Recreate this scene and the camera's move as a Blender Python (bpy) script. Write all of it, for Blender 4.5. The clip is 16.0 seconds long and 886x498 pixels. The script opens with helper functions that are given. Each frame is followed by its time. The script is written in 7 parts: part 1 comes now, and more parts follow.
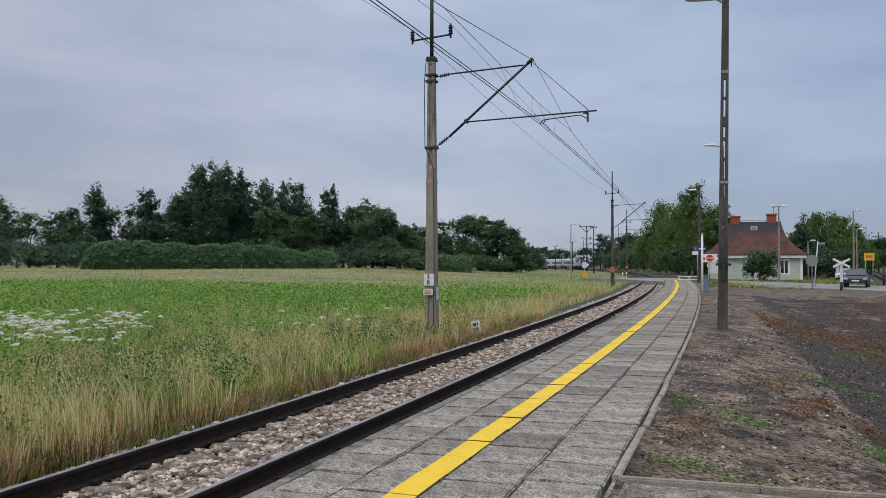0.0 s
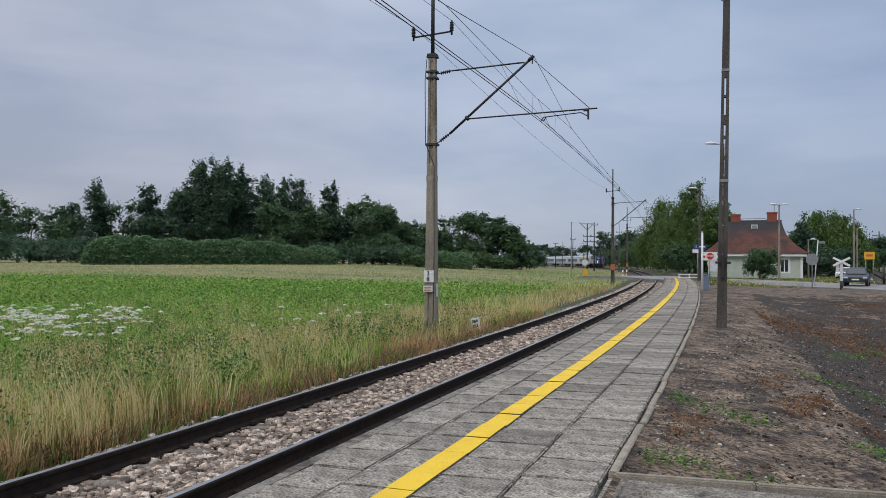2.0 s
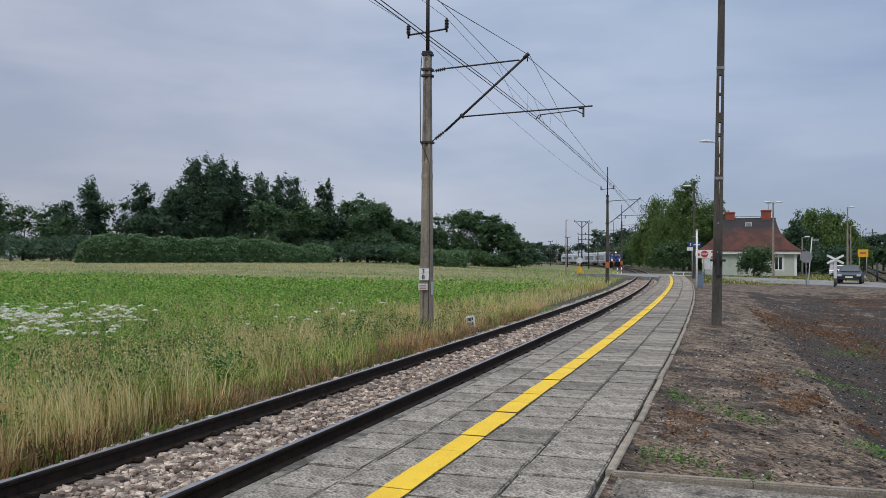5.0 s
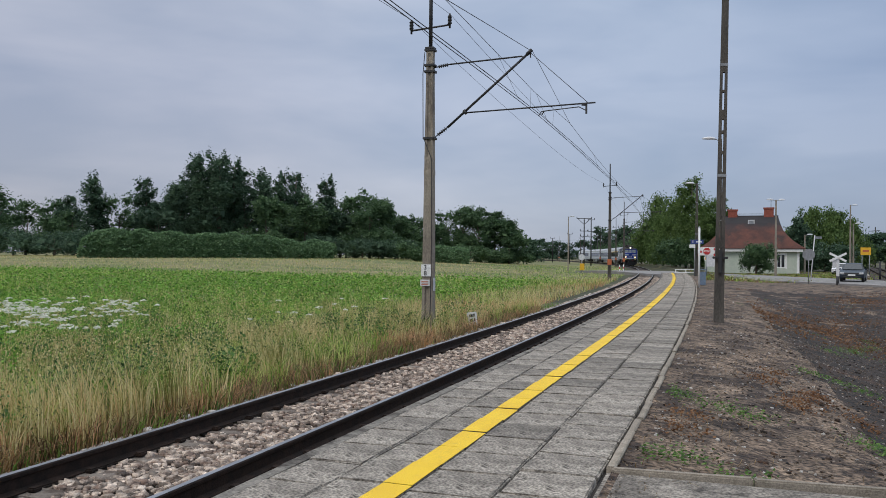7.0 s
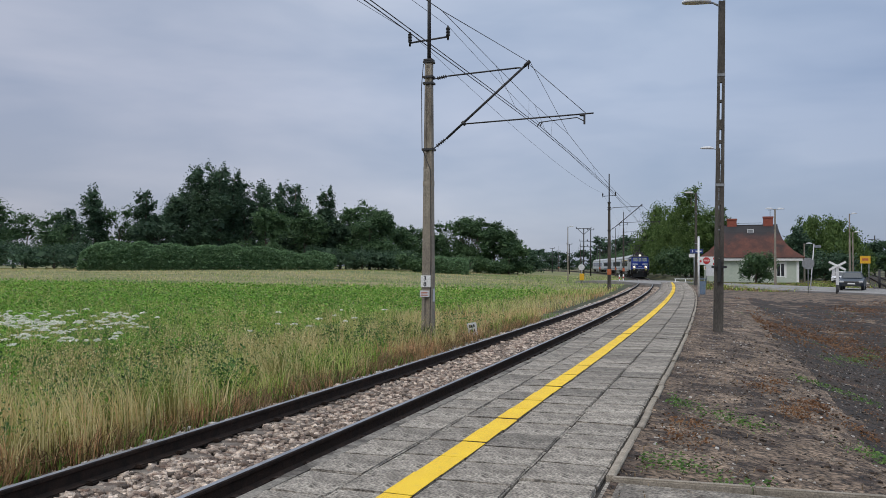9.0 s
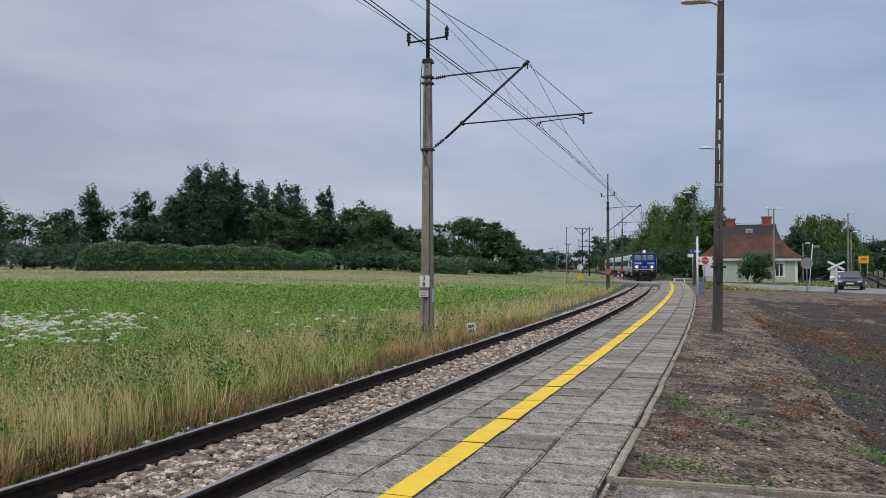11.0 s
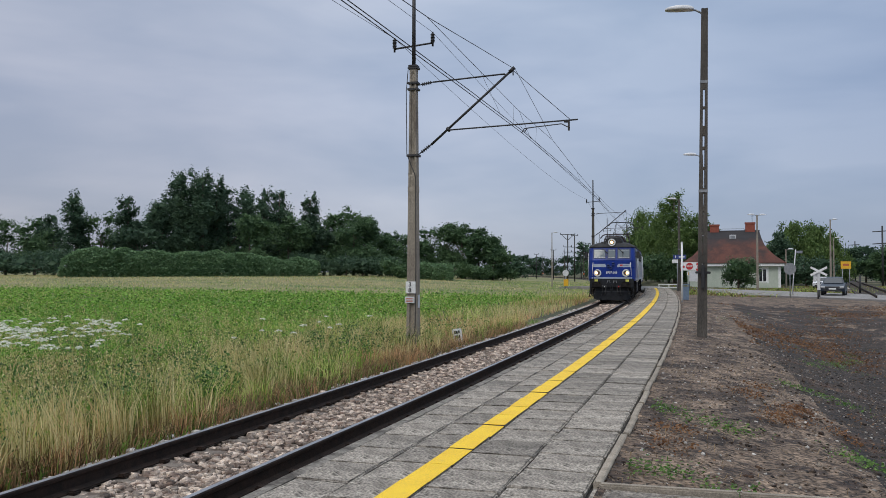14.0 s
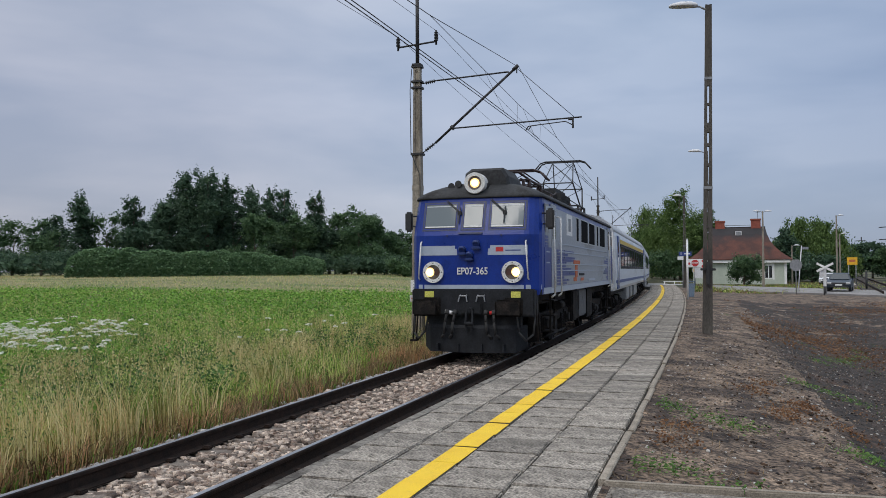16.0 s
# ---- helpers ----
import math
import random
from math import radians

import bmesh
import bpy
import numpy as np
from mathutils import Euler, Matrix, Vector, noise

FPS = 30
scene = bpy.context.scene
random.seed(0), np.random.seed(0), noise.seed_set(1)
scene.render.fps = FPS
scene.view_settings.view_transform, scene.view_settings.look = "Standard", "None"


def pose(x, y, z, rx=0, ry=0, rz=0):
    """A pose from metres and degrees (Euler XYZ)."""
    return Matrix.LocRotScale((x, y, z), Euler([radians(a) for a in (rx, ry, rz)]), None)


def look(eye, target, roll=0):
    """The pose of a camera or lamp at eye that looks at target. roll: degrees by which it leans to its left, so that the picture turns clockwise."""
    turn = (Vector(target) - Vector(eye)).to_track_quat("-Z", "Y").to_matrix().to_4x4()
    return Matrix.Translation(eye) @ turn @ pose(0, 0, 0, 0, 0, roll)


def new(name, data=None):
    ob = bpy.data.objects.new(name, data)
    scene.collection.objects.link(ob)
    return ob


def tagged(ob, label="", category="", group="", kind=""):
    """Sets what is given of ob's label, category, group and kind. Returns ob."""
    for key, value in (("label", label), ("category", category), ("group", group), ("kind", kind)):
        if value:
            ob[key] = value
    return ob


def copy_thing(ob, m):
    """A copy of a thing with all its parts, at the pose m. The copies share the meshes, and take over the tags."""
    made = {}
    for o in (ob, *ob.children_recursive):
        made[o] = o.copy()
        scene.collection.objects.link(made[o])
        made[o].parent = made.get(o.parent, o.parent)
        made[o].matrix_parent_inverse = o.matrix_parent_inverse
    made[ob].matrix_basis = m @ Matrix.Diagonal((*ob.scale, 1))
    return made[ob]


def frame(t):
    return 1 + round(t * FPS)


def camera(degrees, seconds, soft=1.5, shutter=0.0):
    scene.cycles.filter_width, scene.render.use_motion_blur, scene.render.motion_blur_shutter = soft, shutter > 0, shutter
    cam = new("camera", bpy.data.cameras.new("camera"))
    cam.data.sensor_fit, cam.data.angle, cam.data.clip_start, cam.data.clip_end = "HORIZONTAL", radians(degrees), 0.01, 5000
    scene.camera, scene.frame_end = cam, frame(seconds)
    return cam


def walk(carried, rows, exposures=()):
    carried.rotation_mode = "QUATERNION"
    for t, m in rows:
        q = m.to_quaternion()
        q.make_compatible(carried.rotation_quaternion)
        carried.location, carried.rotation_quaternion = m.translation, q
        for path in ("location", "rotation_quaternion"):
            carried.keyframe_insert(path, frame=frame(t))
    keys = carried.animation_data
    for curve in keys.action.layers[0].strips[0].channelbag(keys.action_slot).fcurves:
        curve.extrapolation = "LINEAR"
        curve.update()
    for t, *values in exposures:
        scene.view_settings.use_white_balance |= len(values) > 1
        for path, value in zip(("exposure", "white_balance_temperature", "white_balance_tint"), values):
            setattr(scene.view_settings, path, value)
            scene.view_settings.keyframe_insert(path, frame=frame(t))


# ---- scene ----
def view(x, y, z, turn, tilt, lean):
    """Camera pose: turn to the right, tilt up and lean to the left, in degrees, from looking along +y."""
    return pose(x, y, z) @ pose(0, 0, 0, 0, 0, -turn) @ pose(0, 0, 0, 90 + tilt) @ pose(0, 0, 0, 0, 0, lean)


cam = camera(56.78, 16.0, 0.55)
walk(cam, [
    (0, view(0.000, 0.000, 1.813, 0.000, 1.067, 0.000)),
    (0.5, view(0.001, 0.000, 1.812, -0.027, 0.922, 0.194)),
    (1, view(0.005, -0.002, 1.811, -0.068, 0.792, 0.214)),
    (1.5, view(0.008, -0.014, 1.813, -0.070, 0.864, 0.281)),
    (2, view(0.013, -0.028, 1.813, -0.031, 0.841, 0.290)),
    (2.5, view(0.020, -0.034, 1.811, 0.081, 0.900, 0.211)),
    (3, view(0.015, -0.030, 1.813, 0.208, 0.910, 0.213)),
    (3.5, view(0.009, -0.008, 1.805, 0.383, 0.816, 0.124)),
    (4, view(0.005, -0.007, 1.812, 0.410, 0.859, 0.106)),
    (6.5, view(-0.002, 0.016, 1.811, 0.193, 0.418, 0.480)),
    (7, view(0.002, 0.004, 1.810, 0.189, 0.439, 0.483)),
    (7.5, view(0.004, -0.018, 1.813, 0.173, 0.477, 0.459)),
    (8, view(0.007, -0.030, 1.811, 0.174, 0.706, 0.394)),
    (8.5, view(0.007, -0.032, 1.808, 0.182, 0.957, 0.318)),
    (9, view(0.009, -0.039, 1.809, 0.204, 1.196, 0.163)),
    (11.5, view(0.000, -0.005, 1.806, 0.366, 1.222, 0.083)),
    (12, view(0.001, -0.007, 1.810, 0.563, 1.328, 0.079)),
    (12.5, view(-0.003, -0.013, 1.812, 0.835, 1.445, 0.109)),
    (13, view(-0.003, -0.008, 1.808, 1.061, 1.498, 0.108)),
    (13.5, view(0.000, -0.014, 1.809, 1.270, 1.542, 0.069)),
    (14, view(-0.009, -0.016, 1.811, 1.302, 1.617, 0.063)),
    (14.5, view(-0.015, -0.007, 1.810, 1.277, 1.629, 0.071)),
    (15, view(-0.011, -0.006, 1.810, 1.180, 1.568, 0.043)),
    (15.5, view(-0.003, -0.016, 1.813, 1.089, 1.481, -0.150)),
    (16, view(0.003, -0.028, 1.814, 0.941, 1.493, -0.263)),
])

# ---- light: an overcast sky, brighter towards the zenith, and a weak veiled sun ----
SUN_UP, SUN_TURN = 48.0, 215.0


def make_world():
    w = bpy.data.worlds.new("overcast_sky")
    scene.world = w
    w.use_nodes = True
    nt = w.node_tree
    nt.nodes.clear()
    N = nt.nodes.new
    out, bg = N("ShaderNodeOutputWorld"), N("ShaderNodeBackground")
    sky = N("ShaderNodeTexSky")
    sky.sky_type = "NISHITA"
    sky.sun_disc = False
    sky.sun_elevation, sky.sun_rotation = radians(SUN_UP), radians(SUN_TURN)
    co, sep = N("ShaderNodeTexCoord"), N("ShaderNodeSeparateXYZ")
    nt.links.new(co.outputs["Generated"], sep.inputs[0])
    # cloud brightness by height above the horizon
    ramp = N("ShaderNodeValToRGB")
    el = ramp.color_ramp.elements
    el[0].position, el[0].color = 0.0, (0.315, 0.36, 0.455, 1)
    el[1].position, el[1].color = 1.0, (1.35, 1.42, 1.5, 1)
    for p, c in ((0.035, (0.36, 0.405, 0.51, 1)), (0.10, (0.405, 0.455, 0.57, 1)), (0.2, (0.395, 0.46, 0.595, 1)), (0.34, (0.41, 0.485, 0.62, 1)), (0.5, (0.72, 0.8, 0.92, 1))):
        e = el.new(p)
        e.color = c
    nt.links.new(sep.outputs["Z"], ramp.inputs[0])
    # long soft cloud banks
    mp = N("ShaderNodeMapping")
    mp.inputs["Scale"].default_value = (1.5, 1.5, 5.5)
    mp.inputs["Rotation"].default_value = (0.0, radians(5), radians(30))
    nt.links.new(co.outputs["Generated"], mp.inputs[0])
    n1 = N("ShaderNodeTexNoise")
    n1.inputs["Scale"].default_value, n1.inputs["Detail"].default_value, n1.inputs["Roughness"].default_value = 2.2, 4.0, 0.5
    n1.inputs["Distortion"].default_value = 0.25
    nt.links.new(mp.outputs[0], n1.inputs["Vector"])
    cl = N("ShaderNodeValToRGB")
    ce = cl.color_ramp.elements
    ce[0].position, ce[0].color = 0.36, (0.83, 0.855, 0.895, 1)
    ce[1].position, ce[1].color = 0.64, (1.12, 1.075, 1.045, 1)
    nt.links.new(n1.outputs["Fac"], cl.inputs[0])
    mul = N("ShaderNodeMixRGB")
    mul.blend_type, mul.inputs[0].default_value = "MULTIPLY", 1.0
    nt.links.new(ramp.outputs[0], mul.inputs[1])
    nt.links.new(cl.outputs[0], mul.inputs[2])
    side = N("ShaderNodeMapRange")
    side.inputs[1].default_value, side.inputs[2].default_value = -0.5, 0.5
    nt.links.new(sep.outputs["X"], side.inputs[0])
    tint = N("ShaderNodeValToRGB")
    te = tint.color_ramp.elements
    te[0].position, te[0].color = 0.0, (0.93, 0.885, 0.865, 1)
    te[1].position, te[1].color = 1.0, (0.75, 0.81, 0.885, 1)
    for p, c in ((0.25, (0.97, 0.935, 0.92, 1)), (0.5, (1.05, 1.045, 1.035, 1)), (0.75, (0.89, 0.935, 0.97, 1))):
        e = te.new(p)
        e.color = c
    nt.links.new(side.outputs[0], tint.inputs[0])
    mul2 = N("ShaderNodeMixRGB")
    mul2.blend_type, mul2.inputs[0].default_value = "MULTIPLY", 1.0
    nt.links.new(mul.outputs[0], mul2.inputs[1])
    nt.links.new(tint.outputs[0], mul2.inputs[2])
    add = N("ShaderNodeMixRGB")
    add.blend_type, add.inputs[0].default_value = "ADD", 0.012
    nt.links.new(mul2.outputs[0], add.inputs[1])
    nt.links.new(sky.outputs[0], add.inputs[2])
    nt.links.new(add.outputs[0], bg.inputs["Color"])
    bg.inputs["Strength"].default_value = 1.0
    nt.links.new(bg.outputs[0], out.inputs[0])


make_world()
sun = new("sun", bpy.data.lights.new("sun", "SUN"))
sun.data.energy, sun.data.angle, sun.data.color = 0.9, radians(25), (1.0, 0.96, 0.9)
sun.matrix_world = look((0, 0, 60), (-60 * math.cos(radians(SUN_UP)) * math.sin(radians(SUN_TURN)) / math.sin(radians(SUN_UP)), -60 * math.cos(radians(SUN_UP)) * math.cos(radians(SUN_TURN)) / math.sin(radians(SUN_UP)), 0))
scene.view_settings.exposure = 0.0


# ---- materials ----
def mat(name, c1, c2=None, scale=8.0, rough=0.8, bump=0.0, metal=0.0, fine=60.0, c3=None, scale3=1.5, rnd=0.0, island=0.0, spec=0.5, stretch=None, bumpscale=None, cut=0.5, grain=0.22, hard=0.12):
    """A surface with broad patches (c1 to c2), stains (c3), fine grain, relief, and change from piece to piece."""
    m = bpy.data.materials.new(name)
    m.use_nodes = True
    nt = m.node_tree
    b = nt.nodes["Principled BSDF"]
    N, L = nt.nodes.new, nt.links.new
    co = N("ShaderNodeTexCoord")
    vec = co.outputs["Object"]
    if stretch:
        mp = N("ShaderNodeMapping")
        mp.inputs["Scale"].default_value = stretch
        L(vec, mp.inputs[0])
        vec = mp.outputs[0]
    c2 = c2 or tuple(min(1, v * 0.8) for v in c1)
    na = N("ShaderNodeTexNoise")
    na.inputs["Scale"].default_value, na.inputs["Detail"].default_value, na.inputs["Roughness"].default_value = scale, 6.0, 0.6
    L(vec, na.inputs["Vector"])
    ra = N("ShaderNodeValToRGB")
    ra.color_ramp.elements[0].position, ra.color_ramp.elements[0].color = 0.5 - hard, (*c1, 1)
    ra.color_ramp.elements[1].position, ra.color_ramp.elements[1].color = 0.5 + hard, (*c2, 1)
    L(na.outputs["Fac"], ra.inputs[0])
    col = ra.outputs[0]
    if c3:
        nc = N("ShaderNodeTexNoise")
        nc.inputs["Scale"].default_value, nc.inputs["Detail"].default_value, nc.inputs["Roughness"].default_value = scale3, 5.0, 0.65
        L(vec, nc.inputs["Vector"])
        rc = N("ShaderNodeValToRGB")
        rc.color_ramp.elements[0].position, rc.color_ramp.elements[1].position = cut, cut + 0.1
        L(nc.outputs["Fac"], rc.inputs[0])
        mx = N("ShaderNodeMixRGB")
        L(rc.outputs[0], mx.inputs[0])
        L(col, mx.inputs[1])
        mx.inputs[2].default_value = (*c3, 1)
        col = mx.outputs[0]
    nf = N("ShaderNodeTexNoise")
    nf.inputs["Scale"].default_value, nf.inputs["Detail"].default_value = fine, 3.0
    L(vec, nf.inputs["Vector"])
    mr = N("ShaderNodeMapRange")
    mr.inputs[1].default_value, mr.inputs[2].default_value = 0.36, 0.64
    mr.inputs[3].default_value, mr.inputs[4].default_value = 1 - grain, 1 + grain
    L(nf.outputs["Fac"], mr.inputs[0])
    fac = mr.outputs[0]
    for amount, node, socket in ((rnd, "ShaderNodeObjectInfo", "Random"), (island, "ShaderNodeNewGeometry", "Random Per Island")):
        if amount:
            oi, m2, m3 = N(node), N("ShaderNodeMapRange"), N("ShaderNodeMath")
            m2.inputs[3].default_value, m2.inputs[4].default_value = 1 - amount, 1 + amount
            L(oi.outputs[socket], m2.inputs[0])
            m3.operation = "MULTIPLY"
            L(fac, m3.inputs[0])
            L(m2.outputs[0], m3.inputs[1])
            fac = m3.outputs[0]
    mm = N("ShaderNodeMixRGB")
    mm.blend_type, mm.inputs[0].default_value = "MULTIPLY", 1.0
    L(col, mm.inputs[1])
    L(fac, mm.inputs[2])
    L(mm.outputs[0], b.inputs["Base Color"])
    b.inputs["Metallic"].default_value = metal
    b.inputs["Specular IOR Level"].default_value = spec
    rr = N("ShaderNodeMapRange")
    rr.inputs[3].default_value, rr.inputs[4].default_value = max(0.03, rough - 0.1), min(1, rough + 0.1)
    L(na.outputs["Fac"], rr.inputs[0])
    L(rr.outputs[0], b.inputs["Roughness"])
    if bump:
        bp, nb = N("ShaderNodeBump"), N("ShaderNodeTexNoise")
        nb.inputs["Scale"].default_value, nb.inputs["Detail"].default_value = bumpscale or fine, 6.0
        L(vec, nb.inputs["Vector"])
        bp.inputs["Strength"].default_value, bp.inputs["Distance"].default_value = min(1.0, bump * 10), 0.03
        L(nb.outputs["Fac"], bp.inputs["Height"])
        L(bp.outputs[0], b.inputs["Normal"])
    return m


def leafy(name, stops, rough=0.6, patch=0.0, patch_scale=0.3):
    """Leaves and blades: a colour of its own for every leaf, drifting a little from place to place."""
    m = bpy.data.materials.new(name)
    m.use_nodes = True
    nt = m.node_tree
    b = nt.nodes["Principled BSDF"]
    N, L = nt.nodes.new, nt.links.new
    g, r = N("ShaderNodeNewGeometry"), N("ShaderNodeValToRGB")
    el = r.color_ramp.elements
    while len(el) < len(stops):
        el.new(0.5)
    for i, c in enumerate(stops):
        el[i].position, el[i].color = i / (len(stops) - 1), (*c, 1)
    co, n = N("ShaderNodeTexCoord"), N("ShaderNodeTexNoise")
    n.inputs["Scale"].default_value, n.inputs["Detail"].default_value = patch_scale, 3.0
    L(co.outputs["Object"], n.inputs["Vector"])
    mx, mr = N("ShaderNodeMath"), N("ShaderNodeMapRange")
    mr.inputs[1].default_value, mr.inputs[2].default_value, mr.inputs[3].default_value, mr.inputs[4].default_value = 0.3, 0.7, -patch, patch
    L(n.outputs["Fac"], mr.inputs[0])
    mx.operation = "ADD"
    L(g.outputs["Random Per Island"], mx.inputs[0])
    L(mr.outputs[0], mx.inputs[1])
    L(mx.outputs[0], r.inputs[0])
    L(r.outputs[0], b.inputs["Base Color"])
    b.inputs["Roughness"].default_value = rough
    b.inputs["Specular IOR Level"].default_value = 0.25
    tr, mix, out = N("ShaderNodeBsdfTranslucent"), N("ShaderNodeMixShader"), nt.nodes["Material Output"]
    L(r.outputs[0], tr.inputs["Color"])
    mix.inputs[0].default_value = 0.3
    L(b.outputs[0], mix.inputs[1])
    L(tr.outputs[0], mix.inputs[2])
    L(mix.outputs[0], out.inputs[0])
    return m


def glow(name, colour, power):
    m = bpy.data.materials.new(name)
    m.use_nodes = True
    b = m.node_tree.nodes["Principled BSDF"]
    b.inputs["Base Color"].default_value = (*colour, 1)
    b.inputs["Emission Color"].default_value = (*colour, 1)
    b.inputs["Emission Strength"].default_value = power
    return m


def glassy(name, tint, rough=0.05):
    m = bpy.data.materials.new(name)
    m.use_nodes = True
    b = m.node_tree.nodes["Principled BSDF"]
    b.inputs["Base Color"].default_value = (*tint, 1)
    b.inputs["Roughness"].default_value = rough
    b.inputs["Specular IOR Level"].default_value = 0.8
    return m


# c1 and c2 are darkened to stand for shade between grass blades
SHADED_SOIL = mat("meadow_soil_shaded", (0.0245, 0.0315, 0.0098), (0.0595, 0.0595, 0.0224), 0.25, 0.95, 0.06, fine=9, c3=(0.203, 0.175, 0.091), scale3=0.045, bumpscale=3, cut=0.52)
BANK = mat("trodden_earth", (0.042, 0.027, 0.019), (0.245, 0.178, 0.124), 2.6, 0.95, 0.1, fine=22, c3=(0.028, 0.018, 0.013), scale3=1.3, bumpscale=16, cut=0.52, grain=0.8, hard=0.1)
DARK_EARTH = mat("wet_dark_earth", (0.0095, 0.0068, 0.005), (0.046, 0.031, 0.022), 4.0, 0.95, 0.1, fine=20, c3=(0.075, 0.036, 0.018), scale3=0.5, bumpscale=12, grain=0.8, hard=0.1, cut=0.56)
FIELD = mat("ripe_field", (0.225, 0.195, 0.088), (0.135, 0.15, 0.048), 0.22, 0.95, 0.05, fine=2.2, c3=(0.07, 0.115, 0.026), scale3=0.05, stretch=(0.45, 1.0, 1.0), bumpscale=2, cut=0.5)
ASPHALT = mat("worn_asphalt", (0.2, 0.194, 0.188), (0.275, 0.263, 0.25), 0.6, 0.9, 0.03, fine=90)
# bed colour is lowered to paint in the shade between the stones
BALLAST_BED = mat("ballast_bed", (0.022, 0.016, 0.013), (0.055, 0.043, 0.034), 14, 0.95, 0.1, fine=35, bumpscale=22)
STONE = mat("ballast_stone", (0.15, 0.1, 0.075), (0.5, 0.415, 0.34), 6, 0.9, 0.03, fine=70, island=0.75)
PALE_STONE = mat("pale_gravel", (0.30, 0.28, 0.25), (0.5, 0.47, 0.43), 20, 0.9, 0.02, island=0.3)
SLAB = mat("concrete_slab", (0.176, 0.155, 0.13), (0.335, 0.3, 0.253), 3.2, 0.92, 0.08, fine=48, c3=(0.082, 0.07, 0.057), scale3=4.2, rnd=0.27, bumpscale=36, cut=0.55, grain=0.5, hard=0.09)
JOINT = mat("joint_dirt", (0.03, 0.026, 0.022), (0.06, 0.05, 0.042), 12, 0.95, 0.05)
KERB = mat("kerb_concrete", (0.235, 0.202, 0.157), (0.326, 0.282, 0.225), 6, 0.9, 0.04, fine=80, rnd=0.1)
LIP = mat("old_edge_concrete", (0.13, 0.118, 0.10), (0.235, 0.215, 0.185), 5, 0.92, 0.06, fine=40, c3=(0.07, 0.06, 0.05), scale3=3)
YELLOW = mat("yellow_paint", (0.80, 0.50, 0.012), (0.86, 0.57, 0.02), 3, 0.65, 0.03, fine=120, c3=(0.62, 0.40, 0.05), scale3=9, bumpscale=80, cut=0.62)
RUST = mat("rusty_rail", (0.015, 0.0105, 0.0085), (0.034, 0.021, 0.0155), 9, 0.8, 0.03, fine=90, spec=0.2)
RAIL_TOP = mat("worn_rail_head", (0.30, 0.30, 0.31), (0.42, 0.42, 0.43), 4, 0.32, metal=0.9, fine=140)
SLEEPER = mat("sleeper_concrete", (0.17, 0.14, 0.115), (0.25, 0.215, 0.18), 5, 0.9, 0.05, fine=70, c3=(0.10, 0.075, 0.06), scale3=2.5, rnd=0.12)
MASTC = mat("weathered_concrete", (0.228, 0.195, 0.156), (0.338, 0.297, 0.237), 2.2, 0.9, 0.04, fine=60, c3=(0.138, 0.116, 0.0938), scale3=1.2, stretch=(0.85, 0.85, 0.312))
LAMPC = mat("dark_post_concrete", (0.05, 0.045, 0.039), (0.105, 0.094, 0.08), 2.5, 0.9, 0.04, fine=60, stretch=(1, 1, 0.3))
BLACK = mat("dark_steel", (0.022, 0.022, 0.024), (0.04, 0.038, 0.038), 9, 0.6, 0.01)
GREYM = mat("grey_steel", (0.22, 0.23, 0.24), (0.3, 0.31, 0.32), 5, 0.5, metal=0.4)
PALEM = mat("pale_grey_paint", (0.55, 0.56, 0.57), (0.66, 0.66, 0.66), 4, 0.55)
WHITE = mat("white_paint", (0.78, 0.78, 0.77), (0.70, 0.70, 0.68), 5, 0.55)
INK = mat("black_paint", (0.02, 0.02, 0.022), (0.03, 0.03, 0.03), 5, 0.6)
RED = mat("red_paint", (0.52, 0.03, 0.03), (0.45, 0.03, 0.03), 6, 0.5)
SIGNBLUE = mat("sign_blue", (0.03, 0.06, 0.22), (0.03, 0.05, 0.18), 6, 0.5)
BINBLUE = mat("bin_bluegrey", (0.16, 0.22, 0.30), (0.13, 0.18, 0.25), 6, 0.6)
ORANGE = mat("orange_band", (0.52, 0.14, 0.05), (0.42, 0.12, 0.05), 8, 0.7)
AMBER = mat("amber_sign", (0.75, 0.42, 0.02), (0.7, 0.38, 0.02), 6, 0.55)
BARK = mat("bark", (0.07, 0.055, 0.04), (0.13, 0.11, 0.085), 6, 0.95, 0.06, fine=40)
PLASTER = mat("pale_green_plaster", (0.42, 0.47, 0.39), (0.48, 0.52, 0.44), 1.5, 0.9, 0.02)
TILE = mat("roof_tile", (0.062, 0.026, 0.02), (0.118, 0.043, 0.03), 0.9, 0.85, 0.05, fine=14, c3=(0.0425, 0.0256, 0.0224), scale3=0.5, cut=0.55)
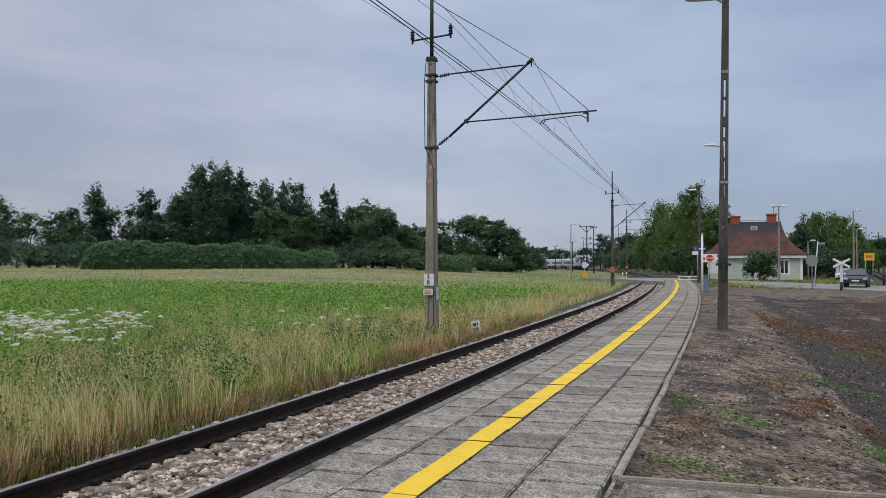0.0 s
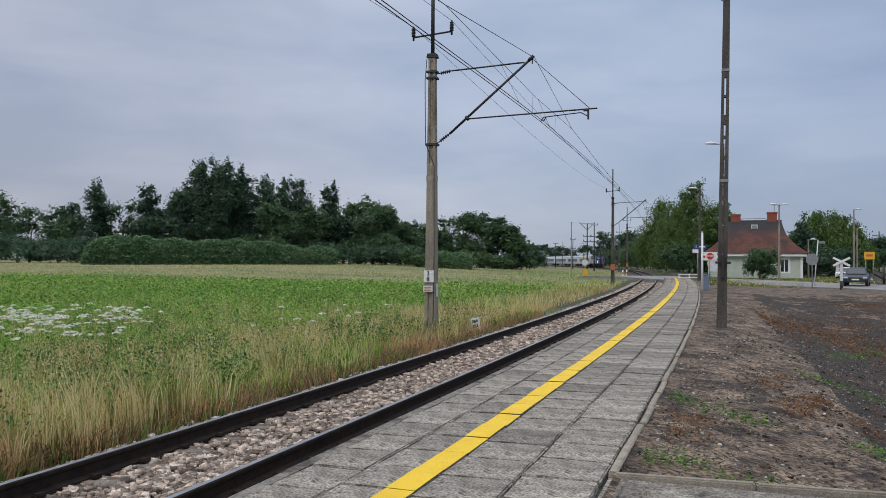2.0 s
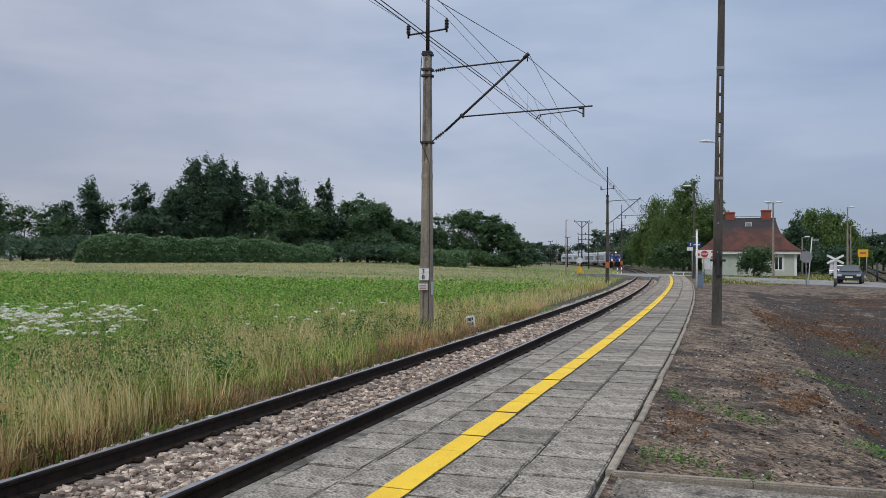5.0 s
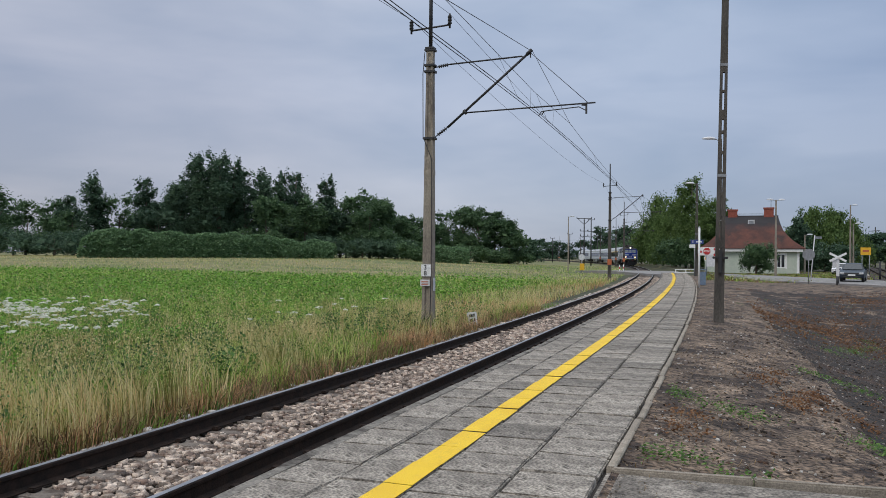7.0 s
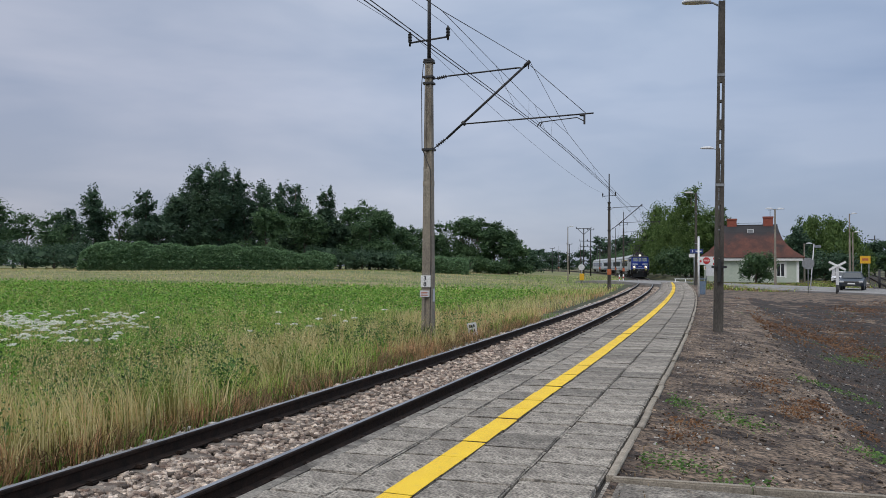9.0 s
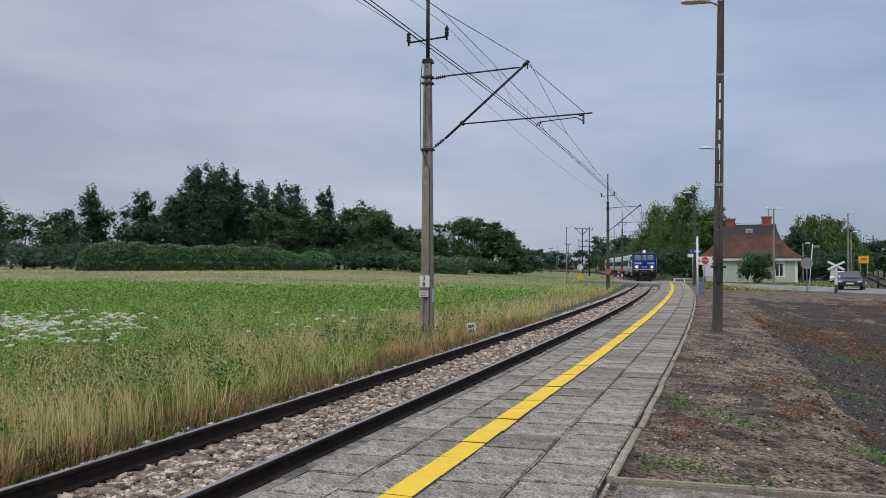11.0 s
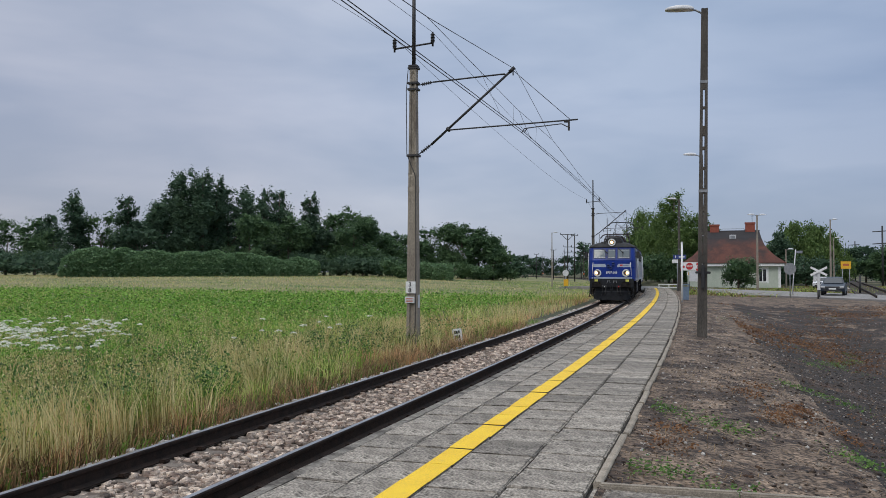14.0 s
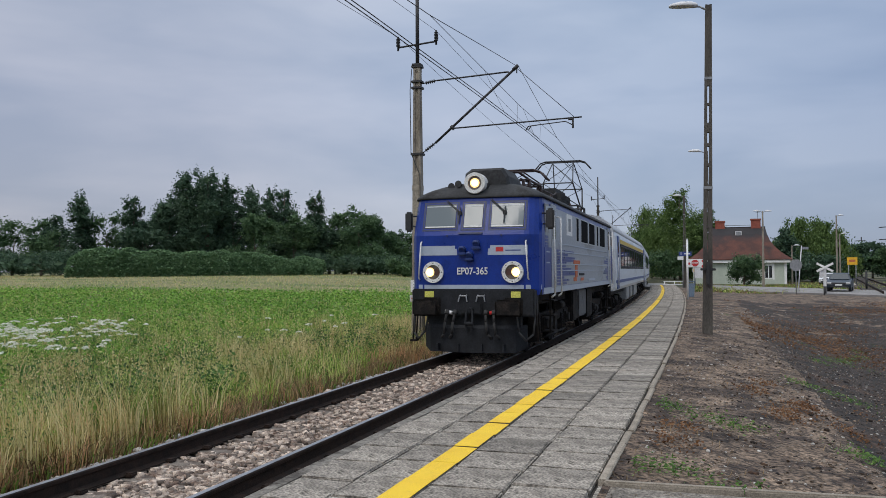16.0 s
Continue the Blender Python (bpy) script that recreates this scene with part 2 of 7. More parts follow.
def soot(m, z0, z1, colour):
    """Soot and moss that thin out below the ridge in ragged tongues."""
    nt = m.node_tree
    N, L = nt.nodes.new, nt.links.new
    b = nt.nodes["Principled BSDF"]
    base = b.inputs["Base Color"].links[0].from_socket
    co, sp, ns, ad, rg, mx = N("ShaderNodeTexCoord"), N("ShaderNodeSeparateXYZ"), N("ShaderNodeTexNoise"), N("ShaderNodeMath"), N("ShaderNodeMapRange"), N("ShaderNodeMixRGB")
    L(co.outputs["Object"], sp.inputs[0])
    L(co.outputs["Object"], ns.inputs["Vector"])
    ns.inputs["Scale"].default_value, ns.inputs["Detail"].default_value = 0.7, 5.0
    ad.operation, ad.inputs[1].default_value = "MULTIPLY_ADD", 2.6
    L(ns.outputs["Fac"], ad.inputs[0])
    L(sp.outputs["Z"], ad.inputs[2])
    rg.inputs[1].default_value, rg.inputs[2].default_value = z0 + 1.3, z1 + 1.3
    L(ad.outputs[0], rg.inputs[0])
    L(rg.outputs[0], mx.inputs[0])
    L(base, mx.inputs[1])
    mx.inputs[2].default_value = (*colour, 1)
    L(mx.outputs[0], b.inputs["Base Color"])


soot(TILE, 4.9, 6.1, (0.026, 0.024, 0.026))
TILE_DARK = mat("mossy_roof_tile", (0.026, 0.024, 0.025), (0.042, 0.036, 0.035), 1.2, 0.9, 0.05, fine=14)
BRICK = mat("chimney_brick", (0.23, 0.06, 0.04), (0.29, 0.085, 0.055), 5, 0.85, 0.05)
GLASS_DARK = glassy("dark_window_glass", (0.012, 0.016, 0.02))
RUBBER = mat("rubber", (0.02, 0.02, 0.02), (0.03, 0.03, 0.03), 8, 0.8)
LEAF_OAK = leafy("leaf_dark", ((0.036, 0.07, 0.044), (0.062, 0.112, 0.066), (0.1, 0.165, 0.095)), patch=0.3, patch_scale=0.15)
LEAF_MID = leafy("leaf_mid", ((0.044, 0.086, 0.042), (0.08, 0.145, 0.064), (0.135, 0.215, 0.096)), patch=0.3, patch_scale=0.15)
LEAF_WILLOW = leafy("leaf_willow", ((0.056, 0.1, 0.03), (0.1, 0.165, 0.046), (0.16, 0.235, 0.075)), patch=0.3, patch_scale=0.3)
LEAF_HEDGE = leafy("leaf_hedge", ((0.075, 0.14, 0.066), (0.125, 0.22, 0.1), (0.19, 0.3, 0.145)), patch=0.25, patch_scale=0.4)
GRASS_GREEN = leafy("grass_green", ((0.05, 0.125, 0.018), (0.15, 0.28, 0.038), (0.32, 0.46, 0.08), (0.68, 0.72, 0.25)), patch=0.5, patch_scale=0.9)
GRASS_DRY = leafy("grass_dry", ((0.19, 0.18, 0.05), (0.5, 0.435, 0.17), (0.85, 0.75, 0.41), (0.68, 0.48, 0.24)), patch=0.4, patch_scale=0.9)
GRASS_RUSSET = leafy("grass_russet", ((0.298, 0.191, 0.0735), (0.571, 0.325, 0.158), (0.82, 0.494, 0.294)), patch=0.4, patch_scale=0.5)
LOW_GREEN = leafy("undergrowth", ((0.038, 0.092, 0.017), (0.105, 0.215, 0.036), (0.21, 0.35, 0.066)), patch=0.4, patch_scale=0.4)
LITTER = leafy("litter", ((0.035, 0.024, 0.017), (0.10, 0.07, 0.045), (0.20, 0.15, 0.10), (0.36, 0.31, 0.25)), patch=0.25, patch_scale=0.6)
HERB = leafy("meadow_herb", ((0.06, 0.155, 0.02), (0.15, 0.32, 0.042), (0.27, 0.49, 0.08)), patch=0.5, patch_scale=0.6)
THATCH = leafy("thatch", ((0.075, 0.047, 0.024), (0.22, 0.145, 0.07), (0.42, 0.3, 0.155)), patch=0.35, patch_scale=1.2)
BROADLEAF = leafy("broadleaf", ((0.025, 0.065, 0.02), (0.06, 0.135, 0.035), (0.14, 0.26, 0.07)), patch=0.3, patch_scale=0.9)
RUSTWEED = leafy("rust_weed", ((0.1, 0.047, 0.024), (0.2, 0.095, 0.042), (0.31, 0.175, 0.09)), patch=0.3, patch_scale=0.8)
WEED = leafy("bank_weed", ((0.045, 0.1, 0.022), (0.1, 0.195, 0.042), (0.18, 0.3, 0.075)), patch=0.2)
UMBEL = leafy("white_umbel", ((0.7, 0.7, 0.6), (0.9, 0.89, 0.8)))


# ---- mesh helpers ----
def part(name, bm, material, parent=None, label="", kind=""):
    me = bpy.data.meshes.new(name)
    bm.to_mesh(me)
    bm.free()
    me.materials.append(material)
    ob = new(name, me)
    ob.parent = parent
    return tagged(ob, label, kind=kind)


def mesh_np(name, verts, faces, material, parent=None, smooth=False):
    """A mesh object out of arrays of corners and of faces with the same number of corners each."""
    v, f = np.asarray(verts, np.float32), np.asarray(faces, np.int32)
    me = bpy.data.meshes.new(name)
    me.vertices.add(len(v))
    me.vertices.foreach_set("co", v.ravel())
    k = f.shape[1]
    me.loops.add(f.size)
    me.loops.foreach_set("vertex_index", f.ravel())
    me.polygons.add(len(f))
    me.polygons.foreach_set("loop_start", np.arange(0, f.size, k, dtype=np.int32))
    if smooth:
        me.polygons.foreach_set("use_smooth", np.ones(len(f), bool))
    me.update(calc_edges=True)
    me.materials.append(material)
    ob = new(name, me)
    ob.parent = parent
    return ob


def thing(name, m, label, category, group="", kind=""):
    ob = new(name)
    ob.empty_display_size = 0.2
    ob.matrix_world = m
    return tagged(ob, label, category, group, kind)


def bar(bm, p0, p1, r0, r1=None, n=8):
    """A round bar from p0 to p1."""
    p0, p1 = Vector(p0), Vector(p1)
    r1 = r0 if r1 is None else r1
    q = (p1 - p0).to_track_quat("Z", "Y").to_matrix()
    rings = []
    for p, r in ((p0, r0), (p1, r1)):
        rings.append([bm.verts.new(p + q @ Vector((r * math.cos(2 * math.pi * i / n), r * math.sin(2 * math.pi * i / n), 0))) for i in range(n)])
    for i in range(n):
        f = bm.faces.new((rings[0][i], rings[0][(i + 1) % n], rings[1][(i + 1) % n], rings[1][i]))
        f.smooth = n > 6
    bm.faces.new(rings[0][::-1])
    bm.faces.new(rings[1])


def path_bar(bm, pts, r, n=6):
    for a, b in zip(pts[:-1], pts[1:]):
        bar(bm, a, b, r, r, n)


def block(bm, x0, x1, y0, y1, z0, z1, bevel=0.0, m=None):
    """A box, with bevelled edges where asked."""
    t = bmesh.new()
    vs = [t.verts.new((x, y, z)) for z in (z0, z1) for y in (y0, y1) for x in (x0, x1)]
    for f in ((0, 2, 3, 1), (4, 5, 7, 6), (0, 1, 5, 4), (2, 6, 7, 3), (0, 4, 6, 2), (1, 3, 7, 5)):
        t.faces.new([vs[i] for i in f])
    if bevel:
        bmesh.ops.bevel(t, geom=t.edges[:], offset=bevel, segments=2, affect="EDGES", clamp_overlap=True)
    if m is not None:
        t.transform(m)
    me = bpy.data.meshes.new("tmp")
    t.to_mesh(me)
    t.free()
    bm.from_mesh(me)
    bpy.data.meshes.remove(me)


def loft(bm, rings, cap=True, closed=True, smooth=False):
    """Skin over rings of points, all with the same count."""
    vs = [[bm.verts.new(p) for p in ring] for ring in rings]
    n = len(vs[0])
    for a, b in zip(vs[:-1], vs[1:]):
        for i in range(n if closed else n - 1):
            f = bm.faces.new((a[i], a[(i + 1) % n], b[(i + 1) % n], b[i]))
            f.smooth = smooth
    if cap and closed:
        bm.faces.new(vs[0][::-1])
        bm.faces.new(vs[-1])


def made(fn, *a, **k):
    bm = bmesh.new()
    fn(bm, *a, **k)
    return bm


def lettering(body, size, m, material, parent, name="lettering", squeeze=1.0):
    """Flat raised letters facing -y of the pose m, as a mesh part."""
    cu = bpy.data.curves.new("text", "FONT")
    cu.body, cu.size, cu.align_x, cu.align_y, cu.extrude, cu.offset = body, size, "CENTER", "CENTER", 0.003, size * 0.02
    tmp = new("text_tmp", cu)
    me = bpy.data.meshes.new_from_object(tmp.evaluated_get(bpy.context.evaluated_depsgraph_get()))
    bpy.data.objects.remove(tmp)
    me.materials.clear()
    me.materials.append(material)
    ob = new(name, me)
    ob.parent = parent
    ob.matrix_basis = m @ pose(0, 0, 0, 90, 0, 0) @ Matrix.Diagonal((squeeze, 1, 1, 1))
    return ob


def smooth01(x):
    x = np.clip(x, 0, 1)
    return x * x * (3 - 2 * x)


# ---- the line of the track: arc length, place and heading ----
TS = np.arange(-60.0, 460.0, 0.25)
_k = np.where(TS < 0, -0.00097, -0.00097147 - 9.1173e-07 * TS)
_h = np.cumsum(_k) * 0.25
TH = 0.34305 + _h - np.interp(0.0, TS, _h)
_x, _y = np.cumsum(np.sin(TH)) * 0.25, np.cumsum(np.cos(TH)) * 0.25
TX, TY = _x - np.interp(0.0, TS, _x) - 4.19385, _y - np.interp(0.0, TS, _y) + 2.5


def on_track(s, o=0.0, z=0.0):
    """The point at arc length s, o metres to the right of the track's middle."""
    a = np.interp(s, TS, TH)
    return (float(np.interp(s, TS, TX) + o * math.cos(a)), float(np.interp(s, TS, TY) - o * math.sin(a)), z)


def heading(s):
    return float(np.interp(s, TS, TH))


def track_pose(s, o=0.0, z=0.0):
    """A frame with x to the right of the track and y along it."""
    return pose(*on_track(s, o, z), 0, 0, -math.degrees(heading(s)))


def sweep(bm, prof, s0, s1, ds, closed=True, smooth=False):
    """Sweep a profile of (offset, height) along the track."""
    n = max(1, int(round((s1 - s0) / ds)))
    loft(bm, [[on_track(s0 + (s1 - s0) * i / n, o, z) for o, z in prof] for i in range(n + 1)], closed, closed, smooth)


# ---- ground ----
RN = np.random.default_rng(7)


def fbm(x, y, f, seed=0.0):
    """Cheap smooth noise from a few turned waves, about -1 to 1."""
    v = 0
    for i in range(5):
        a, g = 1.7 * i + seed, f * (1.0 + 0.63 * i)
        v = v + np.sin(g * (x * math.cos(a) + y * math.sin(a)) + 2.1 * i + seed) * np.cos(g * 0.7 * (x * math.sin(a + 0.6) - y * math.cos(a + 0.6)) + seed * 1.3) / (1 + 0.6 * i)
    return v / 2.2


def track_x(y):
    return np.interp(y, TY, TX)


def ground_z(o, y, x):
    """Height of the ground o metres (along x) right of the track's middle."""
    left = np.interp(-o, [1.2, 1.36, 2.6, 4.0, 7.0], [-0.5, -0.24, -0.30, -0.42, -0.5])
    left = left + 1.5 * smooth01((y - 25) / 110.0) * smooth01((-o - 8) / 45.0) + 0.05 * fbm(x, y, 0.5) * smooth01((-o - 2.5) / 3)
    near = np.interp(o, [1.6, 4.1, 4.2, 5.0, 6.3, 7.6, 8.8, 10.0, 11.5, 14.0, 18.0, 30.0], [-0.5, -0.5, 0.205, 0.14, -0.02, -0.42, -0.82, -0.98, -0.9, -0.66, -0.5, -0.35])
    far = np.interp(o, [1.6, 4.1, 4.2, 6.0, 9.0, 14.0], [-0.5, -0.5, 0.165, 0.12, 0.0, -0.02])
    w = smooth01((y - 22) / 26.0)
    bumps = (0.035 * fbm(x, y, 1.9, 2.0) + 0.02 * fbm(x, y, 5.2, 4.0) + 0.012 * fbm(x, y, 11.0, 6.0) + 0.05 * fbm(x, y, 0.8, 1.0)) * smooth01((o - 4.25) / 1.2)
    right = near * (1 - w) + far * w + bumps
    after = smooth01((y - 86) / 5.0)
    right = np.where(o < 4.2, right * (1 - after) + np.interp(o, [1.6, 2.2, 4], [-0.5, -0.3, -0.1]) * after, right)
    return np.where(o < 0, left, right)


def build_ground():
    def grow(a, b, n, p):
        return a + (b - a) * np.linspace(0, 1, n)[1:] ** p
    right = np.concatenate([[0.0, 1.6, 4.08], np.arange(4.2, 20, 0.22), grow(20, 3000, 45, 4)])
    left = np.concatenate([np.arange(1.22, 9, 0.3), grow(9, 3000, 55, 4)])
    oo = np.concatenate([-left[::-1], right])
    yy = np.concatenate([np.linspace(-300, -8, 14), np.arange(-7.5, 45, 0.3), grow(45, 130, 90, 1.2), grow(130, 4500, 40, 3)])
    O, Y = np.meshgrid(oo, yy)
    X = track_x(Y) + O
    Z = ground_z(O, Y, X)
    n, m = len(oo), len(yy)
    idx = np.arange(n * m).reshape(m, n)
    f = np.stack([idx[:-1, :-1], idx[:-1, 1:], idx[1:, 1:], idx[1:, :-1]], -1).reshape(-1, 4)
    ob = mesh_np("ground", np.stack([X, Y, Z], -1).reshape(-1, 3), f, SHADED_SOIL, smooth=True)
    ob.data.materials.append(BANK)
    ob.data.materials.append(DARK_EARTH)
    ob.data.materials.append(FIELD)
    dark = smooth01((O - 5.8) / 1.3) * (1 - smooth01((O - 13) / 4)) * (1 - 0.4 * smooth01((Y - 22) / 10)) * (1 - smooth01((Y - 40) / 14))
    mid = O[:-1, :-1]
    ymid = Y[:-1, :-1]
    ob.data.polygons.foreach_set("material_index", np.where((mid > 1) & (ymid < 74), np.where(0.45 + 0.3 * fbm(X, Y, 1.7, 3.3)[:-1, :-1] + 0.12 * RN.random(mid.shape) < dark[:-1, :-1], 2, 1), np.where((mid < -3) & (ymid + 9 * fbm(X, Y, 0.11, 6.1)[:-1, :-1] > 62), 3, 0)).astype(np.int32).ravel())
    return tagged(ob, "meadow soil, darkened for shade under grass, and bare trodden earth beside the track", "ground", kind="structure")


build_ground()


def at_ground(x, y):
    return float(ground_z(np.float64(x - track_x(y)), np.float64(y), np.float64(x)))


# ---- railway track ----
track = thing("track", pose(0, 0, 0), "curved single railway track on stone ballast", "railway track", kind="structure")


def build_track():
    bm = bmesh.new()
    sweep(bm, [(-1.9, -0.6), (-1.5, -0.26), (-1.3, -0.225), (1.35, -0.225), (1.56, -0.3), (1.6, -0.6)], -12, 430, 2.0, closed=False)
    part("ballast_bed", bm, BALLAST_BED, track, "brown ballast bed under the sleepers, darkened for shade between stones")
    prof = [(-0.075, -0.172), (0.075, -0.172), (0.075, -0.162), (0.012, -0.142), (0.009, -0.055), (0.034, -0.04), (0.036, -0.012), (0.026, -0.002), (-0.026, -0.002), (-0.036, -0.012), (-0.034, -0.04), (-0.009, -0.055), (-0.012, -0.142), (-0.075, -0.162)]
    for o in (-0.7525, 0.7525):
        bm = bmesh.new()
        sweep(bm, [(o + a, b) for a, b in prof], -12, 430, 1.0)
        r = part("rail", bm, RUST, track, "rusty brown steel rail")
        bm = bmesh.new()
        sweep(bm, [(o - 0.027, -0.004), (o + 0.027, -0.004), (o + 0.025, 0.0005), (o - 0.025, 0.0005)], -12, 430, 1.0)
        part("running_surface", bm, RAIL_TOP, r, "worn bright top of the rail")
    # sleepers with dished middle
    bm = bmesh.new()
    rings = []
    for x, w, h in ((-1.25, 0.13, 0.16), (-1.1, 0.15, 0.185), (-0.45, 0.145, 0.18), (-0.25, 0.12, 0.155), (0.25, 0.12, 0.155), (0.45, 0.145, 0.18), (1.1, 0.15, 0.185), (1.25, 0.13, 0.16)):
        b = -0.36
        rings.append([(x, -w, b), (x, w, b), (x, w * 0.82, b + h), (x, -w * 0.82, b + h)])
    loft(bm, rings)
    first = part("sleeper", bm, SLEEPER, track)
    first.matrix_basis = track_pose(-4.0)
    rnd = random.Random(3)
    sl = [-4.0]
    while sl[-1] < 128:
        sl.append(sl[-1] + 0.645 + rnd.uniform(-0.03, 0.03))
    for s in sl[1:]:
        ob = new("sleeper", first.data)
        ob.parent = track
        ob.matrix_basis = track_pose(s) @ pose(0, 0, rnd.uniform(-0.008, 0.004), 0, 0, rnd.uniform(-1, 1))
    # clips and bolts
    bm = bmesh.new()
    for s in sl[:75]:
        for o in (-0.7525, 0.7525):
            for d in (-0.11, 0.11):
                block(bm, o + d - 0.04, o + d + 0.04, -0.05, 0.05, -0.178, -0.135, 0.012, m=track_pose(s) )
    part("rail_fastenings", bm, RUST, track, "rusty clips that hold the rails", kind="stuff")
    # ballast stones
    parts = []
    for s0, s1, dens, size in ((-7, 1, 230, 0.05), (1, 9, 470, 0.037), (9, 18, 330, 0.042), (18, 34, 140, 0.06), (34, 80, 40, 0.085)):
        n = int((s1 - s0) * 3.6 * dens)
        parts.append((RN.uniform(s0, s1, n), RN.uniform(-1.48, 1.42, n), size * RN.uniform(0.55, 1.35, n)))
    s, o, r = (np.concatenate(q) for q in zip(*parts))
    keep = (abs(abs(o) - 0.7525) > 0.115)
    phase = np.array(sl)
    near = np.abs(s - phase[np.clip(np.searchsorted(phase, s), 0, len(phase) - 1)])
    near = np.minimum(near, np.abs(s - phase[np.clip(np.searchsorted(phase, s) - 1, 0, len(phase) - 1)]))
    bare = (near < 0.13) & (np.abs(o) > 0.36) & (np.abs(o) < 1.2) & (o < 0.3)
    keep &= ~(bare & (RN.random(len(s)) < 0.88))
    s, o, r = s[keep], o[keep], r[keep]
    a = np.interp(s, TS, TH)
    cx, cy = np.interp(s, TS, TX) + o * np.cos(a), np.interp(s, TS, TY) - o * np.sin(a)
    cz = np.interp(o, [-1.5, -1.4, -1.3, -0.4, 0.0, 0.4, 1.3, 1.45], [-0.25, -0.22, -0.20, -0.195, -0.185, -0.19, -0.205, -0.26]) + RN.uniform(-0.02, 0.012, len(s))
    stones("ballast_stones", cx, cy, cz, r, STONE, track, "rough brown and grey ballast stones")


def stones(name, cx, cy, cz, r, material, parent=None, label=""):
    """Angular stones: eight jittered corners each."""
    n = len(cx)
    cube = np.array([[i, j, k] for k in (-1, 1) for j in (-1, 1) for i in (-1, 1)], float)
    v = cube[None] * RN.uniform(0.45, 1.0, (n, 8, 3)) * np.array([1.0, 0.85, 0.62])
    ang, tip = RN.uniform(0, 6.28, n), RN.uniform(-0.5, 0.5, n)
    c, s_ = np.cos(ang), np.sin(ang)
    x, y, z = v[..., 0], v[..., 1], v[..., 2]
    y, z = y * np.cos(tip)[:, None] - z * np.sin(tip)[:, None], y * np.sin(tip)[:, None] + z * np.cos(tip)[:, None]
    v = np.stack([x * c[:, None] - y * s_[:, None], x * s_[:, None] + y * c[:, None], z], -1) * r[:, None, None]
    v += np.stack([cx, cy, cz], -1)[:, None]
    q = np.array([[0, 2, 3, 1], [4, 5, 7, 6], [0, 1, 5, 4], [2, 6, 7, 3], [0, 4, 6, 2], [1, 3, 7, 5]])
    f = (q[None] + 8 * np.arange(n)[:, None, None]).reshape(-1, 4)
    ob = mesh_np(name, v.reshape(-1, 3), f, material, parent)
    return tagged(ob, label, "" if parent else "gravel", kind="stuff")


build_track()

# ---- platform ----
platform = thing("platform", pose(0, 0, 0), "low platform of grey concrete slabs with a yellow line", "platform", kind="structure")
P_TOP, P_END, COLS, ROW = 0.22, 86.0, (1.69, 2.16, 2.735, 3.31, 3.90), 0.605


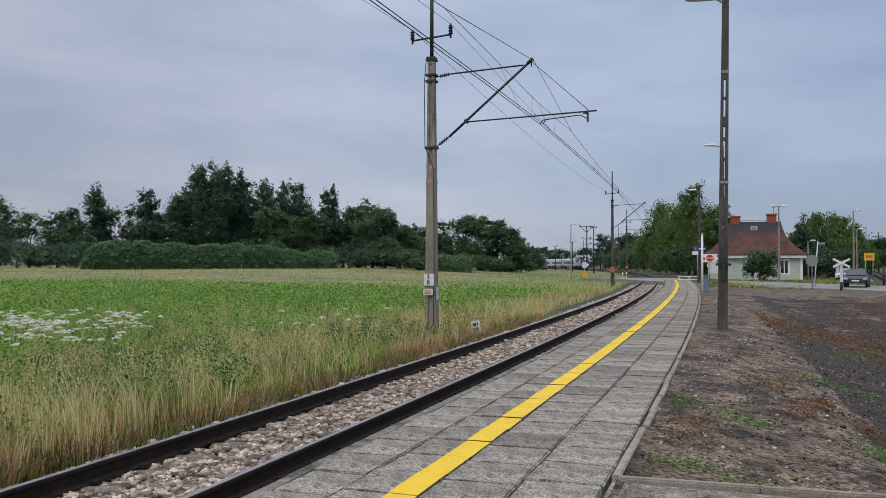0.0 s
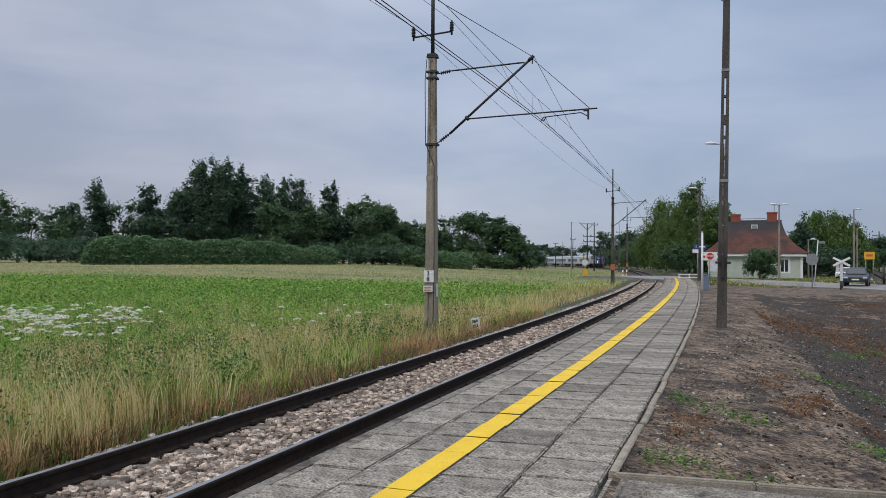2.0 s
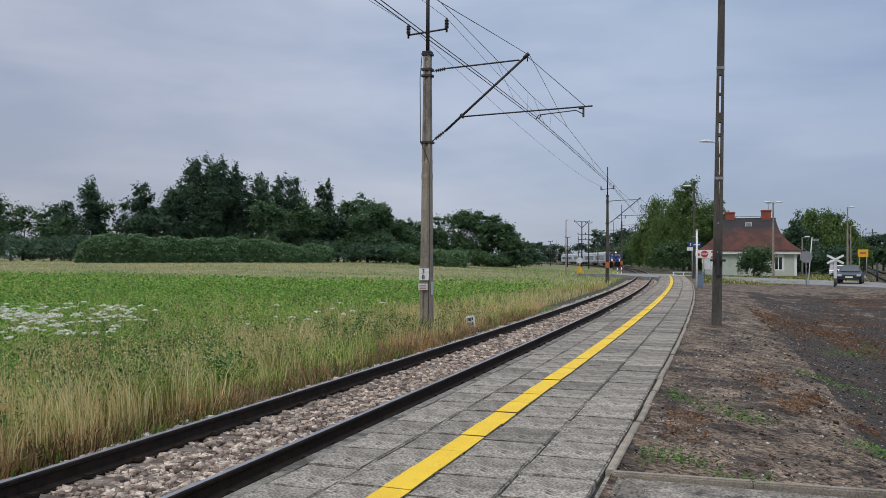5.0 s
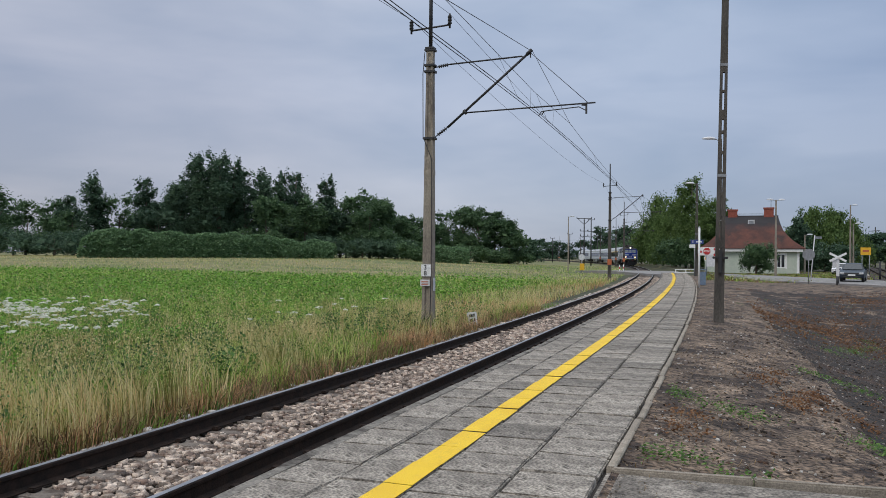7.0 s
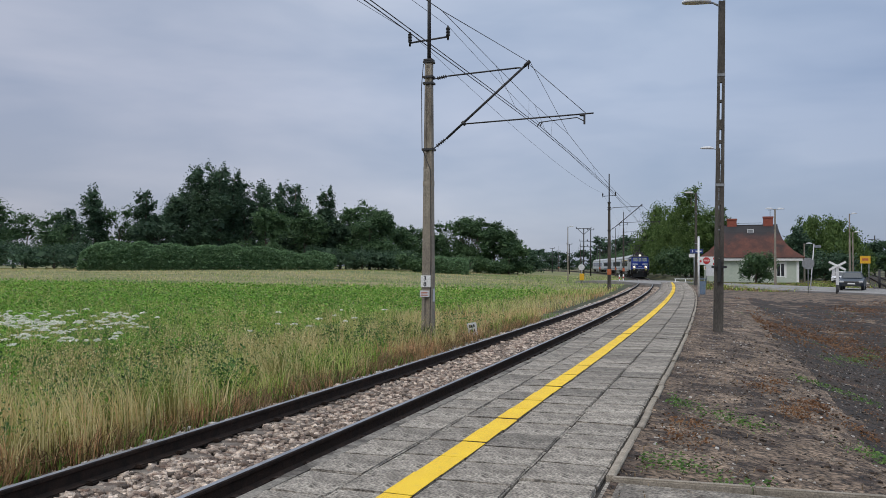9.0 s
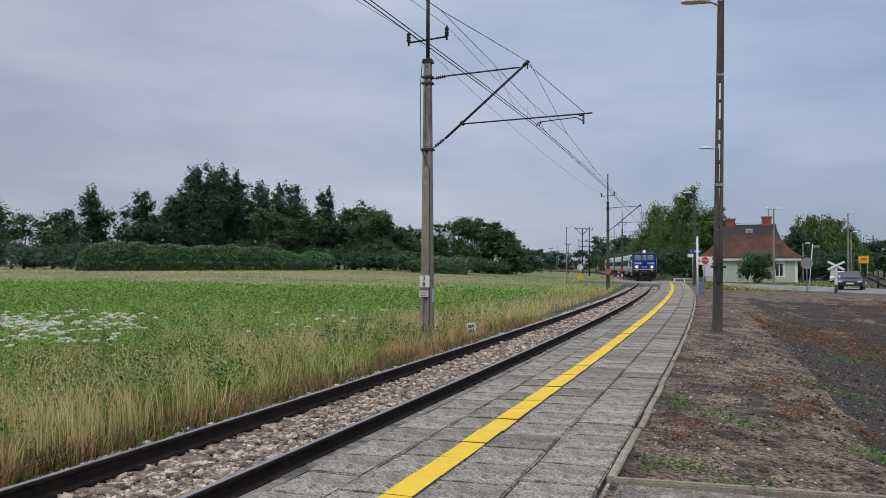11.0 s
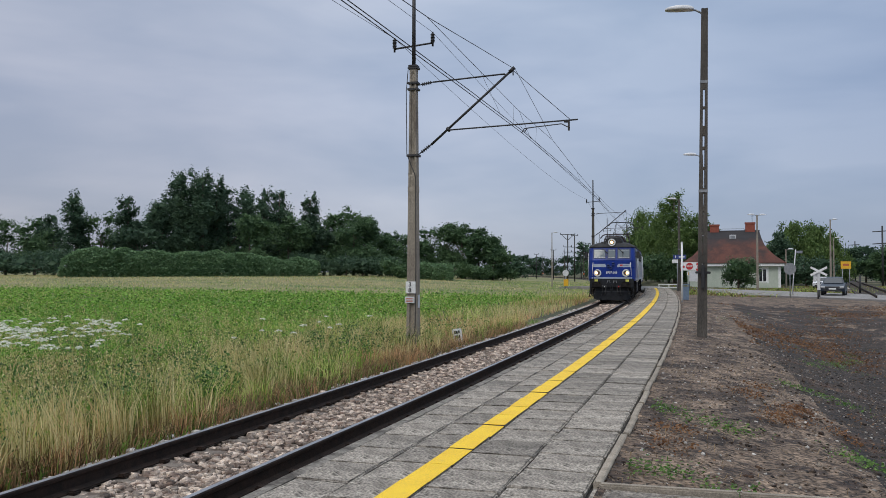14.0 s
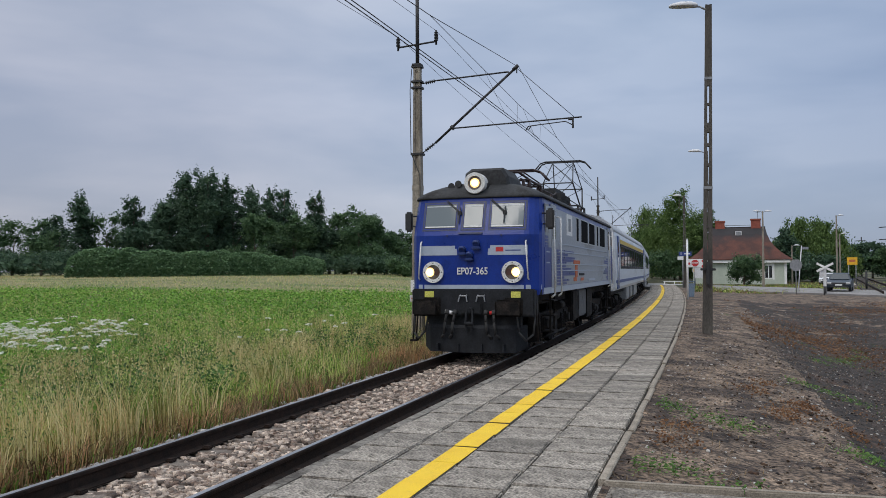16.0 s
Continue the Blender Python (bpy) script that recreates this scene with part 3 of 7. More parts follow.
def build_platform():
    bm = bmesh.new()
    sweep(bm, [(1.57, -0.6), (3.98, -0.6), (3.98, 0.172), (1.57, 0.172)], -14, P_END, 2.0)
    part("platform_body", bm, JOINT, platform, "dark packed earth under the slabs")
    rnd = random.Random(5)
    # worn edge beam in lengths
    s = -6.0
    while s < P_END - 1:
        n = rnd.uniform(1.6, 2.4)
        bm = bmesh.new()
        w = rnd.uniform(-0.012, 0.012)
        prof = [(1.55 + w, 0.0), (1.685, 0.0), (1.685, 0.212), (1.60 + w, 0.218), (1.565 + w, 0.20)]
        sweep(bm, prof, s + 0.006, min(s + n, P_END) - 0.006, 0.5)
        part("edge_beam", bm, LIP, platform)
        s += n
    # slabs
    kinds = {}
    for c in range(4):
        w = COLS[c + 1] - COLS[c]
        me = []
        for i in range(3):
            bm = bmesh.new()
            block(bm, -w / 2 + 0.007, w / 2 - 0.007, -ROW / 2 + 0.009, ROW / 2 - 0.009, -0.06, 0, 0.012)
            for v in bm.verts:
                v.co += Vector((rnd.uniform(-0.007, 0.007), rnd.uniform(-0.007, 0.007), rnd.uniform(-0.004, 0.003)))
            m = bpy.data.meshes.new("slab")
            bm.to_mesh(m)
            bm.free()
            m.materials.append(SLAB)
            me.append(m)
        kinds[c] = me
    far, k = bmesh.new(), 0
    for i in range(-8, 141):
        for c in range(4):
            s = 0.2 + i * ROW + (c % 2) * 0.19 + (c // 2) * 0.07
            if s > P_END - 0.3:
                continue
            mid = (COLS[c] + COLS[c + 1]) / 2
            m = track_pose(s, mid, P_TOP + rnd.uniform(-0.007, 0.004)) @ pose(0, 0, 0, rnd.uniform(-0.5, 0.5), rnd.uniform(-0.6, 0.6), rnd.uniform(-0.7, 0.7))
            if 0 <= i < 74:
                ob = new("slab", kinds[c][rnd.randrange(3)])
                ob.parent, ob.matrix_basis = platform, m
            else:
                t = bmesh.new()
                t.from_mesh(kinds[c][0])
                t.transform(m)
                tmp = bpy.data.meshes.new("t")
                t.to_mesh(tmp)
                t.free()
                far.from_mesh(tmp)
                bpy.data.meshes.remove(tmp)
            # the yellow line lies along the edge of the second row of slabs
            if c == 1 and i >= -8:
                a, b = 2.505 - mid, 2.727 - mid
                bm = bmesh.new()
                block(bm, a + rnd.uniform(-0.006, 0.006), b, -ROW / 2 + 0.009, ROW / 2 - 0.009, 0.0, 0.0035)
                bm.transform(m)
                part("line_paint", bm, YELLOW, platform)
    part("far_slabs", far, SLAB, platform, kind="stuff")
    # rear kerb in one-metre stones
    s = 5.3
    while s < P_END - 1:
        bm = bmesh.new()
        sweep(bm, [(3.925, 0.0), (3.995, 0.0), (3.995, 0.222), (3.982, 0.234), (3.938, 0.234), (3.925, 0.222)], s + 0.006, s + 0.994, 0.5)
        bm.transform(pose(rnd.uniform(-0.012, 0.012), 0, rnd.uniform(-0.02, 0.006)))
        part("kerb_stone", bm, KERB, platform)
        s += 1.0
    for i in range(3):
        bm = bmesh.new()
        block(bm, i + 0.005, i + 0.995, -0.035, 0.035, 0.0, 0.235, 0.012)
        bm.transform(track_pose(5.26, 3.96) @ pose(0, 0, -0.005 * i, 0, 0, 4))
        part("kerb_stone", bm, KERB, platform)
    bm = bmesh.new()
    sweep(bm, [(3.93, -0.4), (7.2, -0.4), (7.2, 0.2), (3.93, 0.2)], -12, 5.22, 1.0)
    part("platform_widening", bm, SLAB, platform, "stained concrete paving")


build_platform()

# ---- road over the crossing ----
def ribbon(name, pts, width, thick, material, label, category):
    bm = bmesh.new()
    P = [Vector(p) for p in pts]
    dense = []
    for a, b in zip(P[:-1], P[1:]):
        for i in range(6):
            dense.append(a.lerp(b, i / 6))
    dense.append(P[-1])
    rings = []
    for i, p in enumerate(dense):
        d = (dense[min(i + 1, len(dense) - 1)] - dense[max(i - 1, 0)]).to_2d().normalized()
        n = Vector((d.y, -d.x))
        ring = []
        for side, dz in ((-0.5, -thick), (0.5, -thick), (0.5, 0), (0.0, 0.04), (-0.5, 0)):
            q = p.to_2d() + n * width * side
            ring.append((q.x, q.y, p.z + dz))
        rings.append(ring)
    loft(bm, rings)
    return tagged(part(name, bm, material), label, category, kind="structure")


ribbon("road", ((52, 18, 0.06), (41, 39, 0.07), (34.3, 52.5, 0.08), (30, 64, 0.1), (28, 76, 0.08), (27, 90, 0.02), (27, 105, -0.012), (25.5, 114, -0.12), (24.5, 120, -0.4)), 10.0, 0.9, ASPHALT, "worn grey asphalt road over the level crossing", "road")


# ---- overhead line ----
def ribbed(bm, a, b, r0, r1, n):
    """A ribbed insulator: one turned body from a to b."""
    a, b = Vector(a), Vector(b)
    q = (b - a).to_track_quat("Z", "Y").to_matrix()
    L, rings = (b - a).length, []
    prof = [(0.0, r0 * 0.7), (0.25, r0 * 0.7)]
    for i in range(n):
        t = 0.28 + 0.62 * i / n
        prof += [(t, r0), (t + 0.02, r1), (t + 0.05, r1 * 0.9), (t + 0.07, r0)]
    prof += [(0.93, r0 * 0.7), (1.0, r0 * 0.6)]
    for t, r in prof:
        rings.append([a + q @ Vector((r * math.cos(2 * math.pi * i / 12), r * math.sin(2 * math.pi * i / 12), t * L)) for i in range(12)])
    loft(bm, rings, smooth=True)


def mast(s, label, full=True):
    """Concrete overhead-line mast with cantilever; its arm reaches over the track."""
    x, y, _ = on_track(s, -2.77)
    z0 = min(-0.25, at_ground(x, y))
    root = thing("catenary_mast", pose(x, y, 0, 0, 0, -math.degrees(heading(s))), label, "catenary mast", "overhead line masts")
    bm = bmesh.new()
    # H-shaped tapering shaft
    def ring(z, w, d):
        a, b = w / 2, d / 2
        return [(-a, -b, z), (-a * 0.45, -b, z), (-a * 0.35, -b * 0.55, z), (a * 0.35, -b * 0.55, z), (a * 0.45, -b, z), (a, -b, z), (a, b, z), (a * 0.45, b, z), (a * 0.35, b * 0.55, z), (-a * 0.35, b * 0.55, z), (-a * 0.45, b, z), (-a, b, z)]
    def solid(z, w, d):
        a, b = w / 2, d / 2
        return [(-a, -b, z), (-a * 0.45, -b, z), (-a * 0.35, -b, z), (a * 0.35, -b, z), (a * 0.45, -b, z), (a, -b, z), (a, b, z), (a * 0.45, b, z), (a * 0.35, b, z), (-a * 0.35, b, z), (-a * 0.45, b, z), (-a, b, z)]
    W = lambda z: 0.32 - 0.0175 * (z + 0.3)
    loft(bm, [f(z, W(z), W(z) * 0.9) for f, z in ((solid, z0 - 0.4), (solid, 0.1), (ring, 0.2), (ring, 0.95), (solid, 1.05), (solid, 4.4), (ring, 4.5), (ring, 7.2), (solid, 7.28), (solid, 7.4))])
    bmesh.ops.bevel(bm, geom=[e for e in bm.edges if abs(e.verts[0].co.z - e.verts[1].co.z) > 0.5], offset=0.012, segments=1, affect="EDGES")
    part("shaft", bm, MASTC if full else LAMPC, root, "weathered brown-grey concrete shaft" if full else "dark concrete shaft")
    for z in (7.36, 6.95, 6.78, 4.97):
        bm = bmesh.new()
        w = W(z) / 2 + 0.02
        block(bm, -w - 0.03, w + 0.03, -w, w, z - 0.03, z + 0.03, 0.006)
        part("steel_band", bm, BLACK, root)
    bm = bmesh.new()
    bar(bm, (0, 0, 7.4), (0, 0, 9.9), 0.055, 0.05, 8)
    block(bm, -0.12, 0.12, -0.12, 0.12, 7.39, 7.44)
    bar(bm, (-0.56, 0, 7.94), (0.54, 0, 8.02), 0.026)
    part("top_pole", bm, BLACK, root, "dark steel extension with a cross arm")
    for sx in (-0.56, 0.54):
        bm = bmesh.new()
        zz = 7.94 if sx < 0 else 8.02
        ribbed(bm, (sx, 0, zz - 0.09), (sx, 0, zz + 0.3), 0.04, 0.062, 6)
        part("insulator", bm, INK, root, "black ribbed insulator")
    bm = bmesh.new()
    tip, low = (2.74, 0, 7.13), (0.12, 0, 4.985)
    bar(bm, (0.5, 0, 5.25), tip, 0.034)
    bar(bm, (0.55, 0, 6.95), (2.45, 0, 7.03), 0.022)
    path_bar(bm, [(2.45, 0, 7.03), (2.53, 0, 7.03), (2.6, 0, 6.98)], 0.022)
    bar(bm, (2.66, 0, 7.07), (2.8, 0, 7.19), 0.05)
    bar(bm, (2.76, 0, 7.16), (2.76, 0, 6.98), 0.016)
    bar(bm, (0.95, 0, 5.69), (1.03, 0, 5.6), 0.045)
    bar(bm, (1.0, 0, 5.625), (4.45, 0, 5.725), 0.02)
    path_bar(bm, [(4.22, 0, 5.72), (4.22, 0, 5.45)], 0.026)
    bar(bm, (4.1, 0, 5.69), (4.24, 0, 5.68), 0.03)
    path_bar(bm, [(4.2, 0, 5.54), (4.03, 0, 5.635), (3.2, 0, 5.575), (3.06, 0, 5.56), (2.99, 0, 5.46)], 0.014)
    path_bar(bm, [(3.3, 0, 5.582), (3.13, 0, 5.565), (3.06, 0, 5.46)], 0.014)
    bar(bm, tip, (4.25, 0, 5.74), 0.008)
    part("cantilever", bm, BLACK, root, "dark steel cantilever arm")
    for a, b in (((0.11, 0, 6.89), (0.57, 0, 6.955)), (low, (0.52, 0, 5.27))):
        bm = bmesh.new()
        ribbed(bm, a, b, 0.022, 0.052, 5)
        part("insulator", bm, INK, root)
    if full:
        bm = bmesh.new()
        path_bar(bm, [(-0.13, -0.1, 7.3), (-0.17, -0.13, 6.7), (-0.15, -0.13, 5.0), (0.1, -0.135, 4.4), (0.12, -0.15, 2.0), (0.1, -0.17, -0.2)], 0.011)
        part("earth_wire", bm, BLACK, root)
        plate = lambda nm, x0, x1, za, zb, mm, yy=-0.164: part(nm, (lambda q: (block(q, x0, x1, yy - 0.006, yy, za, zb, 0.002), q)[1])(bmesh.new()), mm, root)
        plate("number_plate", -0.16, 0.12, 1.24, 1.56, WHITE)
        plate("notice_plate", -0.185, 0.09, 0.98, 1.15, PALEM)
        part("number_plate", made(block, 0.165, 0.171, -0.12, 0.06, 0.85, 1.2, 0.002), PALEM, root)
        for zc in (1.475, 1.32):
            lettering("3" if zc > 1.4 else "8", 0.17, pose(-0.04, -0.172, zc), INK, root)
        for zc in (1.1, 1.06, 1.02):
            plate("sign_bars", -0.15, 0.04, zc - 0.008, zc + 0.008, ORANGE, -0.1705)
        bm = bmesh.new()
        for zc in (4.05,):
            w = W(zc) / 2 + 0.004
            block(bm, -w, w, -w * 0.9 - 0.002, w * 0.9 + 0.002, zc - 0.07, zc + 0.07)
        part("painted_band", bm, KERB, root, "worn pale painted band")
    else:
        bm = bmesh.new()
        w = W(1.4) / 2 + 0.03
        block(bm, -w, w, -w, w, 1.1, 1.6, 0.02)
        part("painted_band", bm, ORANGE, root, "faded orange band")
    return root


MAST_S = (-31.5, 19.92, 71.4, 123.0, 174.0, 226.0, 278.0, 330.0)
mast(MAST_S[1], "tall brown-grey concrete mast with a steel cantilever, in grass")
for _s in (MAST_S[0], *MAST_S[2:]):
    mast(_s, "concrete overhead-line mast with a steel cantilever and orange band", False)


def wire(bm, fn, s0, s1, n, r):
    """A wire through the points fn(s), as a thin three-sided tube."""
    rings = []
    for i in range(n + 1):
        p = Vector(fn(s0 + (s1 - s0) * i / n))
        rings.append([(p.x + r * math.cos(a), p.y, p.z + r * math.sin(a)) for a in (0.5, 2.6, 4.7)])
    loft(bm, rings)


def build_wires():
    line = thing("overhead_line", pose(0, 0, 0), "thin black overhead wires above the track", "overhead wires")
    W = BLACK
    for k, (a, b) in enumerate(zip(MAST_S[:-1], MAST_S[1:])):
        L = b - a
        sag = lambda s: 1 - (2 * (s - a) / L - 1) ** 2
        zig = lambda s: 0.2 * math.cos(math.pi * (s - MAST_S[1]) / 51.5)
        hang = lambda s: float(np.interp(s - a, [0, 5.9, 12, 18, 26], [7.13, 6.18, 5.86, 5.68, 5.6]) if s - a < b - s else np.interp(b - s, [0, 7.3, 12, 18, 26], [7.13, 6.34, 5.98, 5.72, 5.6]))
        mess = lambda s: on_track(s, 0.05, hang(s))
        cont = lambda s, d=0.0: on_track(s, 0.05 + zig(s) + d, 5.46 - 0.08 * sag(s))
        knots = [a, a + 5.9, a + 9, a + 12, a + 15, a + 18, (a + b) / 2, b - 18, b - 15, b - 12, b - 9, b - 7.3, b]
        bm = bmesh.new()
        for s0, s1 in zip(knots[:-1], knots[1:]):
            wire(bm, mess, s0, s1, 2, 0.0085)
        part("messenger_wire", bm, W, line)
        for d in (-0.04, 0.04):
            part("contact_wire", made(wire, lambda s: cont(s, d), a, b, 10, 0.009), W, line)
        for s in (a + 12, a + 18, b - 18, b - 12):
            part("dropper", made(bar, mess(s), cont(s), 0.004, 0.004, 3), W, line)
        for m0, sg, reach in ((a, 1, 5.9), (b, -1, 7.3)):
            p0, p1 = mess(m0 + sg * reach), on_track(m0, 0.05 + 0.2 * zig(m0), 6.09)
            part("stitch_wire", made(bar, p0, p1, 0.0075, 0.0075, 4), W, line)
            for q, w in ((0.95, -0.8), (0.5, 1.2)):
                part("dropper", made(bar, Vector(p0).lerp(Vector(p1), q), cont(m0 + sg * (reach * (1 - q) - w)), 0.004, 0.004, 3), W, line)
        for o, z in ((-2.23, 8.31), (-3.33, 8.23)):
            part("feeder_wire", made(wire, lambda s: on_track(s, o, z - 0.75 * sag(s)), a, b, 14, 0.0065), W, line)

build_wires()


# ---- lamps ----
SLOTS = ((1.7, 1.9), (2.1, 2.7), (2.78, 3.23), (3.34, 3.68), (3.83, 4.3), (4.38, 4.82), (4.9, 5.18), (5.43, 5.88), (5.94, 6.39))


def street_lamp(x, y, h, toward, dark=True, slots=True, label="", twin=False, lean=0.0):
    """Concrete lamp post with slots in its shaft; the lantern reaches towards the given heading."""
    z = at_ground(x, y)
    root = thing("street_lamp", pose(x, y, z, 0, lean, toward), label or "concrete lamp post with a grey lantern on the platform", "lamp post", "platform lamps")
    W = lambda t: (0.245 - 0.085 * t) if slots else (0.2 - 0.09 * t)
    bm = bmesh.new()
    if slots:
        for sg in (-1, 1):
            rings = []
            for t in (-0.03, 0.25, 0.5, 0.75, 1.0):
                w = W(max(t, 0)) / 2
                rings.append([(sg * 0.026, -w * 0.75, t * h), (sg * w, -w * 0.75, t * h), (sg * w, w * 0.75, t * h), (sg * 0.026, w * 0.75, t * h)][::sg])
            loft(bm, rings)
        solid = [-0.2] + [v for ab in SLOTS for v in ab] + [h]
        for za, zb in zip(solid[::2], solid[1::2]):
            w = W(max(za, 0) / h) / 2 * 0.72
            block(bm, -0.028, 0.028, -w, w, za, min(zb, h - 0.01))
    else:
        loft(bm, [[(c * W(t) * 0.5, d * W(t) * 0.4, t * h) for c, d in ((-1, -1), (1, -1), (1, 1), (-1, 1))] for t in (-0.03, 0.5, 1.0)])
    part("post", bm, LAMPC if dark else MASTC, root)
    for sg in ((1, -1) if twin else (1,)):
        bm = bmesh.new()
        path_bar(bm, [(0, 0, h - 0.16), (-0.1 * sg, 0, h - 0.1), (-0.22 * sg, 0, h - 0.03), (-0.4 * sg, 0, h - 0.02)], 0.026, 8)
        part("arm", bm, GREYM, root)
        lantern(root, h, sg)
    for zz in ((6.58, 3.75) if slots else (h * 0.8,)):
        bm = bmesh.new()
        w = W(zz / h) / 2 + 0.006
        block(bm, -w, w, -w * 0.8, w * 0.8, zz - 0.035, zz + 0.035)
        part("band", bm, GREYM, root, "pale metal band")
    return root


def lantern(root, h, sg):
    bm = bmesh.new()
    rings = []
    for t, w, a, b in ((0, 0.05, -0.03, 0.04), (0.06, 0.09, -0.05, 0.08), (0.2, 0.14, -0.04, 0.12), (0.5, 0.16, -0.03, 0.13), (0.75, 0.13, -0.02, 0.09), (0.85, 0.06, 0.0, 0.045)):
        rings.append([((-0.26 - t * 0.86) * sg, w * math.cos(u), h + (b if math.sin(u) > 0 else -a) * math.sin(u)) for u in np.linspace(0, 2 * math.pi, 12, endpoint=False)])
    loft(bm, rings, smooth=True)
    part("lantern", bm, PALEM, root, "grey lantern head")


lamp_1 = street_lamp(7.13, 20.95, 8.5, -15, lean=0.85, label="tall dark slotted concrete lamp post on the bank")
_r = lamp_1
bm = bmesh.new()
block(bm, -0.19, 0.19, -0.17, -0.12, 1.62, 1.68, 0.01)
block(bm, -0.05, 0.05, -0.19, -0.12, 1.25, 1.85, 0.02)
part("junction_box", bm, INK, _r, "small black junction box")
for x, y, h, tw in ((15.7, 46.0, 8.35, -10), (23.0, 73.5, 8.3, -12)):
    street_lamp(x, y, h, tw)
for x, y, h, tw in ((20.3, 130.0, 8.6, 180), (33.2, 81.0, 7.6, 188), (48.6, 97.0, 8.2, 190), (52.5, 104.0, 6.3, 185), (43.2, 97.0, 4.6, 185)):
    street_lamp(x, y, h, tw, dark=False, slots=False, label="slim grey concrete lamp post", twin=x == 33.2)


# ---- plants ----
def blades(name, x, y, z, h, w, material, lean=0.35, label="", category="grass", toward=None):
    """Bent grass blades or stalks, one strip each."""
    n = len(x)
    a = RN.uniform(0, 2 * math.pi, n)
    b = 5.0 * fbm(x, y, 0.8, 2.2) + RN.normal(0, 0.9, n) if toward is None else toward
    dx, dy = np.cos(a) * w / 2, np.sin(a) * w / 2
    bend = h * lean * RN.uniform(0.2, 1.0, n)
    V = np.zeros((n, 5, 3))
    for k, (t, ww) in enumerate(((0, 1.0), (0, -1.0), (0.55, 0.75), (0.55, -0.75))):
        V[:, k] = np.stack([x + dx * ww + np.cos(b) * bend * t * t, y + dy * ww + np.sin(b) * bend * t * t, z + h * t], -1)
    V[:, 4] = np.stack([x + np.cos(b) * bend, y + np.sin(b) * bend, z + h * (1 - 0.25 * lean)], -1)
    base = 5 * np.arange(n)[:, None, None]
    f = (np.array([[0, 1, 3], [0, 3, 2], [2, 3, 4]])[None] + base).reshape(-1, 3)
    ob = mesh_np(name, V.reshape(-1, 3), f, material)
    return tagged(ob, label, category, kind="stuff")


def scatter(n, y0, y1, o0, o1, power=1.0):
    """Places in a stretch of the meadow, counted from the track's middle, thicker towards the near end."""
    y = y0 + (y1 - y0) * RN.random(n) ** power
    o = RN.uniform(o0, o1, n)
    return track_x(y) + o, y, o


def gz(x, y):
    return ground_z(x - track_x(y), y, x)


def tufts(name, cx, cy, per, h, spread, w, material, label, lean=0.5):
    """Tussocks: blades that spring from shared roots and arch outwards."""
    size = np.repeat(RN.uniform(0.6, 1.2, len(cx)), per)
    n = len(cx) * per
    a, r = RN.uniform(0, 2 * math.pi, n), np.abs(RN.normal(0, spread, n)) * size
    x, y = np.repeat(cx, per) + r * np.cos(a), np.repeat(cy, per) + r * np.sin(a)
    wind = np.repeat(RN.uniform(0, 6.28, len(cx)), per)
    ok = track_x(y) - x > 1.38
    x, y, a, size, wind = x[ok], y[ok], a[ok], size[ok], wind[ok]
    blades(name, x, y, gz(x, y) - 0.02, h * size * RN.uniform(0.45, 1.1, len(x)), w * RN.uniform(0.6, 1.3, len(x)), material, lean, label, toward=np.where(RN.random(len(x)) < 0.65, a, wind) + RN.normal(0, 0.4, len(x)))


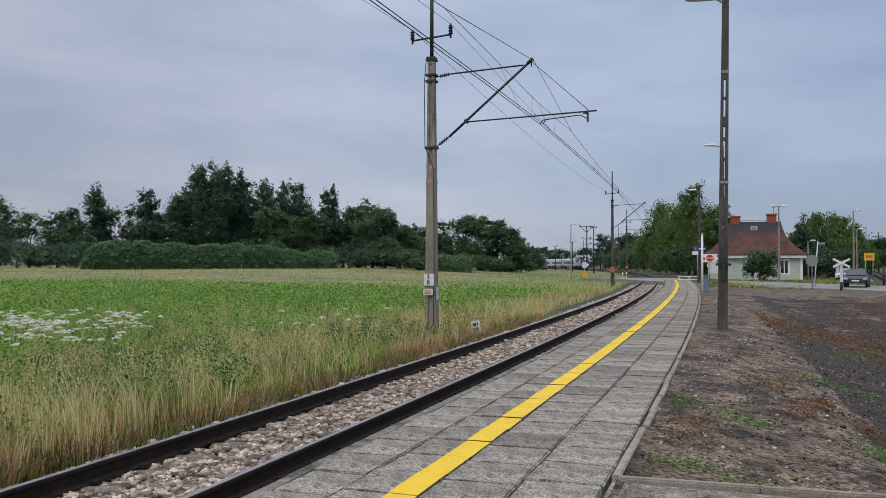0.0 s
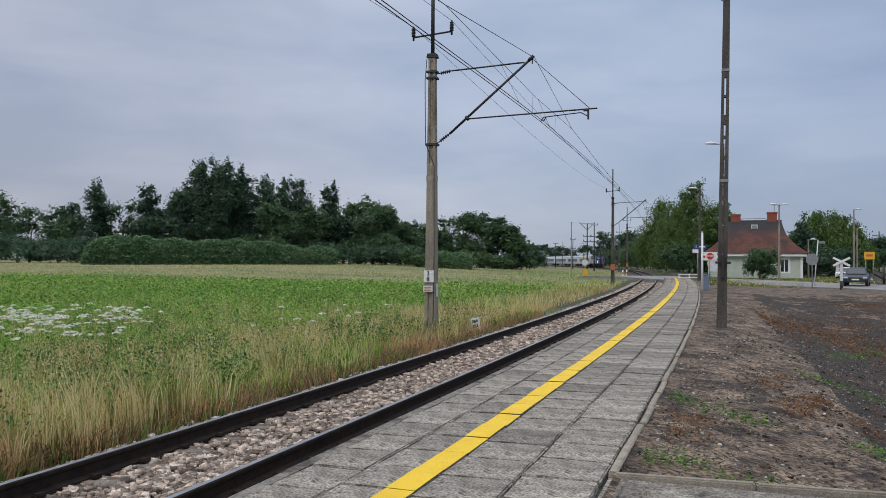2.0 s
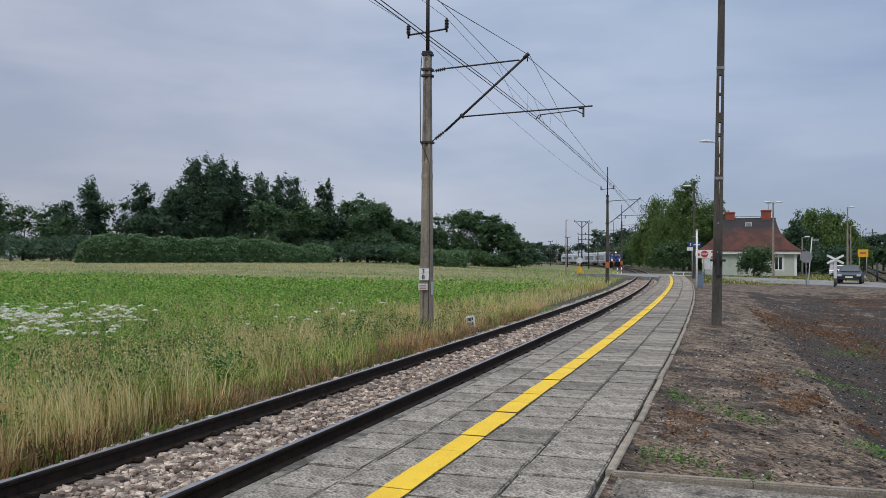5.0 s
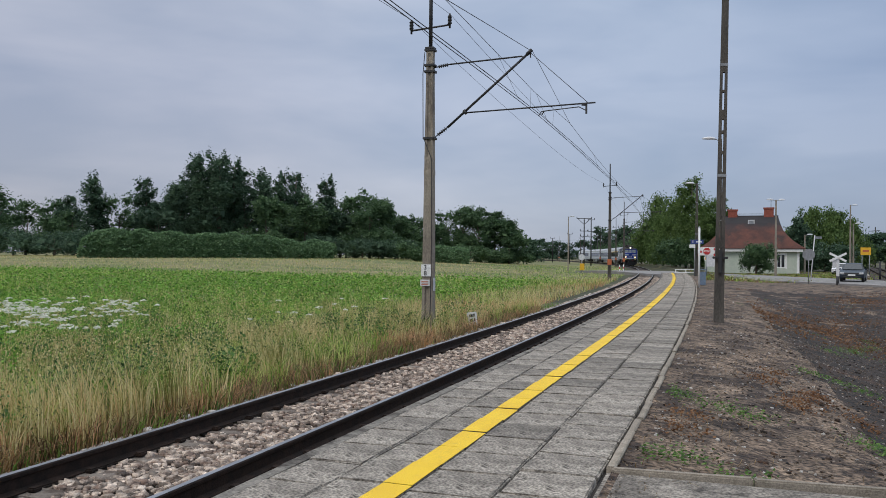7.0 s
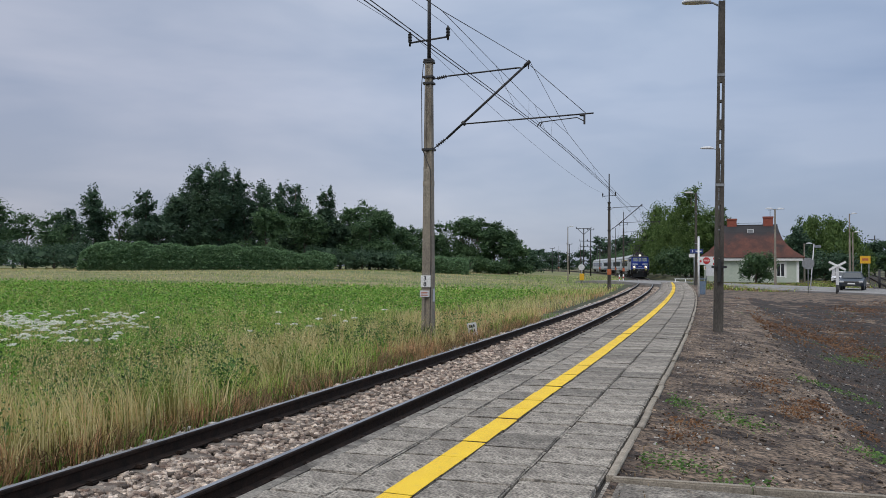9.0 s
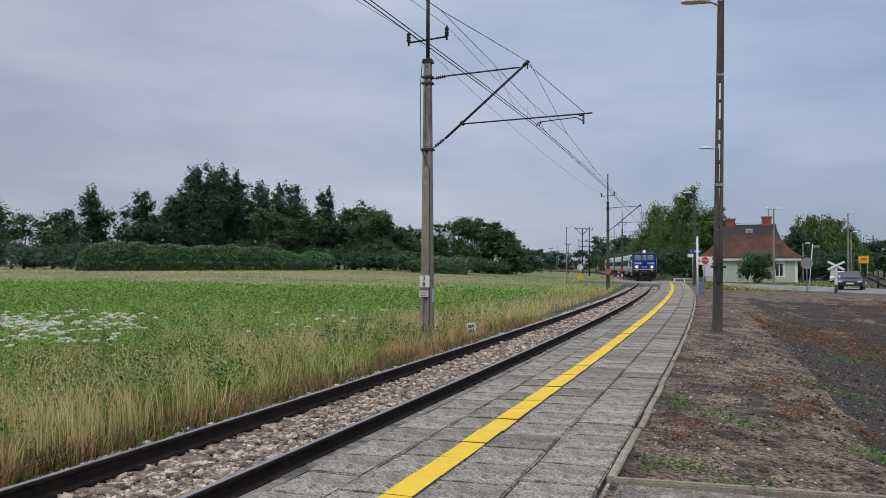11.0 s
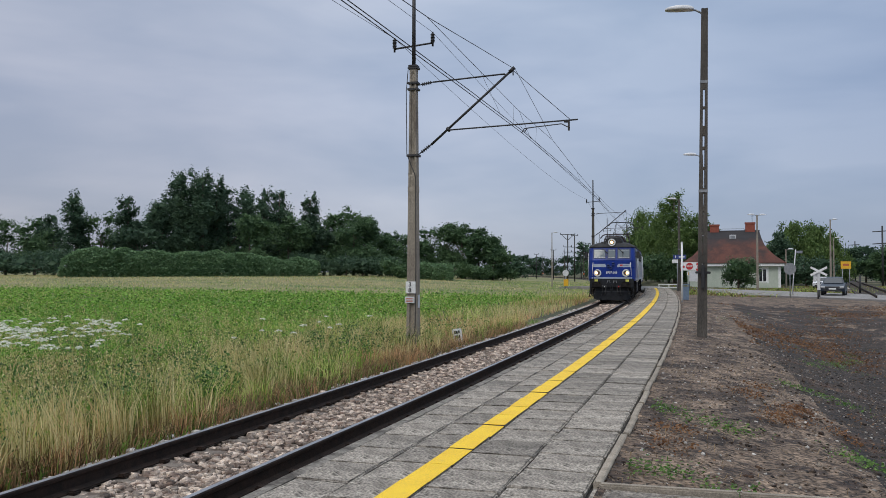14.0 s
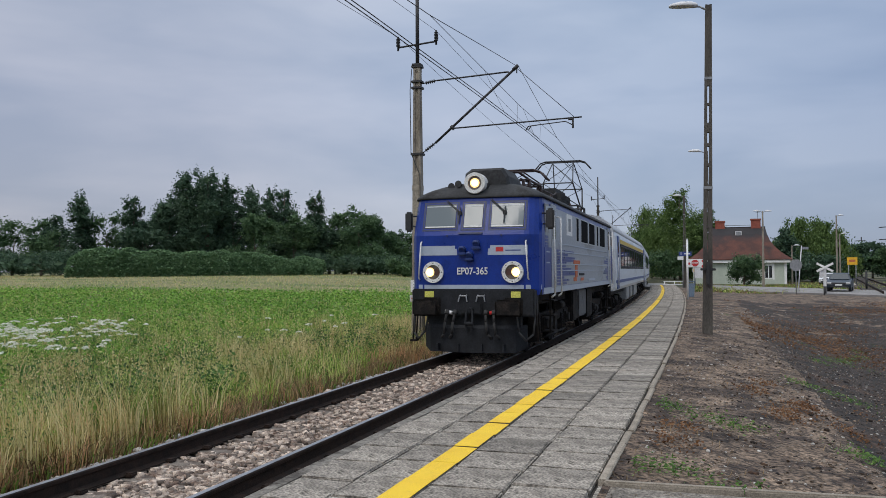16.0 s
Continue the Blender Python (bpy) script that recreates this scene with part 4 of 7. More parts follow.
def build_meadow():
    # view wedge on the meadow side: far left edge grows with distance
    def wedge(n, y0, y1, power, inner=-2.3, outer=lambda y: -0.60 * y - 6):
        y = y0 + (y1 - y0) * RN.random(n) ** power
        x1 = track_x(y) + inner
        x0 = np.minimum(outer(y), x1 - 1)
        x = x0 + (x1 - x0) * RN.random(n)
        return x, y
    def put(name, x, y, keep, h, w, material, lean, label, sink=0.02, clump=1.0):
        keep = keep & (RN.random(len(x)) < clump * (0.72 + 0.55 * fbm(x, y, 2.6, 9.0) + 0.25 * fbm(x, y, 0.8, 7.0)))
        x, y = x[keep], y[keep]
        k = RN.uniform(0.55, 1.15, len(x))
        blades(name, x, y, gz(x, y) - sink, h * k * (1 + 0.25 * fbm(x, y, 0.7, 3.0)), w * RN.uniform(0.7, 1.3, len(x)), material, lean, label)
    # near verge: thatch of old stalks, then tussocks of straw, russet and green
    x, y = wedge(52000, 4.2, 30, 1.5, inner=-1.36, outer=lambda y: track_x(y) - 5.5)
    d = track_x(y) - x
    ok = RN.random(len(x)) < np.clip(1.25 - (d - 1.4) / 3.2, 0.15, 1) * (0.75 + 0.5 * fbm(x, y, 1.6, 4.0))
    x, y = x[ok], y[ok]
    blades("old_thatch", x, y, gz(x, y) - 0.02, 0.42 * RN.uniform(0.4, 1.2, len(x)), 0.011 * RN.uniform(0.6, 1.4, len(x)), THATCH, 1.1, "brown matted old grass beside the track")
    x, y = wedge(3400, 4.3, 32, 1.35, inner=-1.5)
    d = track_x(y) - x
    nz, n2 = fbm(x, y, 0.75, 5.0), fbm(x, y, 0.5, 1.2)
    straw = (RN.random(len(x)) < np.clip(0.45 + 1.1 * nz - (d - 3) / 13, 0.07, 0.92)) & (d > 1.7)
    rus = ~straw & (RN.random(len(x)) < np.clip(0.6 + 1.1 * n2 - (d - 2.0) / 3.0, 0.0, 0.9))
    tufts("straw_tufts", x[straw], y[straw], 40, 0.92, 0.1, 0.0105, GRASS_DRY, "tall dry straw-coloured grass tussocks", 0.42)
    tufts("russet_tufts", x[rus], y[rus], 34, 0.52, 0.13, 0.009, GRASS_RUSSET, "reddish dry grass tussocks beside the track", 0.6)
    green = ~straw & ~rus & (d > 1.8)
    tufts("green_tufts", x[green], y[green], 36, 0.66, 0.16, 0.0125, GRASS_GREEN, "long green meadow grass tussocks", 0.6)
    # tall pale stalks with seed heads
    x, y = wedge(5200, 4.5, 34, 1.3, inner=-1.7, outer=lambda y: -0.62 * y - 2)
    ok = fbm(x, y, 0.7, 2.5) + 0.4 * fbm(x, y, 2.2, 1.5) > RN.normal(0.1, 0.25, len(x))
    x, y = x[ok], y[ok]
    hh = RN.uniform(0.75, 1.1, len(x))
    blades("seed_stalks", x, y, gz(x, y), hh, np.full(len(x), 0.006), GRASS_DRY, 0.18, "tall pale grass stalks with seed heads")
    k = 5
    hx, hy, hz = (np.repeat(q, k) for q in (x, y, gz(x, y) + hh * 0.9))
    leaves("seed_heads", np.stack([hx + RN.normal(0, 0.025, len(hx)), hy + RN.normal(0, 0.025, len(hx)), hz + RN.uniform(-0.08, 0.06, len(hx))], -1), 0.017, GRASS_DRY, None, "pale feathery seed heads of the grass", flat=-1.2)
    # undergrowth close to the track
    x, y = wedge(46000, 4.5, 34, 1.35, inner=-1.4)
    put("low_grass", x, y, RN.random(len(x)) < 1.1, 0.30, 0.02, LOW_GREEN, 0.7, "short green undergrowth of the meadow")
    # middle field
    x, y = wedge(82000, 26, 75, 1.25)
    nz = fbm(x, y, 0.33, 5.0)
    d = track_x(y) - x
    dry = RN.random(len(x)) < np.clip(0.95 - (d - 2) / 9 + 0.5 * nz, 0.12, 0.9)
    rus = dry & (d < 7.5) & (fbm(x, y, 0.2, 8.0) < 0.15)
    put("dry_grass", x, y, dry & ~rus, 0.6, 0.017, GRASS_DRY, 0.6, "straw-coloured grass in the meadow")
    put("russet_grass", x, y, rus, 0.5, 0.019, GRASS_RUSSET, 0.7, "pinkish dry grass along the track")
    put("green_grass", x, y, ~dry, 0.5, 0.026, GRASS_GREEN, 0.7, "green grass in the meadow")
    # far field
    x, y = wedge(60000, 66, 190, 1.0, outer=lambda y: -0.60 * y - 8)
    nz = fbm(x, y, 0.09, 5.0)
    d = track_x(y) - x
    dry = RN.random(len(x)) < np.clip(0.12 + 0.45 * nz + 0.3 * fbm(x, y, 0.3, 1.0) + 0.85 * smooth01((y - 78 + 14 * fbm(x, y, 0.06, 4.0)) / 25) * smooth01((d - 14) / 22), 0.08, 0.86)
    put("dry_grass", x, y, dry, 0.26, 0.03, GRASS_DRY, 0.8, "pale ripe grass at the far side of the meadow")
    put("green_grass", x, y, ~dry, 0.28, 0.04, GRASS_GREEN, 1.0, "green grass at the far side of the meadow")
    # broad-leaved herbs: low leaves in the green part of the meadow
    n = 95000
    x, y = wedge(n, 9, 95, 1.6, inner=-7.0)
    keep = (y < 70) & (fbm(x, y, 0.2, 1.0) + 0.5 * fbm(x, y, 1.1, 2.0) + 0.08 * (track_x(y) - x - 9) > RN.normal(-0.15, 0.3, n))
    x, y = x[keep], y[keep]
    leaves("meadow_herbs", np.stack([x, y, gz(x, y) + RN.uniform(0.2, 0.62, len(x)) * (1 + 0.45 * fbm(x, y, 1.1, 3.0) + 0.3 * fbm(x, y, 0.35, 2.0))], -1), 0.028 + 0.001 * y, HERB, None, "dense leafy green herbs in the meadow", flat=0.6)
    # leafy herbs between the grasses of the verge
    x, y = wedge(46000, 5, 30, 1.4, inner=-1.9)
    keep = fbm(x, y, 0.9, 4.4) + 0.5 * fbm(x, y, 2.7, 1.4) > RN.normal(0.05, 0.25, len(x))
    x, y = x[keep], y[keep]
    leaves("verge_herbs", np.stack([x, y, gz(x, y) + RN.uniform(0.1, 0.58, len(x))], -1), 0.022 + 0.0006 * y, LOW_GREEN, None, "dark green leafy herbs between the grasses", flat=0.5)
    cx, cy = wedge(420, 6, 26, 1.2, inner=-2.4)
    pick = fbm(cx, cy, 0.6, 7.7) > -0.15
    cx, cy = cx[pick], cy[pick]
    q = 110
    hx, hy = np.repeat(cx, q) + RN.normal(0, 0.17, len(cx) * q), np.repeat(cy, q) + RN.normal(0, 0.17, len(cx) * q)
    top = np.repeat(RN.uniform(0.4, 0.85, len(cx)), q)
    leaves("herb_clumps", np.stack([hx, hy, gz(hx, hy) + top * RN.random(len(hx)) ** 0.7], -1), 0.034, BROADLEAF, None, "dark blue-green leafy weeds in clumps", flat=0.35)
    # white umbels
    heads, stems = [], []
    for cx, cy, n, sp in ((-9.7, 18.8, 46, 0.75), (-8.5, 17.0, 40, 0.7), (-7.4, 15.4, 22, 0.6), (-8.0, 20.2, 26, 0.4), (-7.2, 19.4, 14, 0.3), (-10.8, 20.4, 30, 0.9), (-3.6, 19.5, 6, 0.7), (-3.0, 21.5, 5, 0.6)):
        for _ in range(n):
            px, py = cx + RN.normal(0, sp), cy + RN.normal(0, sp)
            top = at_ground(px, py) + RN.uniform(0.8, 1.2)
            stems.append((px, py))
            k = 26
            r = RN.uniform(0.045, 0.1) * np.sqrt(RN.random(k))
            u = RN.uniform(0, 6.28, k)
            heads.append(np.stack([px + r * np.cos(u), py + r * np.sin(u), top - r * 0.35 + RN.uniform(-0.01, 0.01, k)], -1))
    leaves("white_flowers", np.concatenate(heads), 0.029, UMBEL, None, "flat white flower heads on tall stems", flat=0.75)
    s = np.array(stems)
    blades("flower_stems", s[:, 0], s[:, 1], gz(s[:, 0], s[:, 1]), np.full(len(s), 0.9), np.full(len(s), 0.012), GRASS_GREEN, 0.05, "green stems of the white flowers", "flowers")
    # tufts on the bare bank
    for name, n, material, hh, lab in (("green_tufts", 46, HERB, 0.10, "small green weeds on the bare bank"), ("dry_tufts", 40, GRASS_RUSSET, 0.09, "dry brown grass on the bare bank")):
        xs, ys = [], []
        spots = [(2.9, 9.5), (2.7, 9.9), (3.1, 9.0), (3.4, 8.8), (1.75, 6.75), (2.0, 6.65), (2.3, 6.3), (6.0, 13.2), (6.3, 12.9), (6.7, 12.8), (4.3, 8.1), (4.5, 8.3), (10.2, 20.8), (10.9, 21.6), (11.6, 22.8), (12.2, 23.6), (12.9, 24.4), (9.4, 19.6), (13.6, 26.0)] if material is HERB else [(4.2, 9.7), (4.4, 10.0), (4.7, 10.4), (5.0, 10.8), (4.6, 11.6), (5.2, 12.6), (2.6, 8.5), (5.0, 9.6), (2.3, 7.7)]
        for i in range(n):
            if i < len(spots):
                cx, cy, q = *spots[i], 150
            else:
                cy = RN.uniform(6, 40)
                cx, q = track_x(cy) + RN.uniform(4.8, 16), 30
            xs.append(cx + RN.normal(0, 0.13, q))
            ys.append(cy + RN.normal(0, 0.17, q))
        xs, ys = np.concatenate(xs), np.concatenate(ys)
        ok = xs - track_x(ys) > 4.35
        xs, ys = xs[ok], ys[ok]
        if material is HERB:
            leaves(name, np.stack([xs, ys, gz(xs, ys) + RN.uniform(0.0, 0.08, len(xs))], -1), 0.019, WEED, None, lab, flat=0.75)
        else:
            leaves(name, np.stack([xs, ys, gz(xs, ys) + RN.uniform(0.0, 0.07, len(xs))], -1), 0.02, RUSTWEED, None, lab, flat=0.5)
    # withered plants in the hollow
    n = 44000
    y = RN.uniform(21, 44, n)
    o = RN.uniform(6.2, 19, n)
    x = track_x(y) + o
    ok = fbm(x, y, 0.5, 6.0) + 0.4 * fbm(x, y, 1.7, 2.0) + 0.5 * np.exp(-((o - 8.8) / 2.2) ** 2 - ((y - 28) / 6) ** 2) > RN.normal(0.42, 0.25, n)
    x, y = x[ok], y[ok]
    leaves("withered_plants", np.stack([x, y, gz(x, y) + RN.uniform(0, 0.07, len(x))], -1), 0.034, RUSTWEED, None, "withered rust-brown plants in the hollow", flat=0.55)
    # dark clods in the wet hollow
    n = 6000
    y = 6 + 15 * RN.random(n) ** 1.2
    x = track_x(y) + 5.0 + 6.5 * RN.random(n) ** 0.8
    stones("dark_clods", x, y, gz(x, y) - 0.006, 0.006 + 0.03 * RN.random(n) ** 3, DARK_EARTH, None, "dark clods of wet earth in the hollow")
    # dead leaves, twigs and crumbs strewn over the bank
    n = 45000
    y = 4.5 + 30 * RN.random(n) ** 1.7
    x = track_x(y) + 4.15 + 13 * RN.random(n) ** 1.2
    leaves("leaf_litter", np.stack([x, y, gz(x, y) + RN.uniform(0.0, 0.012, n)], -1), 0.008 + 0.014 * RN.random(n) ** 2, LITTER, None, "brown leaf litter and crumbs on the bank", flat=0.8)
    # grass round the house and beyond the road
    n = 26000
    y = RN.uniform(60, 105, n)
    x = y * RN.uniform(0.30, 0.60, n)
    road_d = np.min([np.hypot(x - a, y - b) for a, b in ((47, 56.5), (42, 60), (37, 64), (34, 69), (31.5, 74), (30, 81), (28.5, 88), (27.5, 96), (26.5, 104), (55, 52))], 0)
    ok = (road_d > 3.6) & (x - track_x(y) > 5) & ~((x > 30.5) & (x < 45) & (y > 92))
    x, y = x[ok], y[ok]
    for name, pick, material, lab in (("dry_grass", RN.random(len(x)) < 0.5, THATCH, "short dry grass beside the road"), ("short_grass", RN.random(len(x)) < 0.5, GRASS_GREEN, "short green grass beside the road")):
        blades(name, x[pick], y[pick], gz(x[pick], y[pick]), 0.17 * RN.uniform(0.4, 1.3, pick.sum()), np.full(pick.sum(), 0.06), material, 0.6, lab)
    n = 5200
    y = 5 + 28 * RN.random(n) ** 1.5
    x = track_x(y) + 4.3 + 9 * RN.random(n) ** 1.1
    ok = fbm(x, y, 0.9, 3.1) > RN.normal(0.0, 0.3, n)
    x, y = x[ok], y[ok]
    blades("dead_stems", x, y, gz(x, y) - 0.005, 0.09 * RN.uniform(0.4, 1.4, len(x)), np.full(len(x), 0.006), THATCH, 2.4, "dead grass stems lying on the bank")
    # loose pale gravel and litter on the bank
    n = 6500
    yy = 4.5 + 34 * RN.random(n) ** 1.6
    oo = RN.uniform(4.3, 15, n)
    xx = track_x(yy) + oo
    stones("bank_gravel", xx, yy, gz(xx, yy), 0.005 + 0.02 * RN.random(n) ** 3, PALE_STONE, None, "small pale stones strewn over the bank")
    n = 5500
    yy = 4.5 + 24 * RN.random(n) ** 1.5
    oo = RN.uniform(4.2, 14, n)
    xx = track_x(yy) + oo
    stones("bank_clods", xx, yy, gz(xx, yy) - 0.004, 0.006 + 0.022 * RN.random(n) ** 2, BANK, None, "brown clods of earth on the bank")
    # pale stones along the left shoulder of the ballast
    n = 420
    s = RN.uniform(2, 45, n)
    o = RN.normal(-1.2, 0.1, n)
    a = np.interp(s, TS, TH)
    stones("shoulder_stones", np.interp(s, TS, TX) + o * np.cos(a), np.interp(s, TS, TY) - o * np.sin(a), np.full(n, -0.17), 0.03 + 0.025 * RN.random(n), PALE_STONE, None, "pale grey stones at the outer edge of the ballast")


def leaves(name, c, size, material, parent=None, label="", flat=0.0, category="plants"):
    """Many small leaves, one folded diamond each, round the given middles."""
    n = len(c)
    size = np.broadcast_to(np.asarray(size, float), (n,)) * RN.uniform(0.6, 1.3, n)
    u = RN.normal(size=(n, 3))
    u[:, 2] *= 1 - flat
    u /= np.linalg.norm(u, axis=1)[:, None]
    w = RN.normal(size=(n, 3))
    w[:, 2] *= 1 - flat * 0.7
    w -= (w * u).sum(1)[:, None] * u
    w /= np.linalg.norm(w, axis=1)[:, None]
    V = np.stack([c - u * size[:, None], c + w * size[:, None] * 0.55, c + u * size[:, None], c - w * size[:, None] * 0.55], 1)
    f = np.arange(4 * n).reshape(-1, 4)
    ob = mesh_np(name, V.reshape(-1, 3), f, material, parent)
    return tagged(ob, label, "" if parent else category, kind="" if parent else "stuff")


def crown_points(n, shape, rnd):
    """Leaf middles gathered in clumps; shape lists lobes (x, y, z, rx, ry, rz)."""
    out = []
    vol = np.array([a[3] * a[4] * a[5] for a in shape]) ** 0.75
    for lobe, share in zip(shape, vol / vol.sum()):
        x, y, z, rx, ry, rz = lobe
        k = max(6, int(46 * share * len(shape) ** 0.5) + 8)
        q = rnd.normal(size=(k, 3))
        q /= np.linalg.norm(q, axis=1)[:, None]
        q *= (0.55 + 0.45 * rnd.random(k) ** 0.5)[:, None]
        m = int(n * share)
        who = rnd.integers(0, k, m)
        d = rnd.normal(size=(m, 3)) * 0.17 * (0.6 + 0.9 * rnd.random(k)[who])[:, None]
        out.append((q[who] + d) * np.array([rx, ry, rz]) + np.array([x, y, z]))
    return np.concatenate(out)


TREE_NO = [0]


def tree(x, y, h, w, style, material, n=5000, size=0.2, label="", z=None, name="tree"):
    """A tree: tapered trunk with limbs, a crown of many leaves in clumps, light-blocking big leaves inside."""
    TREE_NO[0] += 1
    rnd = np.random.default_rng(100 + TREE_NO[0])
    z = at_ground(x, y) if z is None else z
    root = thing(name, pose(x, y, z), label or "broad-leaved tree with a dense dark green crown", "tree", "trees round the meadow")
    lobes = []
    if style == "poplar":
        for i in range(9):
            t = (i + 0.5) / 9
            r = w / 2 * (0.85 if t < 0.72 else 0.85 - (t - 0.72) * 1.9)
            for _ in range(2):
                lobes.append((rnd.normal(0, 0.15 * w * (1 - 0.6 * t)), rnd.normal(0, 0.15 * w), h * (0.07 + 0.85 * t), r * 0.72, r * 0.72, h * 0.11 * rnd.uniform(0.8, 1.4)))
    elif style == "willow":
        for i in range(22):
            a, rr, t = rnd.uniform(0, 6.28), rnd.random() ** 0.5, rnd.random()
            lobes.append((w * 0.34 * rr * math.cos(a), w * 0.34 * rr * math.sin(a), h * (0.16 + 0.62 * t * (1 - 0.4 * rr)), w * 0.18, w * 0.18, h * 0.2))
        lobes.append((0, 0, h * 0.8, w * 0.22, w * 0.22, h * 0.19))
    elif style == "bush":
        for i in range(10):
            a, rr = rnd.uniform(0, 6.28), rnd.random() ** 0.5
            lobes.append((w * 0.36 * rr * math.cos(a), w * 0.36 * rr * math.sin(a), h * rnd.uniform(0.25, 0.65), w * 0.2, w * 0.2, h * 0.3))
    else:
        for i in range(15):
            a, rr, t = rnd.uniform(0, 6.28), rnd.random() ** 0.5, rnd.random()
            k = 0.62 + 0.5 * math.sin(math.pi * min(1, 0.2 + 0.8 * t))
            lobes.append((w * 0.36 * rr * k * math.cos(a), w * 0.36 * rr * k * math.sin(a), h * (0.10 + 0.76 * t), w * 0.21, w * 0.21, h * 0.14))
        lobes.append((rnd.normal(0, w * 0.08), rnd.normal(0, w * 0.08), h * 0.88, w * 0.16, w * 0.16, h * 0.12))
    c = crown_points(n, lobes, rnd)
    big = np.full(len(c), size)
    # oversized leaves added out of sight inside each lobe to block light
    k = rnd.random(len(c)) < 0.07
    mid = np.array([L[:3] for L in lobes])
    own = mid[np.argmin(((c[k][:, None] - mid[None]) ** 2).sum(2), 1)]
    c[k] = own + (c[k] - own) * 0.55
    big[k] *= 3.6
    if style == "willow":
        c[:, 2] -= h * 0.10 * rnd.random(len(c)) ** 2
    ok = (c[:, 2] > h * 0.03) & (c[:, 2] < h * 1.02)
    c, big = c[ok], big[ok]
    leaves("crown", c, big, material, root, flat=-2.2 if style == "willow" else 0.45)
    bm = bmesh.new()
    r = 0.018 * h + 0.05
    top = h * (0.9 if style == "poplar" else 0.62)
    bar(bm, (0, 0, -0.3), (0, 0, h * 0.16), r * 1.25, r, 8)
    bar(bm, (0, 0, h * 0.16), (rnd.normal(0, 0.2), rnd.normal(0, 0.2), top), r, r * 0.25, 8)
    for i in range(8):
        L = lobes[i % len(lobes)]
        zb = min(top * 0.9, max(h * 0.12, L[2] * 0.62))
        bar(bm, (0, 0, zb), (L[0], L[1], L[2]), r * 0.42, r * 0.1, 6)
    part("trunk", bm, BARK, root)
    return root


def build_trees():
    rnd = random.Random(12)
    # the row behind the hedge: direction, distance, height, width, kind, leaf
    row = (
        (-0.600, 185, 14.0, 11, "round", LEAF_MID), (-0.545, 178, 15.5, 12, "round", LEAF_MID), (-0.505, 185, 12.5, 10, "round", LEAF_MID), (-0.470, 176, 12.5, 10, "round", LEAF_MID), (-0.447, 190, 14.5, 10, "round", LEAF_OAK),
        (-0.421, 178, 18.5, 9.5, "poplar", LEAF_OAK), (-0.392, 182, 14.5, 11, "round", LEAF_MID), (-0.360, 178, 17.5, 9, "poplar", LEAF_OAK), (-0.345, 172, 12.0, 10, "round", LEAF_OAK), (-0.318, 176, 16.5, 9, "round", LEAF_OAK),
        (-0.303, 182, 23.0, 10, "poplar", LEAF_OAK), (-0.281, 178, 23.5, 10.5, "poplar", LEAF_OAK), (-0.262, 184, 23.0, 9, "poplar", LEAF_OAK), (-0.238, 180, 20.0, 11, "round", LEAF_OAK), (-0.215, 186, 20.5, 9.5, "poplar", LEAF_OAK),
        (-0.196, 178, 19.5, 9, "poplar", LEAF_OAK), (-0.212, 164, 12.5, 10, "round", LEAF_MID), (-0.178, 182, 20.0, 9, "poplar", LEAF_OAK), (-0.165, 172, 13.0, 10, "round", LEAF_MID), (-0.139, 178, 18.3, 7.5, "poplar", LEAF_OAK),
        (-0.122, 176, 12.0, 10, "round", LEAF_OAK), (-0.103, 176, 14.0, 12, "round", LEAF_MID), (-0.086, 170, 14.5, 11, "round", LEAF_MID), (-0.071, 172, 12.5, 9, "round", LEAF_MID), (-0.052, 180, 9.5, 10, "round", LEAF_MID),
        (-0.035, 186, 10.0, 10, "round", LEAF_MID), (-0.015, 190, 9.5, 10, "round", LEAF_MID),
        (0.008, 195, 11.5, 10, "round", LEAF_MID), (0.028, 190, 12.3, 10, "round", LEAF_MID), (0.046, 186, 11.8, 10, "round", LEAF_MID), (0.066, 184, 11.0, 10, "round", LEAF_MID), (0.084, 182, 9.0, 8, "round", LEAF_MID),
        (0.102, 250, 6.5, 12, "round", LEAF_OAK), (0.122, 430, 10.0, 18, "round", LEAF_OAK), (0.143, 440, 9.0, 18, "round", LEAF_OAK), (-0.294, 174, 22.0, 9, "poplar", LEAF_OAK), (-0.270, 172, 22.8, 8.5, "poplar", LEAF_OAK), (-0.252, 176, 21.5, 8.5, "poplar", LEAF_OAK), (-0.330, 200, 15, 13, "round", LEAF_OAK), (-0.250, 205, 16, 13, "round", LEAF_OAK), (-0.47, 205, 14, 14, "round", LEAF_OAK), (-0.55, 205, 13, 14, "round", LEAF_OAK), (-0.15, 200, 13, 13, "round", LEAF_OAK),
        (0.198, 345, 14, 14, "round", LEAF_OAK), (0.222, 335, 14.0, 13, "round", LEAF_OAK), (0.245, 300, 12.0, 16, "round", LEAF_MID), (0.172, 440, 9.5, 20, "round", LEAF_OAK),
    )
    for px, d, h, w, kind, leaf in row:
        lab = {"poplar": "tall narrow poplar with dark green leaves", "round": "leafy green tree in the row behind the meadow"}[kind]
        zb = at_ground(px * d, d)
        tree(px * d, d, h - (zb - 1.0), w * (0.78 if kind == "poplar" else 1.08) * rnd.uniform(0.95, 1.1), kind, leaf, (7500 if kind == "poplar" else 6500) if d < 195 else 3500, 0.36 if d > 195 else 0.225, lab)
